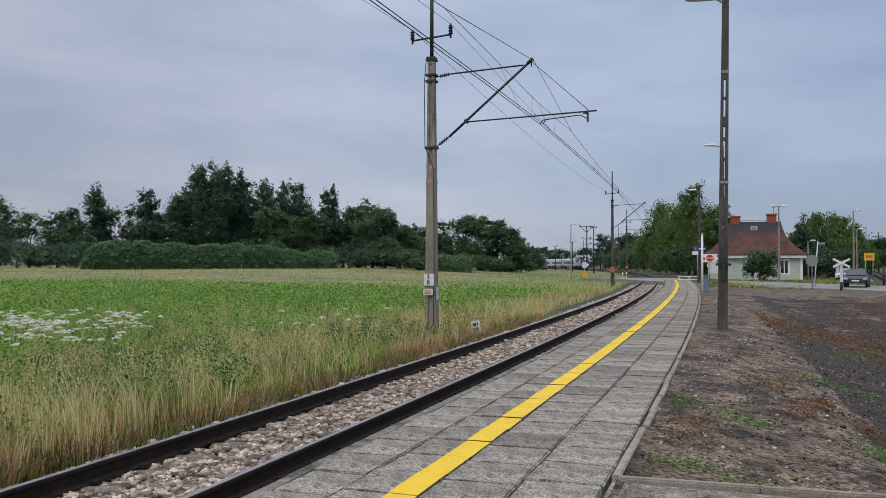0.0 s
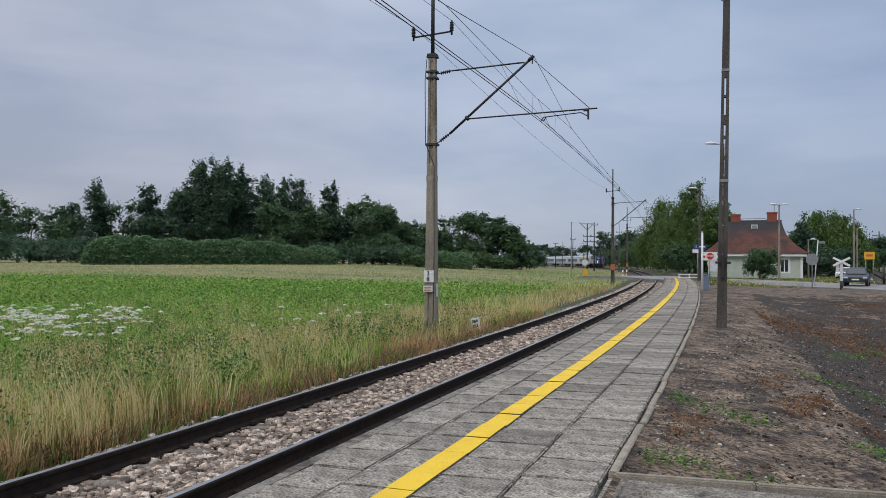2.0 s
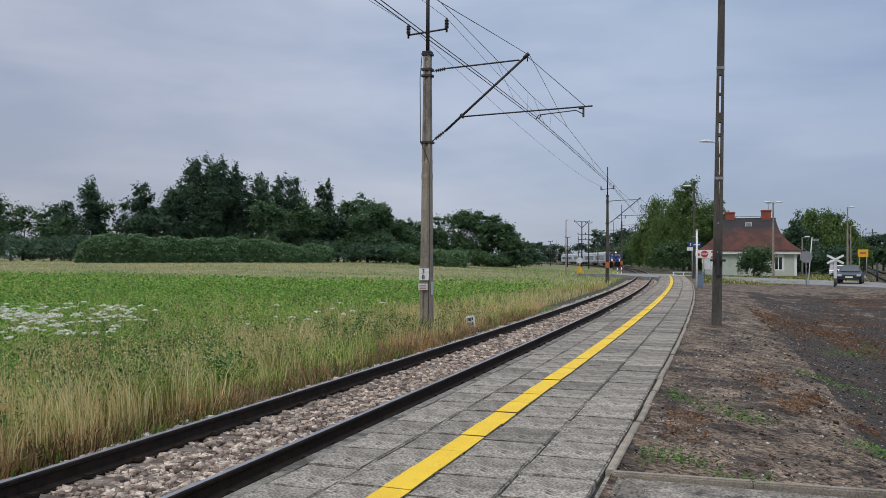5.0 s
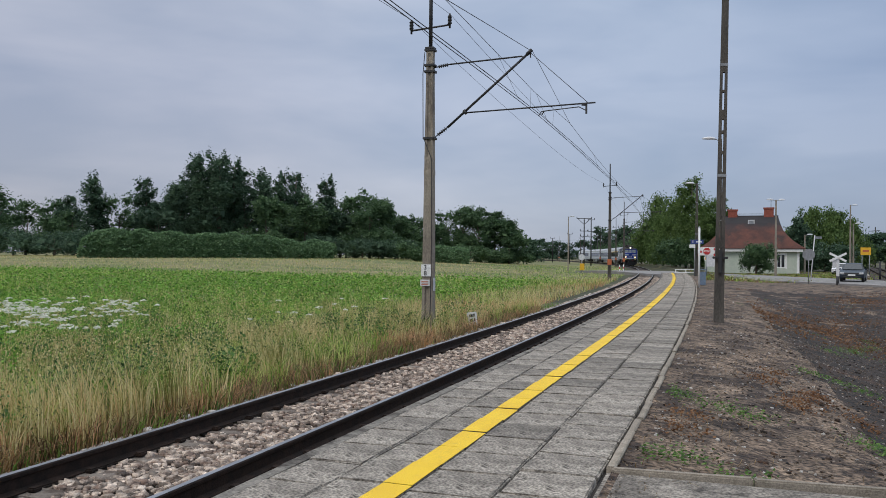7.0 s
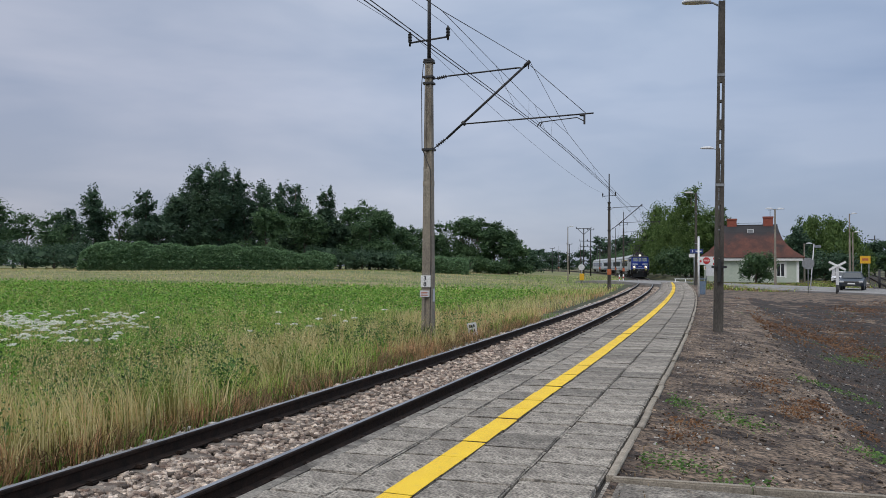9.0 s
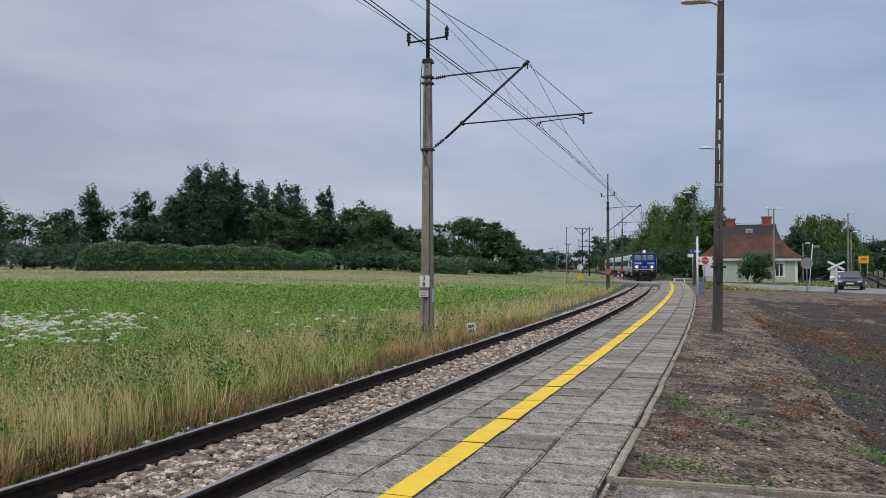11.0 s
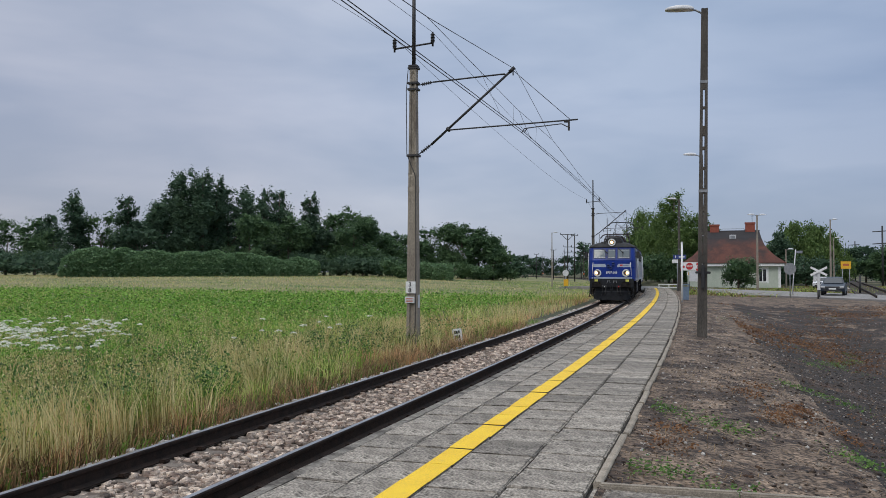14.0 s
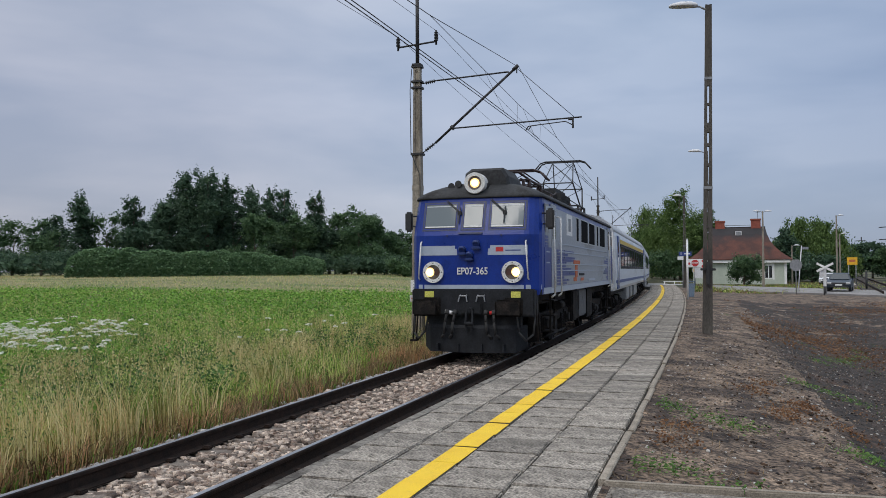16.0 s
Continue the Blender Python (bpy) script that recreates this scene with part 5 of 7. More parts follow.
    # shrubs under the big trees and beside the line
    for px, d, h, w in ((-0.52, 158, 6.3, 14), (-0.47, 160, 6.0, 14), (-0.57, 162, 6.2, 15), (-0.43, 158, 5.6, 12), (-0.03, 150, 4.0, 8), (0.012, 160, 3.8, 8), (-0.115, 166, 5, 10), (-0.095, 160, 4.5, 10), (-0.075, 162, 4.6, 10), (-0.055, 164, 4.4, 9), (-0.135, 168, 5.5, 11), (0.05, 176, 4, 9), (0.075, 178, 4, 9), (0.095, 185, 3.5, 9), (-0.40, 166, 6, 11), (-0.36, 166, 6, 11), (0.236, 215, 7.5, 9), (0.222, 250, 7.0, 10), (0.205, 300, 7.0, 11), (0.246, 200, 6.5, 8), (0.215, 270, 6.5, 9)):
        tree(px * d, d, h, w, "bush", LEAF_OAK if px < -0.04 else LEAF_MID, 3000, 0.2, "dense rounded green shrub at the field edge", name="shrub")
    # willows and birch beside the crossing
    tree(0.263 * 188, 188, 16.8, 12.5, "willow", LEAF_WILLOW, 24000, 0.2, "large willow with hanging light green branches")
    tree(0.287 * 152, 152, 13.8, 11.0, "willow", LEAF_WILLOW, 24000, 0.17, "willow with hanging green branches beside the crossing")
    tree(0.308 * 142, 142, 16.8, 8.5, "poplar", LEAF_WILLOW, 16000, 0.15, "birch with a tall loose crown behind the willow")
    tree(0.331 * 132, 132, 11.6, 8.5, "round", LEAF_WILLOW, 18000, 0.15, "green tree beside the house")
    tree(0.30 * 134, 134, 6.0, 11, "bush", LEAF_MID, 5000, 0.16, "dense dark shrub below the willow", name="shrub")
    tree(0.272 * 164, 164, 6.5, 9, "bush", LEAF_MID, 4000, 0.16, "dense dark shrub below the willow", name="shrub")
    tree(0.451 * 118, 118, 9.6, 9, "willow", LEAF_WILLOW, 30000, 0.16, "large willow with a broad crown beside the house")
    tree(0.487 * 122, 122, 9.8, 9.5, "willow", LEAF_WILLOW, 30000, 0.16, "large willow with drooping branches")
    tree(0.436 * 112, 112, 7.8, 5, "poplar", LEAF_OAK, 4500, 0.18, "dark narrow conifer beside the house")
    # shrub added to stand for the dark shade at the willow's foot
    tree(0.47 * 108, 108, 4.5, 9, "bush", LEAF_OAK, 5000, 0.17, "dark shrub added as shade under the willow", name="shrub")
    tree(0.386 * 88, 88, 3.6, 4.2, "bush", LEAF_MID, 7000, 0.095, "rounded green bush before the house", name="shrub")
    tree(0.371 * 140, 140, 8.4, 6, "round", LEAF_MID, 3000, 0.22, "green tree behind the house")
    tree(0.545 * 150, 150, 7.0, 9, "round", LEAF_OAK, 4000, 0.24, "dark tree beside the far track")
    tree(0.57 * 120, 120, 5.5, 7, "round", LEAF_MID, 4000, 0.2, "green tree beside the far track")
    tree(0.53 * 260, 260, 6.0, 16, "round", LEAF_OAK, 4000, 0.3, "far dark tree beside the railway line")
    tree(0.59 * 140, 140, 7.5, 9, "round", LEAF_MID, 4000, 0.24, "green tree beside the far track")


def z_seed(u):
    return np.sin(u) * 3.0


def build_hedge():
    """Long clipped-looking willow scrub: two rounded banks of leaves on stems."""
    rnd = random.Random(21)
    for a, b, d, h, n in ((-0.432, -0.128, 150, 4.4, 60000), (-0.02, 0.035, 150, 3.2, 8000)):
        root = thing("hedge", pose(0, 0, 0), "long dense rounded green hedge beyond the meadow", "hedge")
        t = RN.random(n)
        px = a + (b - a) * t
        dd = d - 24 * (1 - t) * (h > 4) + RN.normal(0, 0.3, n)
        x0 = px * dd
        prof = h * (0.72 + 0.28 * np.sqrt(np.clip(np.minimum(t / 0.09, (1 - t) / 0.06), 0, 1))) * (1 + 0.12 * fbm(x0, dd * 0, 0.22, 2.0) + 0.05 * fbm(x0, dd * 0, 0.9, 1.0)) - 0.9 * smooth01((t - 0.72) / 0.1) * (h > 4)
        u = RN.uniform(-0.25, math.pi + 0.25, n)
        rr = 1 - 0.18 * RN.random(n) ** 2
        y = dd + 2.6 * np.cos(u) * rr
        x = px * dd
        zb = gz(x, y)
        lump = 1 + 0.12 * fbm(x, z_seed(u), 1.2, 3.0) + 0.08 * fbm(x, z_seed(u), 2.9, 5.0)
        z = zb + np.maximum(0.02 + 0.5 * RN.random(n), prof * lump * (0.42 + 0.58 * np.sin(u)) * rr)
        low = RN.random(n) < 0.22
        y = np.where(low, dd - 2.7 + RN.uniform(-0.3, 0.6, n), y)
        z = np.where(low, gz(x, y) + 1.5 * RN.random(n), z)
        leaves("foliage", np.stack([x, y, z], -1), 0.2, LEAF_HEDGE, root, flat=0.5)
        bm = bmesh.new()
        for i in range(40):
            q = a + (b - a) * (i + 0.5) / 40
            e = d - 24 * (1 - (i + 0.5) / 40) * (h > 4)
            xx, g = q * e, at_ground(q * e, e)
            for k in range(3):
                bar(bm, (xx, e, g - 0.2), (xx + rnd.uniform(-1.5, 1.5), e + rnd.uniform(-1, 1), g + h * 0.7), 0.06, 0.02, 5)
        part("stems", bm, BARK, root)


build_meadow()
build_trees()
build_hedge()


def piece(name, material, parent, *boxes, bevel=0.0, label=""):
    bm = bmesh.new()
    for b in boxes:
        block(bm, *b, bevel)
    return part(name, bm, material, parent, label)


# ---- house ----
def build_house():
    H = thing("house", pose(38.1, 100.5, -0.1, 0, 0, -20), "single-storey pale green house with a red tiled bell roof", "house")
    w, d, h = 5.2, 4.4, 3.05
    # walls with real openings: front wall in piers round two windows and a door
    front = [(-w, -4.1), (-3.1, -0.9), (0.2, 2.75), (3.75, w)]
    bm = bmesh.new()
    for a, b in front:
        block(bm, a, b, -d, -d + 0.35, 0, h)
    for a, b, z0, z1 in ((-4.1, -3.1, 0.9, 2.25), (-0.9, 0.2, 0.75, 2.3), (2.75, 3.75, 0.75, 2.4)):
        block(bm, a, b, -d, -d + 0.35, 0, z0)
        block(bm, a, b, -d, -d + 0.35, z1, h)
    block(bm, -w, -w + 0.35, -d + 0.35, d, 0, h)
    block(bm, w - 0.35, w, -d + 0.35, d, 0, h)
    block(bm, -w + 0.35, w - 0.35, d - 0.35, d, 0, h)
    part("wall", bm, PLASTER, H, "pale green rendered walls")
    piece("inner_floor", JOINT, H, (-w + 0.4, w - 0.4, -d + 0.4, d - 0.4, 0.0, 0.1))
    for a, b, z0, z1 in ((-4.1, -3.1, 0.9, 2.25), (-0.9, 0.2, 0.75, 2.3), (2.75, 3.75, 0.75, 2.4)):
        win = piece("window", WHITE, H, (a, a + 0.12, -d + 0.02, -d + 0.14, z0, z1), (b - 0.12, b, -d + 0.02, -d + 0.14, z0, z1), (a + 0.12, b - 0.12, -d + 0.02, -d + 0.14, z1 - 0.12, z1), (a + 0.12, b - 0.12, -d + 0.02, -d + 0.14, z0, z0 + 0.12), ((a + b) / 2 - 0.05, (a + b) / 2 + 0.05, -d + 0.02, -d + 0.14, z0 + 0.12, z1 - 0.12), label="white framed window")
        piece("pane", GLASS_DARK, win, (a + 0.1, b - 0.1, -d + 0.07, -d + 0.09, z0 + 0.1, z1 - 0.1))
        piece("surround", WHITE, win, (a - 0.14, a, -d - 0.02, -d + 0.02, z0 - 0.1, z1 + 0.14), (b, b + 0.14, -d - 0.02, -d + 0.02, z0 - 0.1, z1 + 0.14), (a, b, -d - 0.02, -d + 0.02, z1, z1 + 0.14))
    piece("cornice", WHITE, H, (-w - 0.4, w + 0.4, -d - 0.5, -d, h - 0.4, h - 0.06), (w, w + 0.4, -d, d, h - 0.4, h - 0.06), (-w - 0.4, -w, -d, d, h - 0.4, h - 0.06), label="white cornice below the eaves")
    piece("corner_strip", WHITE, H, (w - 0.25, w + 0.03, -d - 0.03, -d, 0, h - 0.42))
    # bell-shaped hipped roof with courses
    bm = bmesh.new()
    prof = [(h - 0.06, 0.62), (h + 0.02, 0.62), (h + 0.3, 0.2), (h + 0.8, -0.5), (h + 1.45, -1.15), (h + 2.2, -1.65), (h + 3.1, -1.95), (h + 3.95, -2.1)]
    rings = []
    for z, o in prof:
        dy = d + o if z < h + 0.1 else max(0.12, (d + 0.62) * (1 - (z - h - 0.02) / 4.0) ** 0.8)
        rings.append([(-w - o, -dy, z), (w + o, -dy, z), (w + o, dy, z), (-w - o, dy, z)])
    loft(bm, rings)
    roof = part("roof", bm, TILE, H, "weathered red-brown tiled roof, blackened along the ridge")
    piece("ridge_tiles", TILE_DARK, roof, (-w + 2.05, w - 2.05, -0.2, 0.2, h + 3.9, h + 4.05), bevel=0.04)
    for x, t in ((-2.1, 4.75), (2.05, 4.95)):
        c = piece("chimney", BRICK, roof, (x - 0.55, x + 0.55, -0.4, 0.4, h + 3.2, h + t), bevel=0.02, label="red brick chimney")
        piece("chimney_cap", BRICK, c, (x - 0.62, x + 0.62, -0.47, 0.47, h + t - 0.12, h + t + 0.06))
    sky = piece("skylight", PALEM, roof, (-0.35, 0.4, -1.72, -1.2, h + 2.75, h + 3.45), label="small roof window")
    piece("pane", GREYM, sky, (-0.26, 0.31, -1.74, -1.72, h + 2.85, h + 3.35))
    bm = bmesh.new()
    bar(bm, (2.3, 0, h + 4.9), (2.3, 0, h + 6.1), 0.025)
    bar(bm, (2.05, 0, h + 5.8), (2.55, 0, h + 5.8), 0.015)
    path_bar(bm, [(-1.5, 0, h + 3.9), (-1.5, 0, h + 4.25), (1.4, 0, h + 4.25), (1.4, 0, h + 3.9)], 0.025)
    part("aerial", bm, INK, roof)


build_house()


# ---- cars ----
def car(x, y, turn, paint, label, z=None):
    """A saloon car in parts; its nose points along -y."""
    zz = at_ground(x, y) if z is None else z
    C = thing("car", pose(x, y, zz, 0, 0, turn) @ Matrix.Scale(0.93, 4), label, "car", "parked cars")
    # body: side outline rings across the width
    low = [(-2.15, 0.32), (-2.2, 0.55), (-2.12, 0.72), (-1.5, 0.86), (-0.95, 0.93), (1.3, 0.97), (2.05, 0.98), (2.18, 0.8), (2.2, 0.5), (2.12, 0.3)]
    bm = bmesh.new()
    loft(bm, [[(xx, yy * k, z0 + (0.02 if abs(xx) > 0.8 else 0)) for yy, z0 in low] for xx, k in ((-0.88, 0.955), (-0.84, 0.985), (-0.5, 1.0), (0.5, 1.0), (0.84, 0.985), (0.88, 0.955))])
    body = part("body", bm, paint, C)
    bm = bmesh.new()
    loft(bm, [[(-0.80, -1.05, 0.92), (0.80, -1.05, 0.92), (0.80, 1.75, 0.96), (-0.80, 1.75, 0.96)], [(-0.60, -0.2, 1.40), (0.60, -0.2, 1.40), (0.60, 1.0, 1.42), (-0.60, 1.0, 1.42)], [(-0.52, -0.02, 1.455), (0.52, -0.02, 1.455), (0.52, 0.85, 1.465), (-0.52, 0.85, 1.465)]])
    part("cabin", bm, paint, C)
    bm = bmesh.new()
    v = [bm.verts.new(p) for p in ((-0.70, -1.0, 0.965), (0.70, -1.0, 0.965), (0.56, -0.26, 1.375), (-0.56, -0.26, 1.375))]
    f = bm.faces.new(v)
    r = bmesh.ops.extrude_face_region(bm, geom=[f])
    for q in r["geom"]:
        if isinstance(q, bmesh.types.BMVert):
            q.co += Vector((0, -0.02, 0.012))
    part("windscreen", bm, GLASS_DARK, C)
    for sg in (-1, 1):
        bm = bmesh.new()
        v = [bm.verts.new(p) for p in ((sg * 0.785, -0.8, 0.99), (sg * 0.785, 1.5, 1.0), (sg * 0.62, 0.95, 1.37), (sg * 0.62, -0.15, 1.36))]
        f = bm.faces.new(v)
        r = bmesh.ops.extrude_face_region(bm, geom=[f])
        for q in r["geom"]:
            if isinstance(q, bmesh.types.BMVert):
                q.co += Vector((sg * 0.025, 0, 0.01))
        part("side_window", bm, GLASS_DARK, C)
        piece("headlight", PALEM, C, (sg * 0.68 - 0.16, sg * 0.68 + 0.16, -2.2, -1.95, 0.62, 0.75), bevel=0.03)
        piece("mirror", paint, C, (sg * 0.93 - 0.07, sg * 0.93 + 0.07, -0.72, -0.58, 0.93, 1.06), bevel=0.03)
        for yy in (-1.35, 1.3):
            wh = part("wheel", made(bar, (sg * 0.66, yy, 0.31), (sg * 0.88, yy, 0.31), 0.31, 0.31, 24), RUBBER, C)
            part("rim", made(bar, (sg * 0.87, yy, 0.31), (sg * 0.89, yy, 0.31), 0.2, 0.19, 18), GREYM, wh)
    piece("grille", INK, C, (-0.5, 0.5, -2.215, -2.1, 0.58, 0.70), (-0.62, 0.62, -2.215, -2.1, 0.36, 0.48))
    piece("number_plate_bar", WHITE, C, (-0.26, 0.26, -2.235, -2.2, 0.48, 0.59))
    return C


CARBLUE = mat("car_blue_grey", (0.016, 0.024, 0.038), (0.02, 0.03, 0.045), 3, 0.35, spec=0.35)
CARWHITE = mat("car_white", (0.72, 0.73, 0.74), (0.75, 0.76, 0.77), 3, 0.3)
car(30.9, 61.2, -30, CARBLUE, "dark blue-grey saloon car waiting on the road", 0.125)
car(45.6, 93.0, -32, CARWHITE, "white car parked by the trees")


# ---- signs and small things round the crossing ----
def post_thing(name, x, y, label, category, turn=0.0, z=None):
    return thing(name, pose(x, y, at_ground(x, y) if z is None else z, 0, 0, turn), label, category)


def octagon(bm, c, r, y0, y1):
    ring = lambda y: [(c[0] + r * math.cos(math.pi / 8 + i * math.pi / 4), y, c[1] + r * math.sin(math.pi / 8 + i * math.pi / 4)) for i in range(8)]
    loft(bm, [ring(y0), ring(y1)])


def build_signs():
    s = post_thing("stop_sign", 25.4, 78.0, "red octagonal stop sign on a grey post by the crossing", "road sign", -18)
    part("post", made(bar, (0, 0, -0.2), (0, 0, 2.5), 0.035), GREYM, s)
    pl = part("plate", made(octagon, (0, 2.3), 0.37, -0.06, -0.04), WHITE, s)
    part("red_face", made(octagon, (0, 2.3), 0.345, -0.066, -0.06), RED, pl, "red face")
    lettering("STOP", 0.23, pose(0, -0.068, 2.3), WHITE, pl)
    piece("small_plate", WHITE, s, (-0.24, 0.24, -0.06, -0.04, 1.42, 1.78))
    piece("small_mark", AMBER, s, (-0.16, 0.16, -0.066, -0.06, 1.48, 1.72))
    piece("back_board", WHITE, s, (-0.85, 0.85, -0.03, -0.015, 1.9, 2.68))
    for x, zz in ((-0.72, 2.55), (0.72, 2.5), (-0.75, 1.98), (0.7, 1.98), (-0.55, 2.25), (0.82, 2.24)):
        part("red_lamp", made(disc_flat, (x, zz), 0.12, -0.04, -0.03), RED, s)
    # St Andrew's cross
    s = post_thing("crossing_sign", 27.5, 56.6, "white crossed boards on a post before the crossing", "road sign", -20)
    part("post", made(bar, (0, 0, -0.1), (0, 0, 0.62), 0.10), INK, s, "black lower post")
    piece("post_board", PALEM, s, (-0.10, 0.10, -0.05, 0.05, 0.6, 2.0), bevel=0.02)
    for a in (28, -28):
        bm = bmesh.new()
        block(bm, -0.6, 0.6, -0.09, -0.06, -0.075, 0.075, 0.01)
        bm.transform(pose(0, 0, 1.93, 0, a, 0))
        if a < 0:
            bm.transform(pose(0, -0.035, 0))
        arm = part("cross_board", bm, WHITE, s, "white board with red tips")
    piece("signal_box", PALEM, s, (-0.34, -0.12, -0.02, 0.1, 1.2, 1.9), bevel=0.03)
    # back of another octagonal sign
    s = post_thing("sign_back", 25.3, 56.2, "grey back of an octagonal sign on a thin post", "road sign", -20)
    part("post", made(bar, (0, 0.03, -0.2), (0, 0.03, 2.3), 0.03), GREYM, s)
    part("plate", made(octagon, (0, 2.05), 0.42, -0.02, 0.0), GREYM, s)
    s = post_thing("leaning_post", 28.6, 63.0, "thin leaning pale post with a small panel", "post", 0)
    part("post", made(bar, (-0.1, 0, -0.2), (0.22, 0, 3.6), 0.04), PALEM, s)
    piece("panel", GREYM, s, (0.2, 0.75, -0.03, 0.03, 3.3, 3.5))
    # white pole, bin and station sign on the platform
    s = post_thing("white_post", 14.2, 44.9, "tall white metal post at the platform edge", "post", z=0.18)
    part("post", made(bar, (0, 0, -0.1), (0, 0, 3.25), 0.055, 0.055, 12), WHITE, s)
    part("cap", made(bar, (0, 0, 3.25), (0, 0, 3.32), 0.065, 0.03, 12), PALEM, s)
    s = post_thing("litter_bin", 15.5, 48.4, "blue-grey metal litter bin on the platform", "bin", -15, z=0.17)
    bm = bmesh.new()
    loft(bm, [[(x * k, y * k, z) for x, y in ((-0.2, -0.17), (0.2, -0.17), (0.2, 0.17), (-0.2, 0.17))] for z, k in ((0.02, 0.9), (0.75, 1.05), (0.8, 1.1))])
    part("body", bm, BINBLUE, s)
    bm = bmesh.new()
    block(bm, -0.23, 0.23, -0.2, 0.2, 0.9, 0.95, 0.015)
    for x in (-0.2, 0.2):
        bar(bm, (x, 0, 0.78), (x, 0, 0.92), 0.02)
    part("lid", bm, BINBLUE, s)
    s = post_thing("platform_sign", 22.55, 72.6, "dark blue platform number sign with white panel", "sign", -12, z=0.1)
    part("post", made(bar, (0, 0.05, -0.1), (0, 0.05, 3.2), 0.04), GREYM, s)
    piece("blue_panel", SIGNBLUE, s, (-0.35, 0.75, -0.02, 0.0, 2.9, 3.28))
    piece("white_panel", WHITE, s, (-0.45, 0.05, -0.022, -0.002, 2.55, 2.86))
    lettering("1", 0.32, pose(-0.15, -0.026, 3.09), WHITE, s)
    piece("sign_bars", WHITE, s, (0.12, 0.62, -0.026, -0.02, 3.04, 3.14))
    s = post_thing("timetable_case", 24.3, 73.5, "grey timetable case on two posts", "notice case", -12, z=0.1)
    for x in (-0.4, 0.4):
        part("post", made(bar, (x, 0, -0.1), (x, 0, 1.9), 0.035), GREYM, s)
    piece("case", PALEM, s, (-0.38, 0.38, -0.05, 0.05, 0.9, 1.85), bevel=0.02)
    s = post_thing("barrier_fence", 25.2, 84.0, "low white tubular barrier beside the crossing", "fence", -10)
    for x in (-1.0, 0.0, 1.0):
        part("post", made(bar, (x, 0, -0.1), (x, 0, 0.75), 0.04), WHITE, s)
    for zz in (0.4, 0.72):
        part("rail", made(bar, (-1.1, 0, zz), (1.1, 0, zz), 0.035), WHITE, s)
    # km stone beside the mast
    s = post_thing("distance_marker", 0.98, 23.4, "small tilted white stone marker with black marks by the track", "marker", -16, z=-0.3)
    bm = bmesh.new()
    block(bm, -0.13, 0.13, -0.05, 0.05, -0.1, 0.5, 0.02)
    bm.transform(pose(0, 0, 0, 0, -8, 0))
    part("stone", bm, WHITE, s)
    bm = bmesh.new()
    for zz in (0.40, 0.27, 0.14):
        block(bm, -0.07, 0.03, -0.056, -0.05, zz - 0.04, zz + 0.04)
        block(bm, 0.05, 0.09, -0.056, -0.05, zz - 0.03, zz + 0.05)
    bm.transform(pose(0, 0, 0, 0, -8, 0))
    part("sign_bars", bm, INK, s)
    # disc sign and yellow box beside the far track
    s = post_thing("disc_sign", 19.0, 110.0, "round pale disc sign above a yellow box", "railway sign", 0)
    part("post", made(bar, (0, 0, -0.3), (0, 0, 2.6), 0.05), GREYM, s)
    part("disc", made(disc_flat, (0, 2.2), 0.42, -0.08, -0.05), PALEM, s)
    piece("yellow_box", AMBER, s, (-0.25, 0.35, -0.2, 0.1, 0.45, 1.35), bevel=0.04, label="yellow painted box")
    for dx in (0.0, 0.5):
        s = post_thing("marker_post", 22.9 + dx, 104.5, "short white and red marker post at the crossing", "marker post")
        part("post", made(bar, (0, 0, -0.2), (0, 0, 1.15), 0.07, 0.07, 10), WHITE, s)
        part("red_band", made(bar, (0, 0, 0.62), (0, 0, 0.85), 0.074, 0.074, 10), RED, s)
    # power poles far off
    for px, d, h, double in ((0.1755, 190, 11.2, True), (0.184, 205, 11.6, False), (0.158, 260, 9.5, False), (0.137, 300, 9.0, False), (0.192, 250, 8.5, False), (0.105, 340, 9.0, False)):
        s = post_thing("power_pole", px * d, d, "dark timber power pole with cross arms", "power pole")
        part("pole", made(bar, (0, 0, -0.3), (0, 0, h), 0.17, 0.12), INK, s)
        for zz, w in ((h - 0.1, 1.7 if double else 0.8), (h - 3.0, 0.9), (h - 4.2, 0.85)):
            part("cross_arm", made(bar, (-w, 0, zz), (w, 0, zz), 0.07), INK, s)
            for x in (-w, w):
                part("insulator", made(bar, (x, 0, zz), (x, 0, zz + 0.4), 0.08), INK, s)
        if double:
            part("brace", made(bar, (-1.5, 0, h - 0.1), (0, 0, h - 1.5), 0.06), INK, s)
            part("brace", made(bar, (1.5, 0, h - 0.1), (0, 0, h - 1.5), 0.06), INK, s)
    # yellow board, far lamps and poles beside the second track
    s = post_thing("yellow_board", 45.5, 87.5, "yellow sign board on two grey posts", "road sign", -25)
    for x in (-0.35, 0.35):
        part("post", made(bar, (x, 0.03, -0.2), (x, 0.03, 2.2), 0.04), GREYM, s)
    piece("board", AMBER, s, (-0.5, 0.5, -0.02, 0.0, 2.2, 3.0))
    piece("sign_bars", ORANGE, s, (-0.3, 0.3, -0.026, -0.02, 2.5, 2.75))
    for x, y, h in ((60, 106, 8.0), (84, 158, 8.0), (104, 200, 8.0)):
        s = post_thing("line_mast", x, y, "slim mast with cross arms along the far track", "catenary mast")
        part("pole", made(bar, (0, 0, -0.3), (0, 0, h), 0.14, 0.1), INK, s)
        for zz in (h - 0.8, h - 2.4):
            part("cross_arm", made(bar, (-1.3, 0, zz), (0.9, 0, zz + 0.15), 0.06), INK, s)
    s = post_thing("black_post", 36.7, 68.3, "short black post beside the far track", "post")
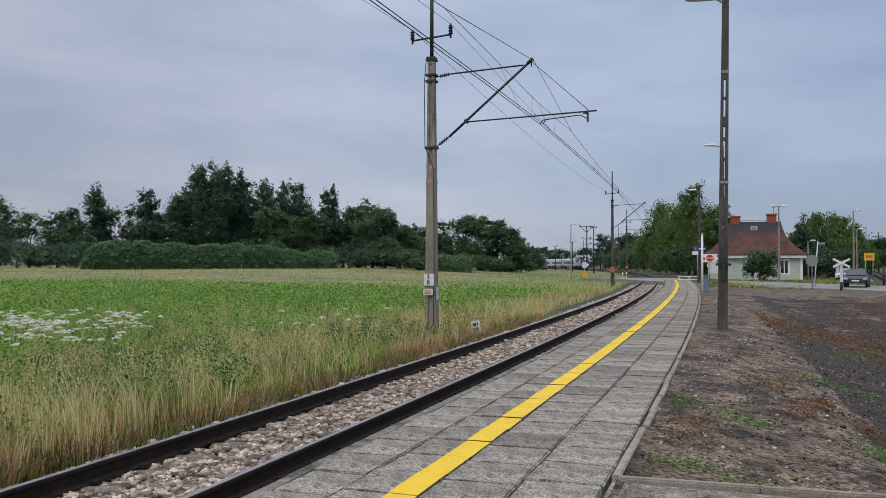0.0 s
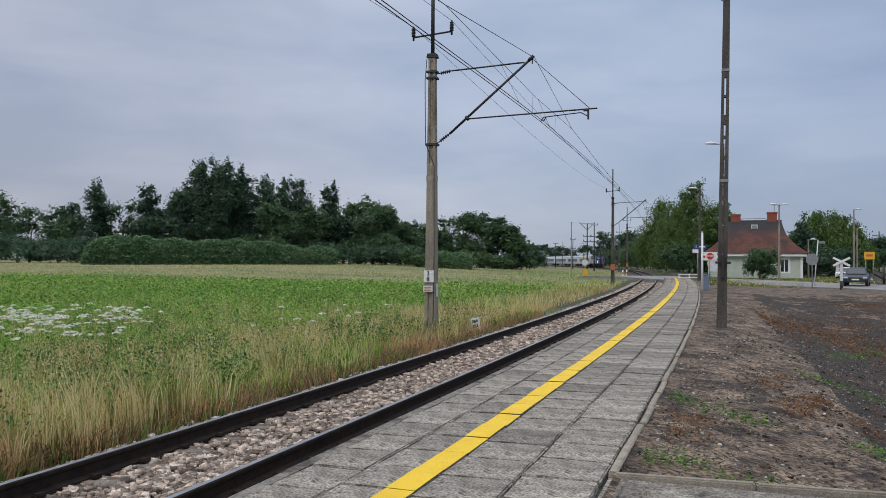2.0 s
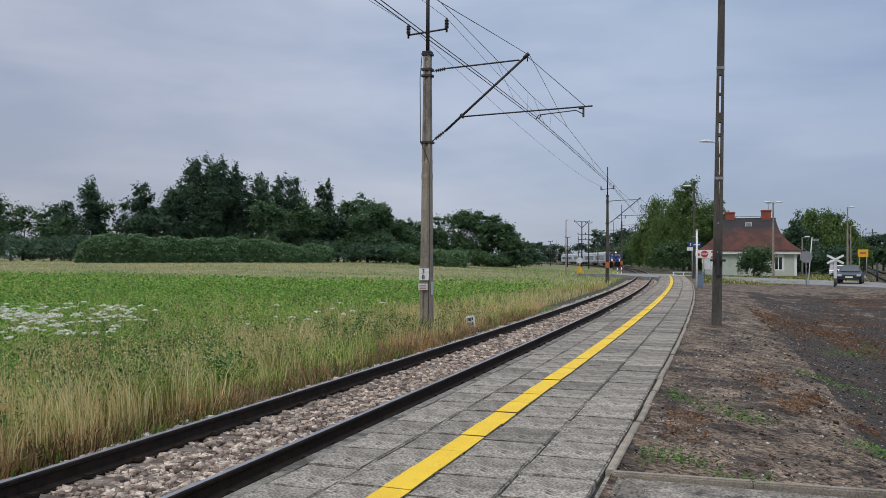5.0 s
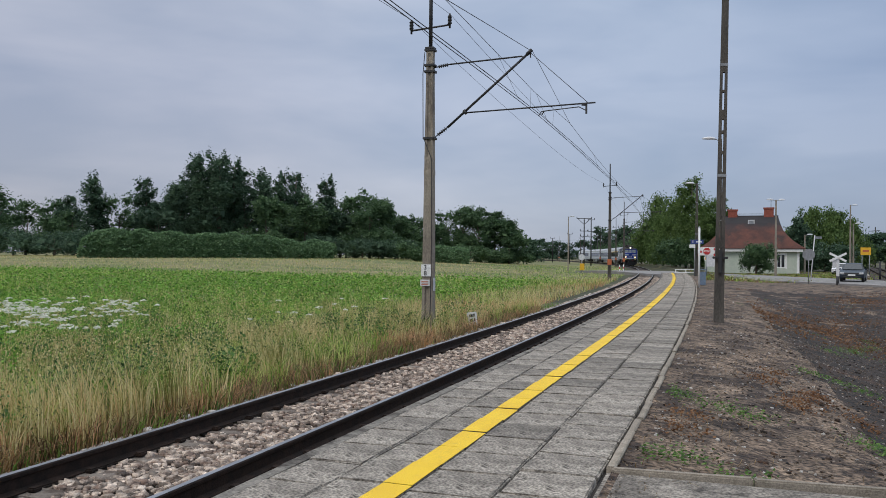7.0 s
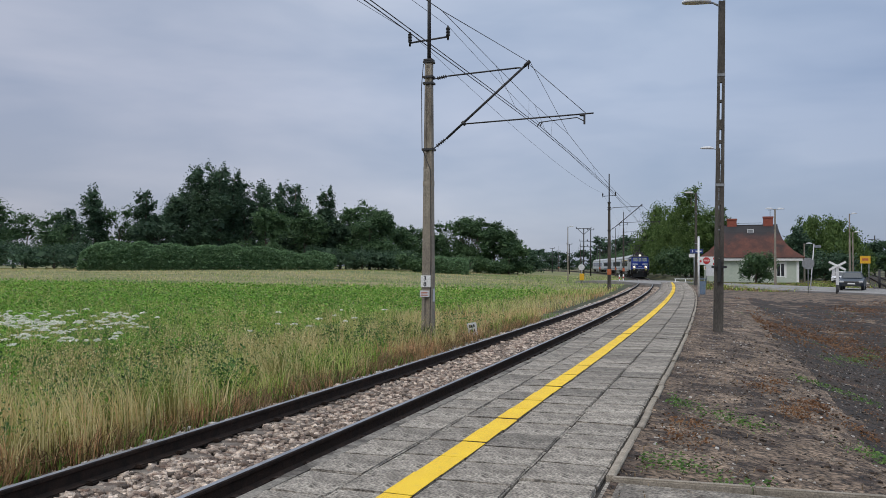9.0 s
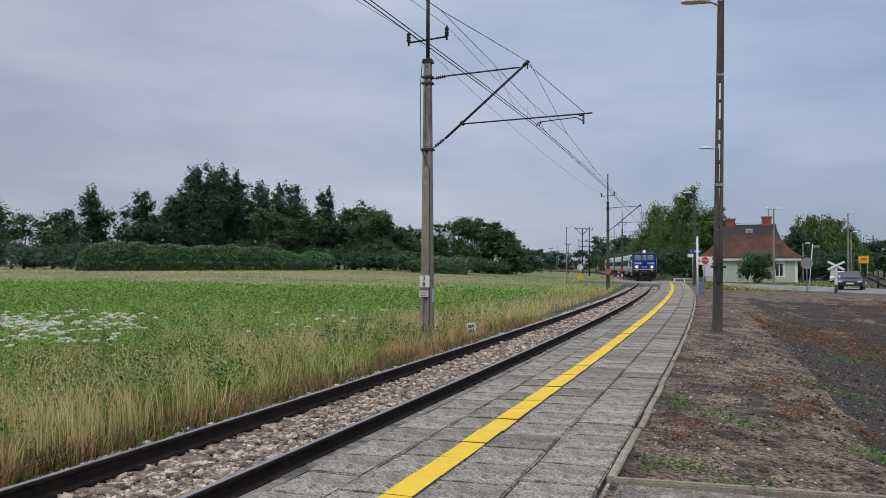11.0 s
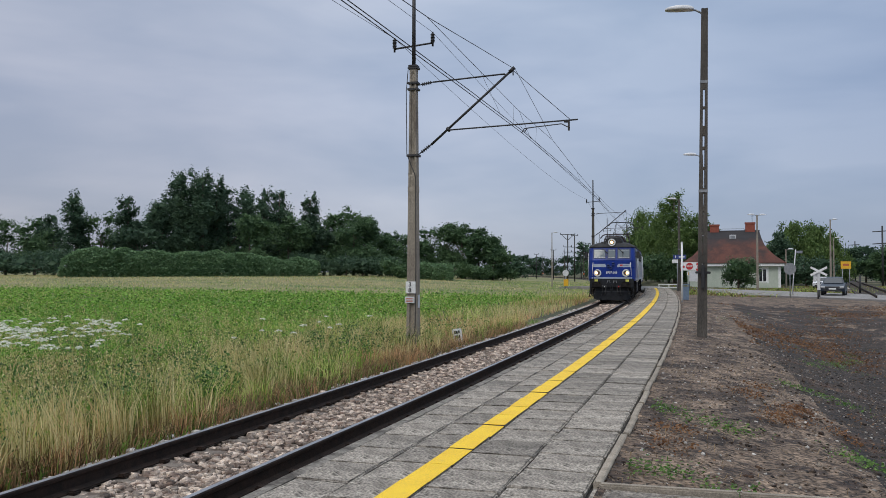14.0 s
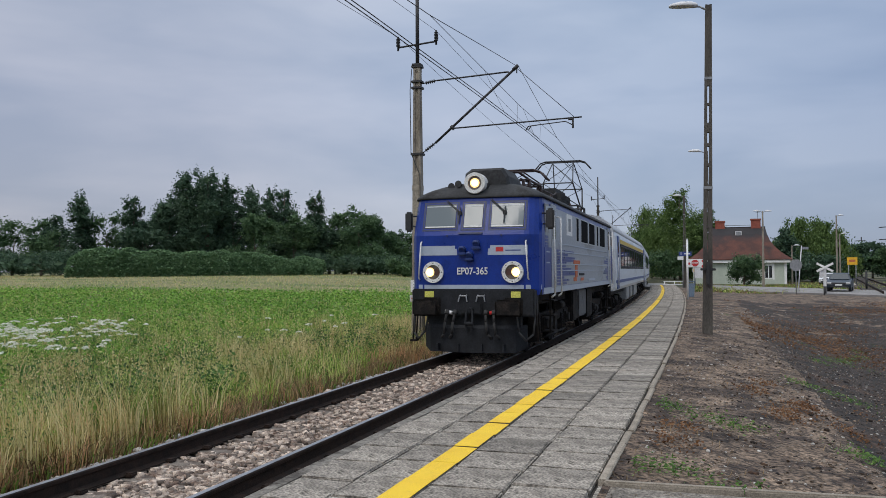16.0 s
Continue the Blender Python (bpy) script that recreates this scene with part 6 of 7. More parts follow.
    part("post", made(bar, (0, 0, -0.1), (0, 0, 1.6), 0.09), INK, s)


def disc_flat(bm, c, r, y0, y1, n=20):
    ring = lambda y: [(c[0] + r * math.cos(2 * math.pi * i / n), y, c[1] + r * math.sin(2 * math.pi * i / n)) for i in range(n)]
    loft(bm, [ring(y0), ring(y1)])


build_signs()


def build_far_track():
    t = thing("far_track", pose(0, 0, 0), "second railway track curving away past a pale platform", "railway track", kind="structure")
    b = Vector((66, 124))
    d = Vector((51, 102)).normalized()
    a = b - d * 78
    n = Vector((d.y, -d.x))
    def strip(o0, o1, z0, z1):
        bm = bmesh.new()
        loft(bm, [[(*(p + n * o0), z0), (*(p + n * o1), z0), (*(p + n * o1), z1), (*(p + n * o0), z1)] for p in (a, a.lerp(b, 0.5), b, b + d * 160)])
        return bm
    part("ballast_bed", strip(-1.7, 1.7, -0.5, 0.1), BALLAST_BED, t)
    for o in (-0.75, 0.75):
        part("rail", strip(o - 0.04, o + 0.04, 0.1, 0.27), RUST, t)
    p = thing("far_platform", pose(0, 0, 0), "pale sandy platform beside the far track", "platform", kind="structure")
    a = a + d * 21
    part("surface", strip(-4.6, -1.9, -0.5, 0.3), SLAB, p)


build_far_track()


# ---- train ----
def s_of(t):
    """Arc length of the engine's front at time t."""
    u = 16.0 - t
    return 15.409 + 17.278 * u + 0.00615 * u * u


BLUE = mat("engine_blue", (0.0048, 0.026, 0.2), (0.0065, 0.034, 0.25), 1.6, 0.3, 0.003, fine=30, c3=(0.005, 0.023, 0.15), scale3=1.1, cut=0.58, spec=0.35, grain=0.08)
NAVY = mat("engine_dark_blue", (0.012, 0.022, 0.075), (0.016, 0.028, 0.09), 3, 0.45)
SILVER = mat("engine_silver_grey", (0.27, 0.295, 0.335), (0.32, 0.345, 0.385), 1.5, 0.4, fine=25, c3=(0.215, 0.225, 0.24), scale3=1.3, stretch=(0.76, 0.228, 0.85), cut=0.55, grain=0.08)
STRIPE = mat("engine_pale_stripe", (0.35, 0.4, 0.48), (0.4, 0.45, 0.53), 3, 0.42, grain=0.05)
ROOFG = mat("engine_roof", (0.024, 0.025, 0.027), (0.042, 0.043, 0.045), 2.5, 0.7, 0.02, fine=25, c3=(0.018, 0.017, 0.017), scale3=1.2, spec=0.3)
GRIME = mat("underframe_grime", (0.006, 0.0055, 0.0055), (0.015, 0.013, 0.012), 5, 0.85, 0.03, fine=35, c3=(0.026, 0.021, 0.018), scale3=3, spec=0.2)
BEAMG = mat("buffer_beam_grey", (0.0085, 0.0095, 0.0115), (0.018, 0.02, 0.024), 4, 0.72, 0.01, fine=35, spec=0.3)
RIM = mat("lamp_rim_white", (0.72, 0.72, 0.70), (0.62, 0.62, 0.60), 8, 0.5)
COACHW = mat("coach_pale_grey", (0.52, 0.56, 0.62), (0.58, 0.62, 0.67), 0.8, 0.42, fine=20, c3=(0.45, 0.48, 0.52), scale3=0.9, stretch=(1, 0.25, 1.2), grain=0.06)
COACHR = mat("coach_roof", (0.36, 0.38, 0.40), (0.43, 0.45, 0.47), 1, 0.55, fine=20)
COACHB = mat("coach_blue", (0.03, 0.06, 0.20), (0.035, 0.07, 0.23), 2, 0.42)
COACHY = mat("coach_yellow", (0.62, 0.44, 0.07), (0.56, 0.4, 0.07), 3, 0.5)
PANTO = mat("pantograph_brown", (0.04, 0.02, 0.018), (0.028, 0.016, 0.015), 6, 0.6)
# flat black that paints in the shade inside the engine-room openings
OPENING_SHADE = mat("painted_opening_shade", (0.006, 0.006, 0.007), (0.01, 0.01, 0.011), 5, 0.9, spec=0.05)
BOXGREY = mat("dusty_box_grey", (0.07, 0.072, 0.075), (0.11, 0.112, 0.115), 4, 0.75, fine=30, c3=(0.045, 0.042, 0.04), scale3=2.0)
CABFRAME = mat("window_frame_grey", (0.42, 0.45, 0.47), (0.52, 0.54, 0.55), 6, 0.5)
SOCKET = mat("socket_blue", (0.012, 0.03, 0.13), (0.018, 0.042, 0.17), 5, 0.4)
PLATE = mat("warning_plate", (0.62, 0.6, 0.12), (0.55, 0.53, 0.1), 8, 0.6)
BOWL = mat("lamp_bowl", (0.10, 0.085, 0.07), (0.16, 0.14, 0.12), 8, 0.35, metal=0.3)
LAMP_ON = glow("headlight_lit", (1.0, 0.58, 0.22), 1.6)
LAMP_CORE = glow("headlight_core", (1.0, 0.72, 0.40), 9.0)
LAMP_RED = mat("tail_lens", (0.10, 0.045, 0.03), (0.07, 0.035, 0.03), 8, 0.3)
# opaque panes: the pale base colour stands for reflected sky and the cab inside
WINDOW = bpy.data.materials.new("cab_pane_reflection_tone")
WINDOW.use_nodes = True
_b = WINDOW.node_tree.nodes["Principled BSDF"]
_b.inputs["Base Color"].default_value = (0.135, 0.165, 0.178, 1)
_b.inputs["Roughness"].default_value, _b.inputs["Specular IOR Level"].default_value = 0.06, 0.6


def rake(z):
    return 0.0 if z < 2.55 else 0.24 * (z - 2.55) / 0.75


def nose(x, z):
    """How far back the engine's front lies at x, z."""
    a = abs(x)
    y = 0.05 * (min(a, 1.08) / 1.08) ** 2
    if a > 1.08:
        t = min(1.0, (a - 1.08) / 0.34)
        y = 0.05 + 0.42 * (1 - math.sqrt(max(0.0, 1 - t * t)))
    return y + rake(z)


def plan(z, half, back, length=14.7):
    """Outline of the engine from above at height z."""
    k = half / 1.42
    xs = [-1.42, -1.405, -1.36, -1.28, -1.18, -1.08, -0.7, -0.35, 0, 0.35, 0.7, 1.08, 1.18, 1.28, 1.36, 1.405, 1.42]
    f = [(x * k, nose(x, min(z, 3.3)) + back, z) for x in xs]
    r = [(x, length - y, z) for x, y, z in f[::-1]]
    return f + r


def patch(bm, x0, x1, z0, z1, proud, nx=6, nz=2, thick=0.02):
    """A plate that follows the engine's front."""
    g = lambda x, z, d: (x, nose(x, z) - d, z)
    for d, flip in ((proud, False), (proud - thick, True)):
        v = [[bm.verts.new(g(x0 + (x1 - x0) * i / nx, z0 + (z1 - z0) * j / nz, d)) for i in range(nx + 1)] for j in range(nz + 1)]
        for j in range(nz):
            for i in range(nx):
                q = (v[j][i], v[j][i + 1], v[j + 1][i + 1], v[j + 1][i])
                bm.faces.new(q[::-1] if flip else q)
        ring = v[0] + [r[-1] for r in v[1:]] + v[-1][-2::-1] + [r[0] for r in v[-2:0:-1]]
        if flip:
            for a, b, c, e in zip(front_ring, front_ring[1:] + front_ring[:1], ring[1:] + ring[:1], ring):
                bm.faces.new((b, a, e, c))
        front_ring = ring


def disc(bm, c, r0, r1, y0, y1, n=24):
    """A ring or disc that faces along -y."""
    rings = [[(c[0] + r * math.cos(2 * math.pi * i / n), y, c[1] + r * math.sin(2 * math.pi * i / n)) for i in range(n)] for r, y in ((r1, y1), (r1, y0), (max(r0, 0.001), y0), (max(r0, 0.001), y1))]
    loft(bm, rings + [rings[0]], cap=False)


def wheelset(parent, y, r, gauge=1.5):
    """Two wheels on an axle; it turns about its own middle."""
    ob = new("wheelset")
    ob.parent = parent
    ob.matrix_basis = pose(0, y, r)
    for sg in (-1, 1):
        bm = bmesh.new()
        n = 28
        for ra, rb, x0, x1 in ((0.001, r * 0.8, 0.70, 0.76), (r * 0.78, r, 0.69, 0.82), (0.001, 0.16, 0.76, 0.9)):
            ring = lambda q, x: [(sg * x, q * math.cos(2 * math.pi * i / n), q * math.sin(2 * math.pi * i / n)) for i in range(n)]
            seq = [ring(ra, x0), ring(rb, x0), ring(rb, x1), ring(ra, x1), ring(ra, x0)]
            loft(bm, seq, cap=False)
        for i in range(6):
            a = i * math.pi / 3
            bar(bm, (sg * 0.765, 0.3 * r * math.cos(a), 0.3 * r * math.sin(a)), (sg * 0.765, 0.72 * r * math.cos(a), 0.72 * r * math.sin(a)), 0.035)
        part("wheel", bm, GRIME, ob, "dark steel wheel")
    part("axle", made(bar, (-0.75, 0, 0), (0.75, 0, 0), 0.09), GRIME, ob)
    return ob


def bogie(parent, y, base, r, heavy=True):
    b = part("bogie", bmesh.new(), GRIME, parent, "dark sprung bogie frame")
    bm = bmesh.new()
    for sg in (-1, 1):
        x0, x1 = sorted((sg * 0.98, sg * 1.16))
        block(bm, x0, x1, y - base / 2 - 0.75, y + base / 2 + 0.75, r * 0.95, r * 0.95 + 0.26, 0.03)
        block(bm, x0, x1, y - 0.55, y + 0.55, r * 0.5, r + 0.2, 0.05)
        for yy in (y - base / 2, y + base / 2):
            block(bm, min(sg * 1.0, sg * 1.24), max(sg * 1.0, sg * 1.24), yy - 0.17, yy + 0.17, r - 0.19, r + 0.18, 0.05)
            bar(bm, (sg * 1.1, yy, r), (sg * 1.3, yy, r), 0.13, 0.11, 14)
            for dy in (-0.33, 0.33):
                for i in range(5):
                    z = r * 0.72 + 0.06 * i
                    bar(bm, (sg * 1.12, yy + dy, z), (sg * 1.12, yy + dy, z + 0.035), 0.085, 0.085, 10)
            block(bm, min(sg * 0.9, sg * 1.2), max(sg * 0.9, sg * 1.2), yy - 0.8 * r - 0.1, yy - 0.8 * r + 0.02, 0.25, 0.75, 0.02)
        if heavy:
            bar(bm, (sg * 1.15, y - 0.9, 0.55), (sg * 1.15, y - 0.3, 0.55), 0.12, 0.12, 12)
            bar(bm, (sg * 1.2, y + 0.3, 0.95), (sg * 1.2, y + 0.95, 0.95), 0.1, 0.1, 12)
            bar(bm, (sg * 1.18, y - base / 2, 0.32), (sg * 1.18, y + base / 2, 0.32), 0.03)
    bm.to_mesh(b.data)
    bm.free()
    return b


def build_loco():
    R = thing("locomotive", pose(0, 0, 0), "blue and silver-grey electric locomotive with lit headlights on the track", "locomotive")
    # body: level outlines from sill to eaves
    bm = bmesh.new()
    lv = [(1.30, 1.40), (1.42, 1.42), (1.55, 1.42), (2.0, 1.42), (2.55, 1.42), (2.75, 1.415), (3.0, 1.405), (3.2, 1.395), (3.34, 1.38)]
    loft(bm, [plan(z, h, 0) for z, h in lv])
    part("body", bm, BLUE, R, "blue painted steel body")
    bm = bmesh.new()
    lv = [(3.34, 1.43, -0.03), (3.385, 1.42, -0.02), (3.45, 1.36, 0.03), (3.55, 1.16, 0.16), (3.64, 0.9, 0.33), (3.71, 0.6, 0.55), (3.75, 0.3, 0.85), (3.76, 0.02, 1.2)]
    loft(bm, [plan(z, h, b) for z, h, b in lv], smooth=True)
    roof = part("roof", bm, ROOFG, R, "dark grey domed roof")
    # window openings: dark rubber surround, pale frame, glass, wipers
    for x0, x1 in ((-1.09, -0.365), (-0.225, 0.225), (0.365, 1.09)):
        w = part("windscreen", made(patch, x0 - 0.035, x1 + 0.035, 2.645, 3.27, 0.006), NAVY, R, "dark blue sunk surround")
        part("window_frame", made(patch, x0, x1, 2.68, 3.235, 0.012), BLUE, w, "blue painted window frame")
        part("rubber_seal", made(patch, x0 + 0.015, x1 - 0.015, 2.7, 3.222, 0.015), INK, w)
        part("pane", made(patch, x0 + 0.027, x1 - 0.027, 2.715, 3.21, 0.018), WINDOW, w, "opaque pane, its pale tone standing for reflected sky and cab")
        part("sun_blind", made(patch, x0 + 0.03, x1 - 0.03, 3.165, 3.185, 0.0195), CABFRAME, w)
        part("sill_strip", made(patch, x0 + 0.03, x1 - 0.03, 2.722, 2.745, 0.0195), RIM, w)
    for xa, xb, za in ((-0.42, -0.75, 3.3), (0.55, 0.86, 3.3)):
        bm = bmesh.new()
        for d in (0, 0.035):
            path_bar(bm, [(xa - 0.2 + d, nose(0.6, 3.3) - 0.05, 3.3), (xa + 0.1 + d, nose(0.6, 3.05) - 0.06, 3.03)], 0.009)
        path_bar(bm, [(xa + 0.13, nose(0.6, 3.1) - 0.05, 3.14), (xa + 0.11, nose(0.6, 2.8) - 0.045, 2.8)], 0.011)
        block(bm, xa + 0.08, xa + 0.16, nose(0.6, 3.03) - 0.08, nose(0.6, 3.03) - 0.02, 2.98, 3.06, 0.01)
        part("wiper", bm, INK, R)
    # front colour bands
    for sg in (-1, 1):
        x0, x1 = sorted((sg * 0.42, sg * 1.16))
        part("front_stripe", made(patch, x0, x1, 2.13, 2.33, 0.004), STRIPE, R, "pale grey-blue stripe")
        for i in range(3):
            a, b = sorted((sg * (0.30 + 0.04 * i), sg * 0.425))
            part("front_stripe", made(patch, a, b, 2.13 + 0.0667 * i, 2.13 + 0.0667 * (i + 1), 0.004, nx=1, nz=1), STRIPE, R)
    part("logo_shape", made(patch, 0.50, 0.66, 2.20, 2.29, 0.007, 1, 1), RED, R, "small red slanted shape")
    part("sign_bars", made(patch, 0.70, 1.02, 2.215, 2.235, 0.007, 2, 1), SIGNBLUE, R)
    part("grey_band", made(patch, -1.40, 1.40, 1.30, 1.41, 0.004, 14, 1), BEAMG, R, "grey band below the blue front")
    part("pale_band", made(patch, -1.40, 1.40, 1.41, 1.51, 0.006, 14, 1), STRIPE, R)
    # sunk grille, sockets between the stripes
    part("socket_panel", made(patch, -0.33, 0.33, 2.05, 2.44, 0.006, 4, 2), BLUE, R)
    bm = bmesh.new()
    for cx, cz, rr in ((-0.2, 2.25, 0.08), (0.1, 2.37, 0.08), (-0.05, 2.13, 0.08)):
        bar(bm, (cx, nose(cx, cz) + 0.02, cz), (cx, nose(cx, cz) - 0.09, cz - 0.01), rr, rr * 0.85, 12)
        bar(bm, (cx, nose(cx, cz) - 0.08, cz), (cx, nose(cx, cz) - 0.11, cz - 0.02), rr * 1.1, rr * 0.8, 12)
    for cx, cz in ((-0.2, 2.25), (0.1, 2.37), (-0.05, 2.13)):
        block(bm, cx - 0.09, cx + 0.09, nose(cx, cz) - 0.13, nose(cx, cz) + 0.02, cz - 0.13, cz - 0.06, 0.02)
    part("cable_sockets", bm, SOCKET, R, "dark blue cable sockets")
    part("drip_rail", made(patch, -0.3, 0.22, 2.575, 2.605, 0.03, 4, 1), NAVY, R)
    bm = bmesh.new()
    for x in (-0.55, 0.62):
        bar(bm, (x, nose(x, 2.54) + 0.01, 2.54), (x, nose(x, 2.54) - 0.03, 2.54), 0.02)
    part("washer_jets", bm, NAVY, R)
    # lower headlights: white rim, grey bowl, lit lens and dark lens
    for sg in (-1, 1):
        cx, cz = sg * 0.855, 1.775
        y = nose(cx, cz)
        h = part("headlight", made(disc, (cx, cz), 0.155, 0.225, y - 0.07, y + 0.05), RIM, R, "white ringed double headlight")
        part("bowl", made(disc, (cx, cz), 0.0, 0.16, y - 0.035, y + 0.05), BOWL, h)
        lit, dark = cx + 0.075 * sg * 1.0, cx - 0.075 * sg
        part("lit_lens", made(disc, (lit, cz), 0.0, 0.098, y - 0.05, y), LAMP_ON, h, "glowing warm headlight lens")
        part("lens_core", made(disc, (lit, cz), 0.0, 0.07, y - 0.053, y), LAMP_CORE, h)
        part("tail_lens", made(disc, (dark, cz), 0.0, 0.07, y - 0.045, y), LAMP_RED, h, "dark red tail lens")
        bm = bmesh.new()
        for i in range(8):
            a = i * math.pi / 4
            bar(bm, (cx + 0.19 * math.cos(a), y - 0.066, cz + 0.19 * math.sin(a)), (cx + 0.19 * math.cos(a), y - 0.076, cz + 0.19 * math.sin(a)), 0.012, n=6)
        part("rim_screws", bm, INK, h, kind="stuff")
        # handrail, mirror, yellow plate
        xx = sg * 1.13
        bm = bmesh.new()
        path_bar(bm, [(xx, nose(xx, 2.4), 2.42), (xx, nose(xx, 2.4) - 0.06, 2.40), (xx + sg * 0.05, nose(xx, 1.7) - 0.07, 1.65), (xx + sg * 0.05, nose(xx, 1.6), 1.62)], 0.016, 8)
        part("handrail", bm, RIM, R, "white front handrail")
        bm = bmesh.new()
        block(bm, sg * 1.56 - 0.09, sg * 1.56 + 0.09, 0.42, 0.50, 2.66, 3.1, 0.035)
        bar(bm, (sg * 1.38, 0.5, 3.0), (sg * 1.56, 0.47, 3.0), 0.018)
        bar(bm, (sg * 1.38, 0.5, 2.78), (sg * 1.56, 0.47, 2.78), 0.018)
        part("mirror", bm, INK, R, "black rear-view mirror")
        cx = sg * 0.93
        part("warning_plate", made(block, cx - 0.1, cx + 0.1, -0.068, -0.045, 1.245, 1.375, 0.004), PLATE, R, "small yellow plate")
    # running number in white letters
    cu = bpy.data.curves.new("number", "FONT")
    cu.body, cu.size, cu.align_x, cu.align_y, cu.extrude = "EP07-365", 0.205, "CENTER", "CENTER", 0.004
    cu.offset = 0.002
    tmp = new("number_tmp", cu)
    dg = bpy.context.evaluated_depsgraph_get()
    me = bpy.data.meshes.new_from_object(tmp.evaluated_get(dg))
    bpy.data.objects.remove(tmp)
    me.materials.clear()
    me.materials.append(WHITE)
    txt = new("running_number", me)
    txt.parent = R
    txt.matrix_basis = pose(0.0, -0.012, 1.79, 90, 0, 0) @ Matrix.Diagonal((0.86, 1, 1, 1))
    tagged(txt, "white running number on the front")
    # roof lamp, hood and horns
    part("lamp_pedestal", made(block, -0.22, 0.24, 0.32, 1.0, 3.45, 3.75, 0.08), ROOFG, R)
    hl = part("headlight", made(disc, (0.0, 3.66), 0.15, 0.225, 0.20, 0.5), RIM, R, "white ringed roof headlight")
    part("bowl", made(disc, (0.0, 3.66), 0.0, 0.16, 0.235, 0.5), BOWL, hl)
    part("lit_lens", made(disc, (0.0, 3.66), 0.0, 0.10, 0.22, 0.3), LAMP_ON, hl, "glowing warm roof headlight")
    part("lens_core", made(disc, (0.0, 3.66), 0.0, 0.065, 0.217, 0.3), LAMP_CORE, hl)
    bm = bmesh.new()
    rings = [[(-0.52 * k + 0.16, y, 3.62), (-0.5 * k + 0.16, y, 3.62 + 0.3 * q), (-0.36 * k + 0.16, y, 3.66 + 0.36 * q), (0.34 * k + 0.16, y, 3.66 + 0.36 * q), (0.46 * k + 0.16, y, 3.62 + 0.22 * q), (0.5 * k + 0.16, y, 3.62)] for y, k, q in ((0.62, 0.9, 0.85), (0.72, 1.0, 1.0), (1.9, 1.0, 1.0), (2.1, 0.95, 0.8))]
    loft(bm, rings)
    part("roof_hood", bm, ROOFG, R, "dark hood of the roof unit")
    bm = bmesh.new()
    for x, z, l in ((-0.62, 3.64, 0.34), (-0.44, 3.68, 0.42)):
        bar(bm, (x, 0.9 - l, z), (x, 0.9 - l + 0.12, z), 0.075, 0.045, 14)
        bar(bm, (x, 0.9 - l + 0.1, z), (x, 1.0, z), 0.032, 0.032, 8)
    block(bm, -0.68, -0.36, 0.9, 1.1, 3.5, 3.72, 0.03)
    part("horns", bm, INK, R, "black air horns")
    # sides
    for sg in (1, -1):
        X = sg * 1.421
        side = lambda y0, y1, z0, z1, d: made(block, min(X - sg * 0.02, X + sg * d), max(X - sg * 0.02, X + sg * d), y0, y1, z0, z1)
        part("side_panel", side(0.62, 14.08, 1.45, 3.2, 0.004), SILVER, R, "silver-grey side panels")
        # blue fading into the grey in ragged bars
        rnd = random.Random(4)
        for i in range(16):
            z = 1.47 + i * 0.068
            l = (2.3 + 2.4 * rnd.random()) if i < 12 else 0.35
            part("blue_bar", side(0.60, 0.62 + l, z, z + 0.044 + 0.02 * rnd.random(), 0.007), BLUE, R)
            part("blue_bar", side(14.08 - l * 0.6, 14.1, z, z + 0.044, 0.007), BLUE, R)
        part("sill_band", side(0.45, 14.25, 1.31, 1.44, 0.006), STRIPE, R)
        for a, b in ((0.5, 1.3), (13.4, 14.2)):
            part("blue_panel", side(a, b, 1.45, 2.3, 0.0085), BLUE, R, "blue lower part of the cab side")
        for z in (2.42, 2.24, 1.95, 1.8):
            part("side_rib", side(2.25, 12.7, z - 0.012, z + 0.012, 0.018), STRIPE, R)
        for z, w in ((2.2, 0.05), (1.97, 0.03)):
            part("side_rib", side(0.7, 1.1, z - 0.012, z + 0.012, 0.014), STRIPE, R)
        # cab side windows and doors at both ends
        for m in (lambda y: y, lambda y: 14.7 - y):
            a, b = sorted((m(0.62), m(1.06)))
            w = part("cab_side_window", side(a, b, 2.62, 3.22, 0.012), GREYM, R)
            part("pane", side(a + 0.05, b - 0.05, 2.68, 3.17, 0.016), WINDOW, w)
            a, b = sorted((m(1.34), m(1.98)))
            dr = part("cab_door", side(a, b, 1.42, 3.26, 0.012), SILVER, R, "grey cab door")
            part("pane", side(a + 0.13, b - 0.13, 2.5, 3.14, 0.018), GLASS_DARK, dr)
            for yy in (m(1.22), m(2.1)):
                bm = bmesh.new()
                path_bar(bm, [(X, yy, 3.02), (X + sg * 0.09, yy, 3.0), (X + sg * 0.10, yy, 1.28), (X + sg * 0.02, yy, 1.22)], 0.02, 8)
                part("handrail", bm, RIM, R, "white door handrail")
            bm = bmesh.new()
            for z in (0.45, 0.8, 1.12):
                yy = m(1.66)
                block(bm, min(sg * 1.2, sg * 1.46), max(sg * 1.2, sg * 1.46), yy - 0.24, yy + 0.24, z, z + 0.035)
            for dy in (-0.24, 0.24):
                block(bm, min(sg * 1.36, sg * 1.4), max(sg * 1.36, sg * 1.4), m(1.66) + dy - 0.02, m(1.66) + dy + 0.02, 0.42, 1.4)
            part("steps", bm, GRIME, R, "dark cab steps")
        # crest plate, engine-room windows, louvres
        part("notice_plate", side(3.5, 4.4, 2.66, 3.18, 0.012), WHITE, R)
        part("crest_ring", side(3.75, 4.15, 2.76, 3.08, 0.015), GREYM, R)
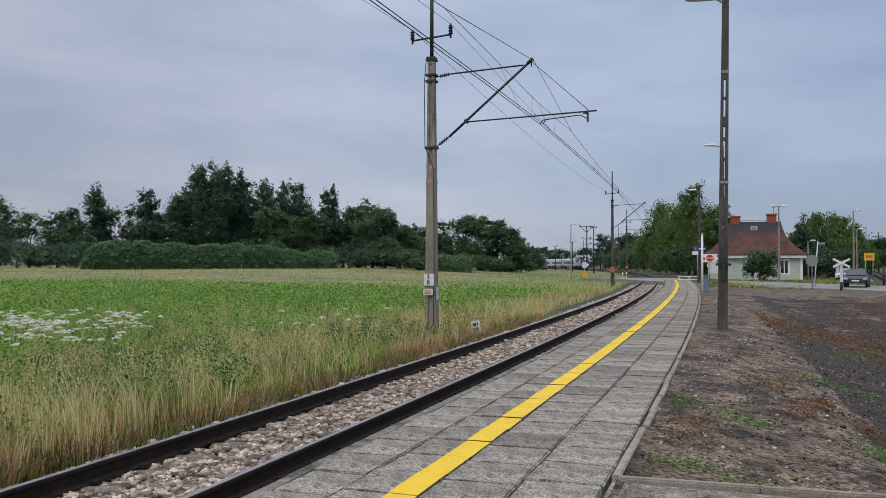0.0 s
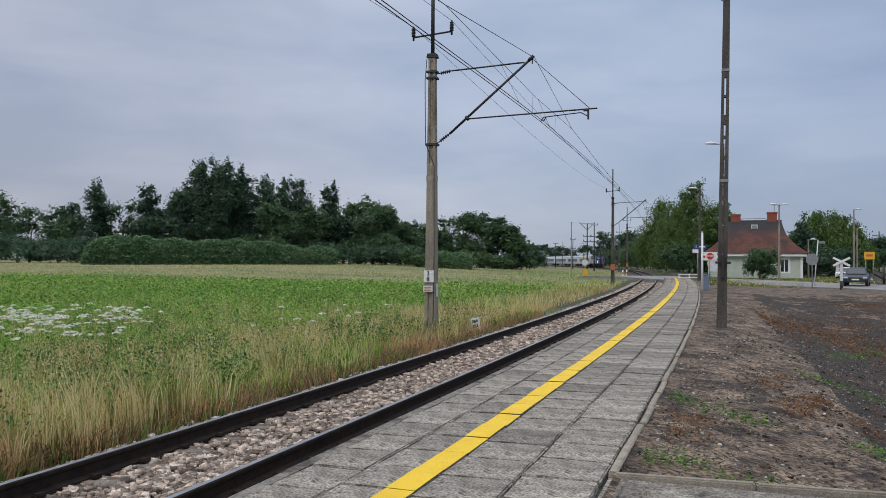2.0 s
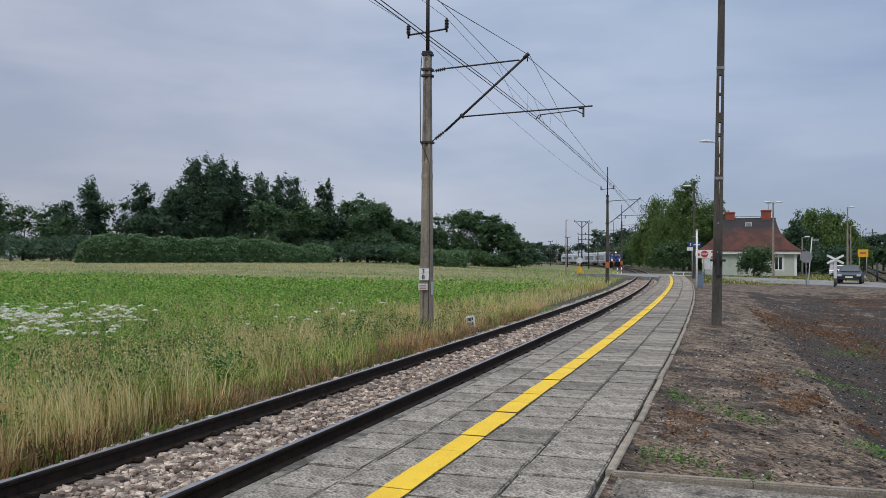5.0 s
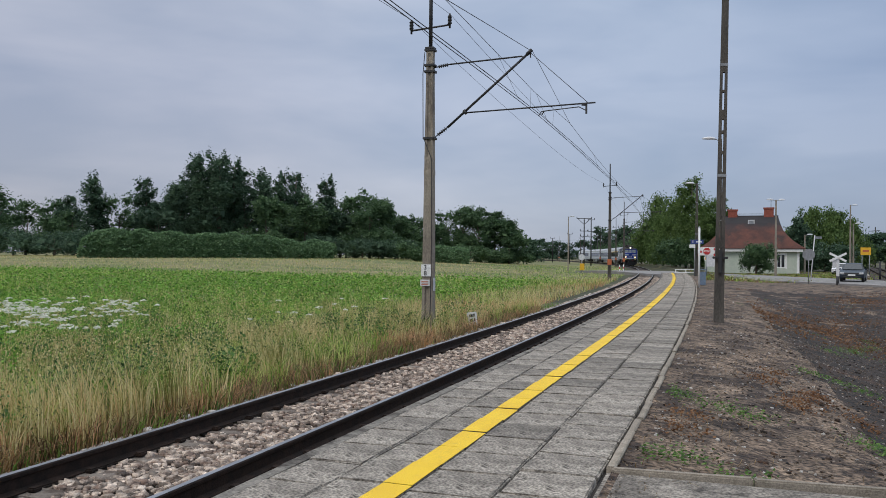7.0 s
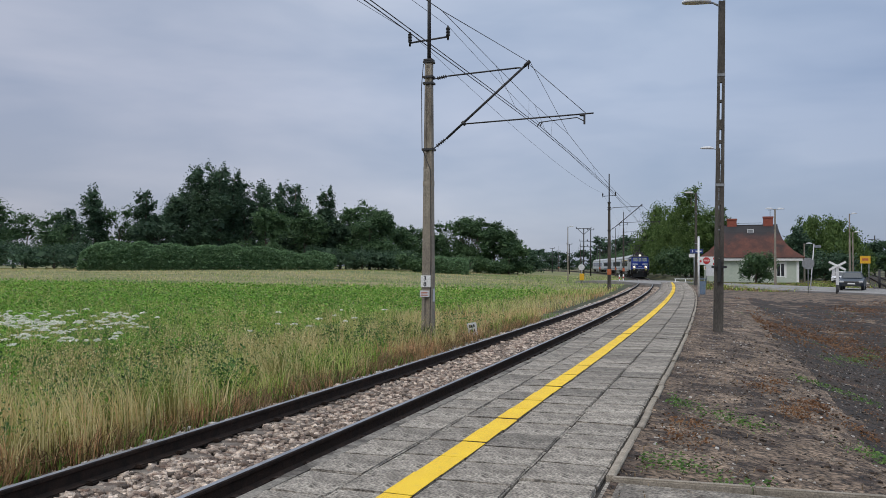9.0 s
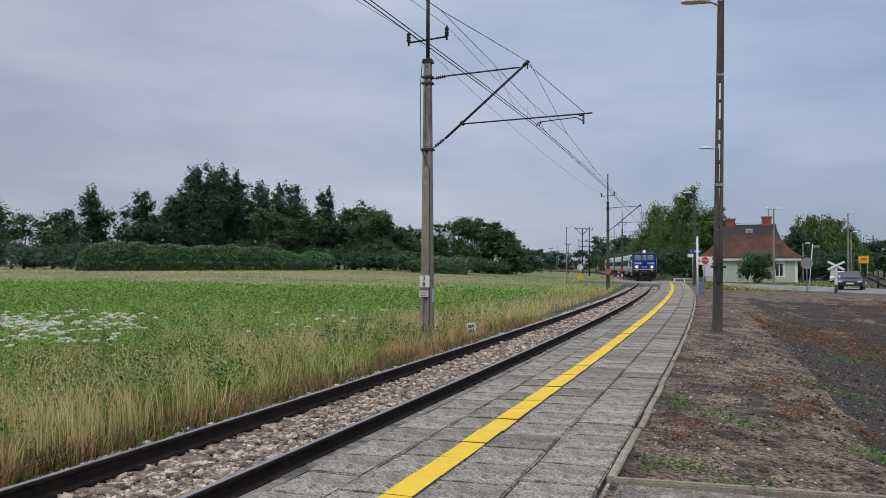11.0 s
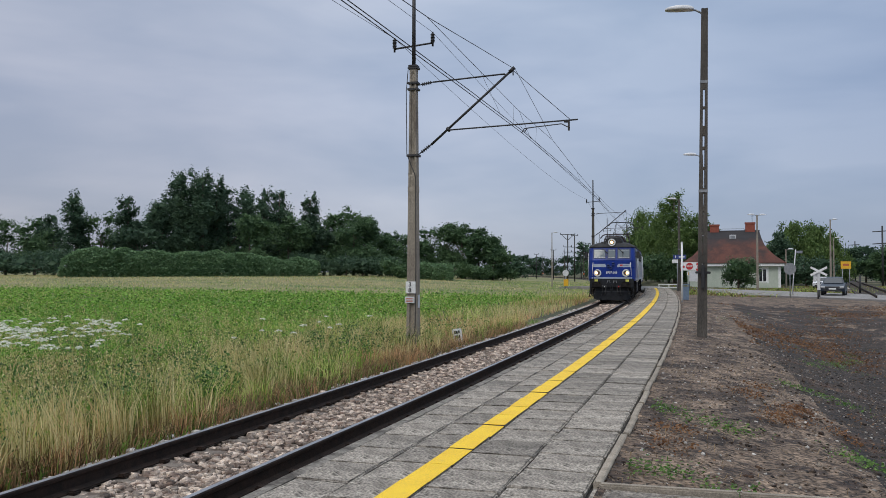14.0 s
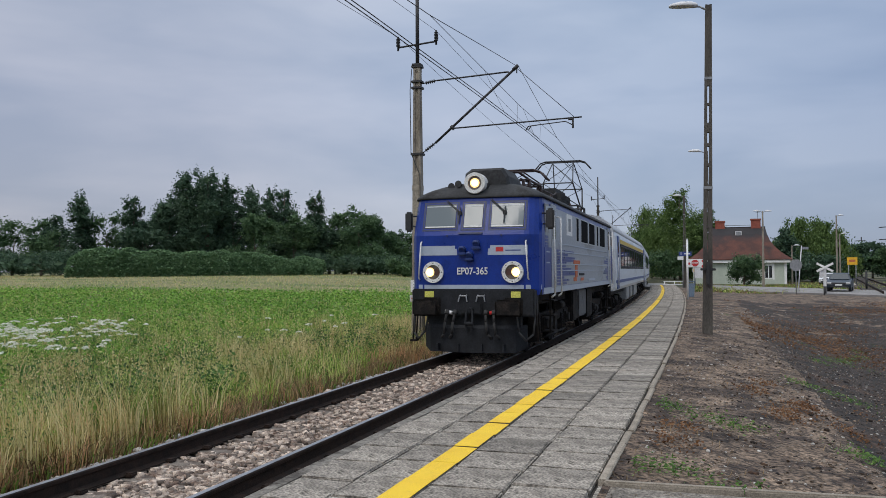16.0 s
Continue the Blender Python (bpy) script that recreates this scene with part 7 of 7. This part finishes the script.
        for a, b in ((5.1, 5.55), (6.0, 7.4), (7.65, 9.0), (9.55, 9.95), (10.35, 11.8)):
            w = part("engine_room_window", side(a, b, 2.54, 3.2, 0.012), CABFRAME, R)
            part("pane", side(a + 0.05, b - 0.05, 2.57, 3.17, 0.017), OPENING_SHADE, w, "flat black plate, painted shade of a louvred opening")
        for a, b, z0, z1 in ((4.6, 5.1, 1.52, 1.62), (4.85, 5.25, 1.62, 1.95), (4.6, 5.7, 1.95, 2.06), (5.9, 6.4, 1.52, 1.6)):
            part("logo_shape", side(a, b, z0, z1, 0.0165), ORANGE, R, "red-orange angular shape on the side")
        part("sign_bars", side(5.6, 6.6, 1.66, 1.72, 0.014), BEAMG, R)
        part("sign_bars", side(7.4, 9.0, 1.5, 1.56, 0.014), STRIPE, R)
    # buffer beam, buffers, coupling, snow plough, hoses at both ends
    for m, f in ((lambda y: y, 1), (lambda y: 14.7 - y, -1)):
        yb = lambda a, b: sorted((m(a), m(b)))
        e = part("buffer_beam", made(block, -1.32, 1.32, *yb(-0.05, 0.4), 0.86, 1.425, 0.03), BEAMG, R, "dark grey buffer beam")
        for sg in (-1, 1):
            bm = bmesh.new()
            block(bm, sg * 0.875 - 0.27, sg * 0.875 + 0.27, *yb(-0.55, -0.48), 0.88, 1.22, 0.05)
            bar(bm, (sg * 0.875, m(-0.5), 1.05), (sg * 0.875, m(0.0), 1.05), 0.13, 0.15, 16)
            block(bm, sg * 0.875 - 0.2, sg * 0.875 + 0.2, *yb(-0.1, 0.0), 0.86, 1.25, 0.03)
            part("buffer", bm, GRIME, R, "black rectangular buffer")
            # hoses
            bm = bmesh.new()
            for k, x in enumerate((0.33, 0.5)):
                path_bar(bm, [(sg * x, m(-0.05), 0.95), (sg * x, m(-0.2), 0.93), (sg * (x + 0.02), m(-0.27), 0.75), (sg * (x + 0.05), m(-0.25), 0.5), (sg * (x + 0.12), m(-0.18), 0.42)], 0.028, 8)
                bar(bm, (sg * x, m(-0.22), 0.9), (sg * x, m(-0.16), 0.98), 0.045)
            part("brake_hoses", bm, RUBBER, R, "hanging black hoses")
            bm = bmesh.new()
            bar(bm, (sg * 0.4, m(-0.14), 0.93), (sg * 0.55, m(-0.14), 0.96), 0.04)
            part("hose_valve", bm, RED if sg > 0 else WHITE, R)
            bm = bmesh.new()
            path_bar(bm, [(sg * 0.95, m(-0.08), 0.86), (sg * 1.0, m(-0.12), 0.55), (sg * 1.15, m(-0.12), 0.38), (sg * 1.28, m(-0.02), 0.5), (sg * 1.3, m(0.1), 0.9), (sg * 1.28, m(0.2), 1.2)], 0.022, 8)
            part("cable_loop", bm, RUBBER, R)
            # corner steps
            bm = bmesh.new()
            block(bm, sg * 1.36 - 0.06, sg * 1.36 + 0.06, *yb(0.1, 0.35), 0.3, 0.34)
            for dy in (0.12, 0.33):
                bar(bm, (sg * 1.36, m(dy), 0.3), (sg * 1.3, m(dy), 1.3), 0.018)
            part("corner_step", bm, GRIME, R)
        bm = bmesh.new()
        bar(bm, (0, m(-0.25), 0.98), (0, m(0.0), 1.02), 0.055)
        for x in (-0.055, 0.055):
            path_bar(bm, [(x, m(-0.25), 1.0), (x * 1.4, m(-0.3), 0.75), (x * 0.8, m(-0.28), 0.55)], 0.022)
        bar(bm, (-0.09, m(-0.29), 0.72), (0.09, m(-0.29), 0.72), 0.04)
        block(bm, -0.22, 0.22, *yb(-0.12, -0.05), 0.9, 1.15, 0.02)
        part("screw_coupling", bm, BEAMG, R, "hanging steel screw coupling")
        bm = bmesh.new()
        rings = []
        for x, yo in ((-1.1, 0.22), (-0.92, -0.02), (-0.5, -0.16), (0, -0.22), (0.5, -0.16), (0.92, -0.02), (1.1, 0.22)):
            b = 0.12 + 0.08 * (abs(x) > 1.0)
            ya, yb2 = (m(yo), m(yo + 0.05)) if f > 0 else (m(yo + 0.05), m(yo))
            rings.append([(x, ya, b), (x, yb2, b), (x, yb2, 0.68), (x, ya, 0.62)])
        loft(bm, rings)
        for x in (-0.7, -0.25, 0.25, 0.7):
            block(bm, x - 0.015, x + 0.015, *yb(-0.26, 0.0), 0.16, 0.3)
        block(bm, -1.0, 1.0, *yb(0.05, 0.3), 0.5, 0.9, 0.03)
        part("snow_plough", bm, BEAMG, R, "dark curved plough plate")
        for x in (-0.18, 0.2):
            bm = bmesh.new()
            path_bar(bm, [(x - 0.07, m(-0.05), 1.3), (x - 0.07, m(-0.11), 1.28), (x + 0.07, m(-0.11), 1.28), (x + 0.07, m(-0.05), 1.3)], 0.014)
            path_bar(bm, [(x - 0.07, m(-0.11), 1.28), (x - 0.1, m(-0.11), 1.16)], 0.014)
            path_bar(bm, [(x + 0.07, m(-0.11), 1.28), (x + 0.09, m(-0.11), 1.16)], 0.014)
            part("shunter_grip", bm, GREYM, R)
    # underframe boxes between the bogies
    for a, b, z0, mm in ((5.3, 6.2, 0.45, GRIME), (6.35, 7.9, 0.5, BOXGREY), (8.1, 9.3, 0.4, GRIME)):
        part("equipment_box", made(block, -1.3, 1.3, a, b, z0, 1.28, 0.04), mm, R, "dirty equipment box under the frame")
    part("frame", made(block, -1.1, 1.1, 0.3, 14.4, 1.05, 1.32), GRIME, R)
    for y in (3.1, 11.6):
        bogie(R, y, 3.05, 0.625)
    # roof: walkway grid, pantographs, resistor hood, insulators
    part("roof_hood", made(block, -0.42, 0.42, 8.7, 10.9, 3.68, 4.36, 0.16), ROOFG, R, "louvred resistor hood")
    for i in range(9):
        part("louvre", made(block, -0.435, 0.435, 8.95 + i * 0.21, 9.0 + i * 0.21, 3.85, 4.2), INK, R)
    bm = bmesh.new()
    path_bar(bm, [(0.55, 2.3, 3.95), (0.55, 6.8, 3.95), (0.55, 7.2, 4.05)], 0.018)
    for y in (2.6, 4.4, 6.4, 9.9, 12.4):
        for x in (-0.6, 0.55):
            part("roof_insulator", made(bar, (x, y, 3.6), (x, y, 3.95), 0.05, 0.035, 10), PANTO, R)
    part("roof_busbar", bm, PANTO, R, "dark brown bar along the roof")

    def panto(y, up):
        p = part("pantograph", bmesh.new(), PANTO if not up else BLACK, R, "raised diamond pantograph on the wire" if up else "folded reddish pantograph")
        bm = bmesh.new()
        zb, zt = 3.98, (5.52 if up else 4.24)
        zk = 4.72 if up else 4.1
        kn = 1.15 if up else 1.45
        for sg in (-1, 1):
            path_bar(bm, [(sg * 0.62, y - 0.8, zb), (sg * 0.62, y + 0.8, zb)], 0.03)
            for sy in (-1, 1):
                bar(bm, (sg * 0.62, y + sy * 0.22, zb), (sg * 0.5, y + sy * kn, zk), 0.026)
                bar(bm, (sg * 0.5, y + sy * kn, zk), (sg * 0.36, y + sy * 0.06, zt), 0.018)
                bar(bm, (sg * 0.62, y + sy * 0.22, zb), (-sg * 0.5, y + sy * kn, zk), 0.011)
                bar(bm, (sg * 0.62, y + sy * 0.75, 3.68), (sg * 0.62, y + sy * 0.75, zb), 0.05, 0.04, 10)
                bar(bm, (sg * 0.5, y + sy * kn, zk), (-sg * 0.36, y + sy * 0.06, zt), 0.010)
        for sy in (-1, 1):
            bar(bm, (-0.62, y + sy * 0.8, zb), (0.62, y + sy * 0.8, zb), 0.03)
            bar(bm, (-0.52, y + sy * kn, zk), (0.52, y + sy * kn, zk), 0.02)
            path_bar(bm, [(-0.95, y + sy * 0.16, zt - 0.2), (-0.78, y + sy * 0.16, zt + 0.0), (-0.6, y + sy * 0.16, zt + 0.06), (0.6, y + sy * 0.16, zt + 0.06), (0.78, y + sy * 0.16, zt), (0.95, y + sy * 0.16, zt - 0.2)], 0.024, 8)
        bm.to_mesh(p.data)
        bm.free()

    panto(3.7, False)
    panto(12.0, True)
    return R


def build_coach(first):
    R = thing("coach", pose(0, 0, 0), "pale grey passenger coach with " + ("yellow stripe and blue doors" if first else "dark window band"), "railway coach", "coaches of the train")
    L = 26.1
    bm = bmesh.new()
    sec = [(1.30, 0.98), (1.39, 1.12), (1.41, 1.6), (1.41, 2.6), (1.385, 3.1), (1.33, 3.3)]
    ring = lambda y, k: [(x * k, y, z) for x, z in sec] + [(-x * k, y, z) for x, z in sec[::-1]]
    loft(bm, [ring(0, 0.985), ring(0.12, 1), ring(L - 0.12, 1), ring(L, 0.985)])
    part("body", bm, COACHW, R)
    bm = bmesh.new()
    sec2 = [(1.335, 3.29), (1.28, 3.45), (1.12, 3.66), (0.85, 3.84), (0.5, 3.96), (0.0, 4.02)]
    ring2 = lambda y, k: [(x * k, y, z) for x, z in sec2] + [(-x * k, y, z) for x, z in sec2[-2::-1]]
    loft(bm, [ring2(0, 0.985), ring2(0.12, 1), ring2(L - 0.12, 1), ring2(L, 0.985)], smooth=True)
    part("roof", bm, COACHR, R, "silver-grey ribbed roof")
    for i in range(5):
        part("roof_rib", made(block, -0.6, 0.6, 2 + i * 5.2, 3.4 + i * 5.2, 3.94, 4.05, 0.03), COACHR, R)
    for sg in (-1, 1):
        X = sg * 1.411
        side = lambda y0, y1, z0, z1, d: made(block, min(X - sg * 0.03, X + sg * d), max(X - sg * 0.03, X + sg * d), y0, y1, z0, z1)
        part("window_band", side(2.4, L - 2.4, 1.85, 2.88, 0.004), NAVY if not first else BEAMG, R, "dark band behind the windows")
        part("stripe", side(0.15, L - 0.15, 1.28, 1.40, 0.005), COACHB, R, "blue lower stripe")
        part("stripe", side(2.4, L - 2.4, 2.9, 3.06, 0.0), COACHY if first else COACHW, R)
        n = 10
        for i in range(n):
            y0 = 2.75 + i * (L - 5.4) / n
            w = part("window", side(y0, y0 + 1.55, 1.92, 2.82, 0.008), INK, R)
            part("pane", side(y0 + 0.05, y0 + 1.5, 1.97, 2.77, 0.012), GLASS_DARK, w)
        for a in (0.75, L - 1.7):
            d = part("door", side(a, a + 0.95, 1.05, 3.15, 0.010), COACHB if first else COACHW, R, "blue entrance door" if first else "")
            part("pane", side(a + 0.25, a + 0.7, 2.0, 2.9, 0.015), GLASS_DARK, d)
            bm = bmesh.new()
            bar(bm, (X + sg * 0.05, a - 0.12, 1.2), (X + sg * 0.05, a - 0.12, 2.3), 0.018)
            part("handrail", bm, RIM, R)
        for a, b in ((8.0, 10.4), (11.2, 13.0), (14.5, 17.5)):
            part("underfloor_box", made(block, min(sg * 0.7, sg * 1.28), max(sg * 0.7, sg * 1.28), a, b, 0.38, 0.99, 0.04), GREYM, R, "grey underfloor box")
    part("frame", made(block, -1.15, 1.15, 0.2, L - 0.2, 0.8, 1.0), GRIME, R)
    for a, b in ((-0.35, 0.02), (L - 0.02, L + 0.2)):
        part("gangway", made(block, -0.55, 0.55, a, b, 1.05, 3.2, 0.1), RUBBER, R, "black rubber gangway")
        part("end_panel", made(block, -1.3, 1.3, *((-0.012, 0.02) if a < 0 else (L - 0.02, L + 0.012)), 1.02, 3.28), WHITE, R)
    for y in (3.5, L - 3.5):
        bogie(R, y, 2.5, 0.46, heavy=False)
    return R


loco = build_loco()
wheels = [(wheelset(loco, y, 0.625), y, 0.625) for y in (1.575, 4.625, 10.075, 13.125)]
coaches = [build_coach(True)]
coaches.append(build_coach(False))
for _i in range(2):
    coaches.append(copy_thing(coaches[1], pose(0, 0, 0)))
for _y in (2.25, 4.75):
    wheels.append((wheelset(coaches[0], _y, 0.46), _y, 0.46))


def ride(s, length, pivot):
    """Pose of a vehicle whose front is at s: both bogies on the track."""
    a, b = Vector(on_track(s + (length - pivot) / 2)), Vector(on_track(s + (length + pivot) / 2))
    d = (b - a).normalized()
    p = (a + b) / 2 - d * (length / 2)
    return pose(p.x, p.y, 0, 0, 0, -math.degrees(math.atan2(d.x, d.y)))


def motions():
    times = [i * 0.25 for i in range(65)]
    walk(loco, [(t, ride(s_of(t), 14.7, 8.5)) for t in times])
    for i, c in enumerate(coaches):
        walk(c, [(t, ride(s_of(t) + 15.75 + 26.6 * i, 26.1, 19.0)) for t in times])
    for ob, y, r in wheels:
        rows = []
        for f in range(481):
            t = f / 30
            turn = math.degrees((s_of(0) - s_of(t)) / r) % 360
            rows.append((t, pose(0, y, r, turn)))
        walk(ob, rows)


motions()
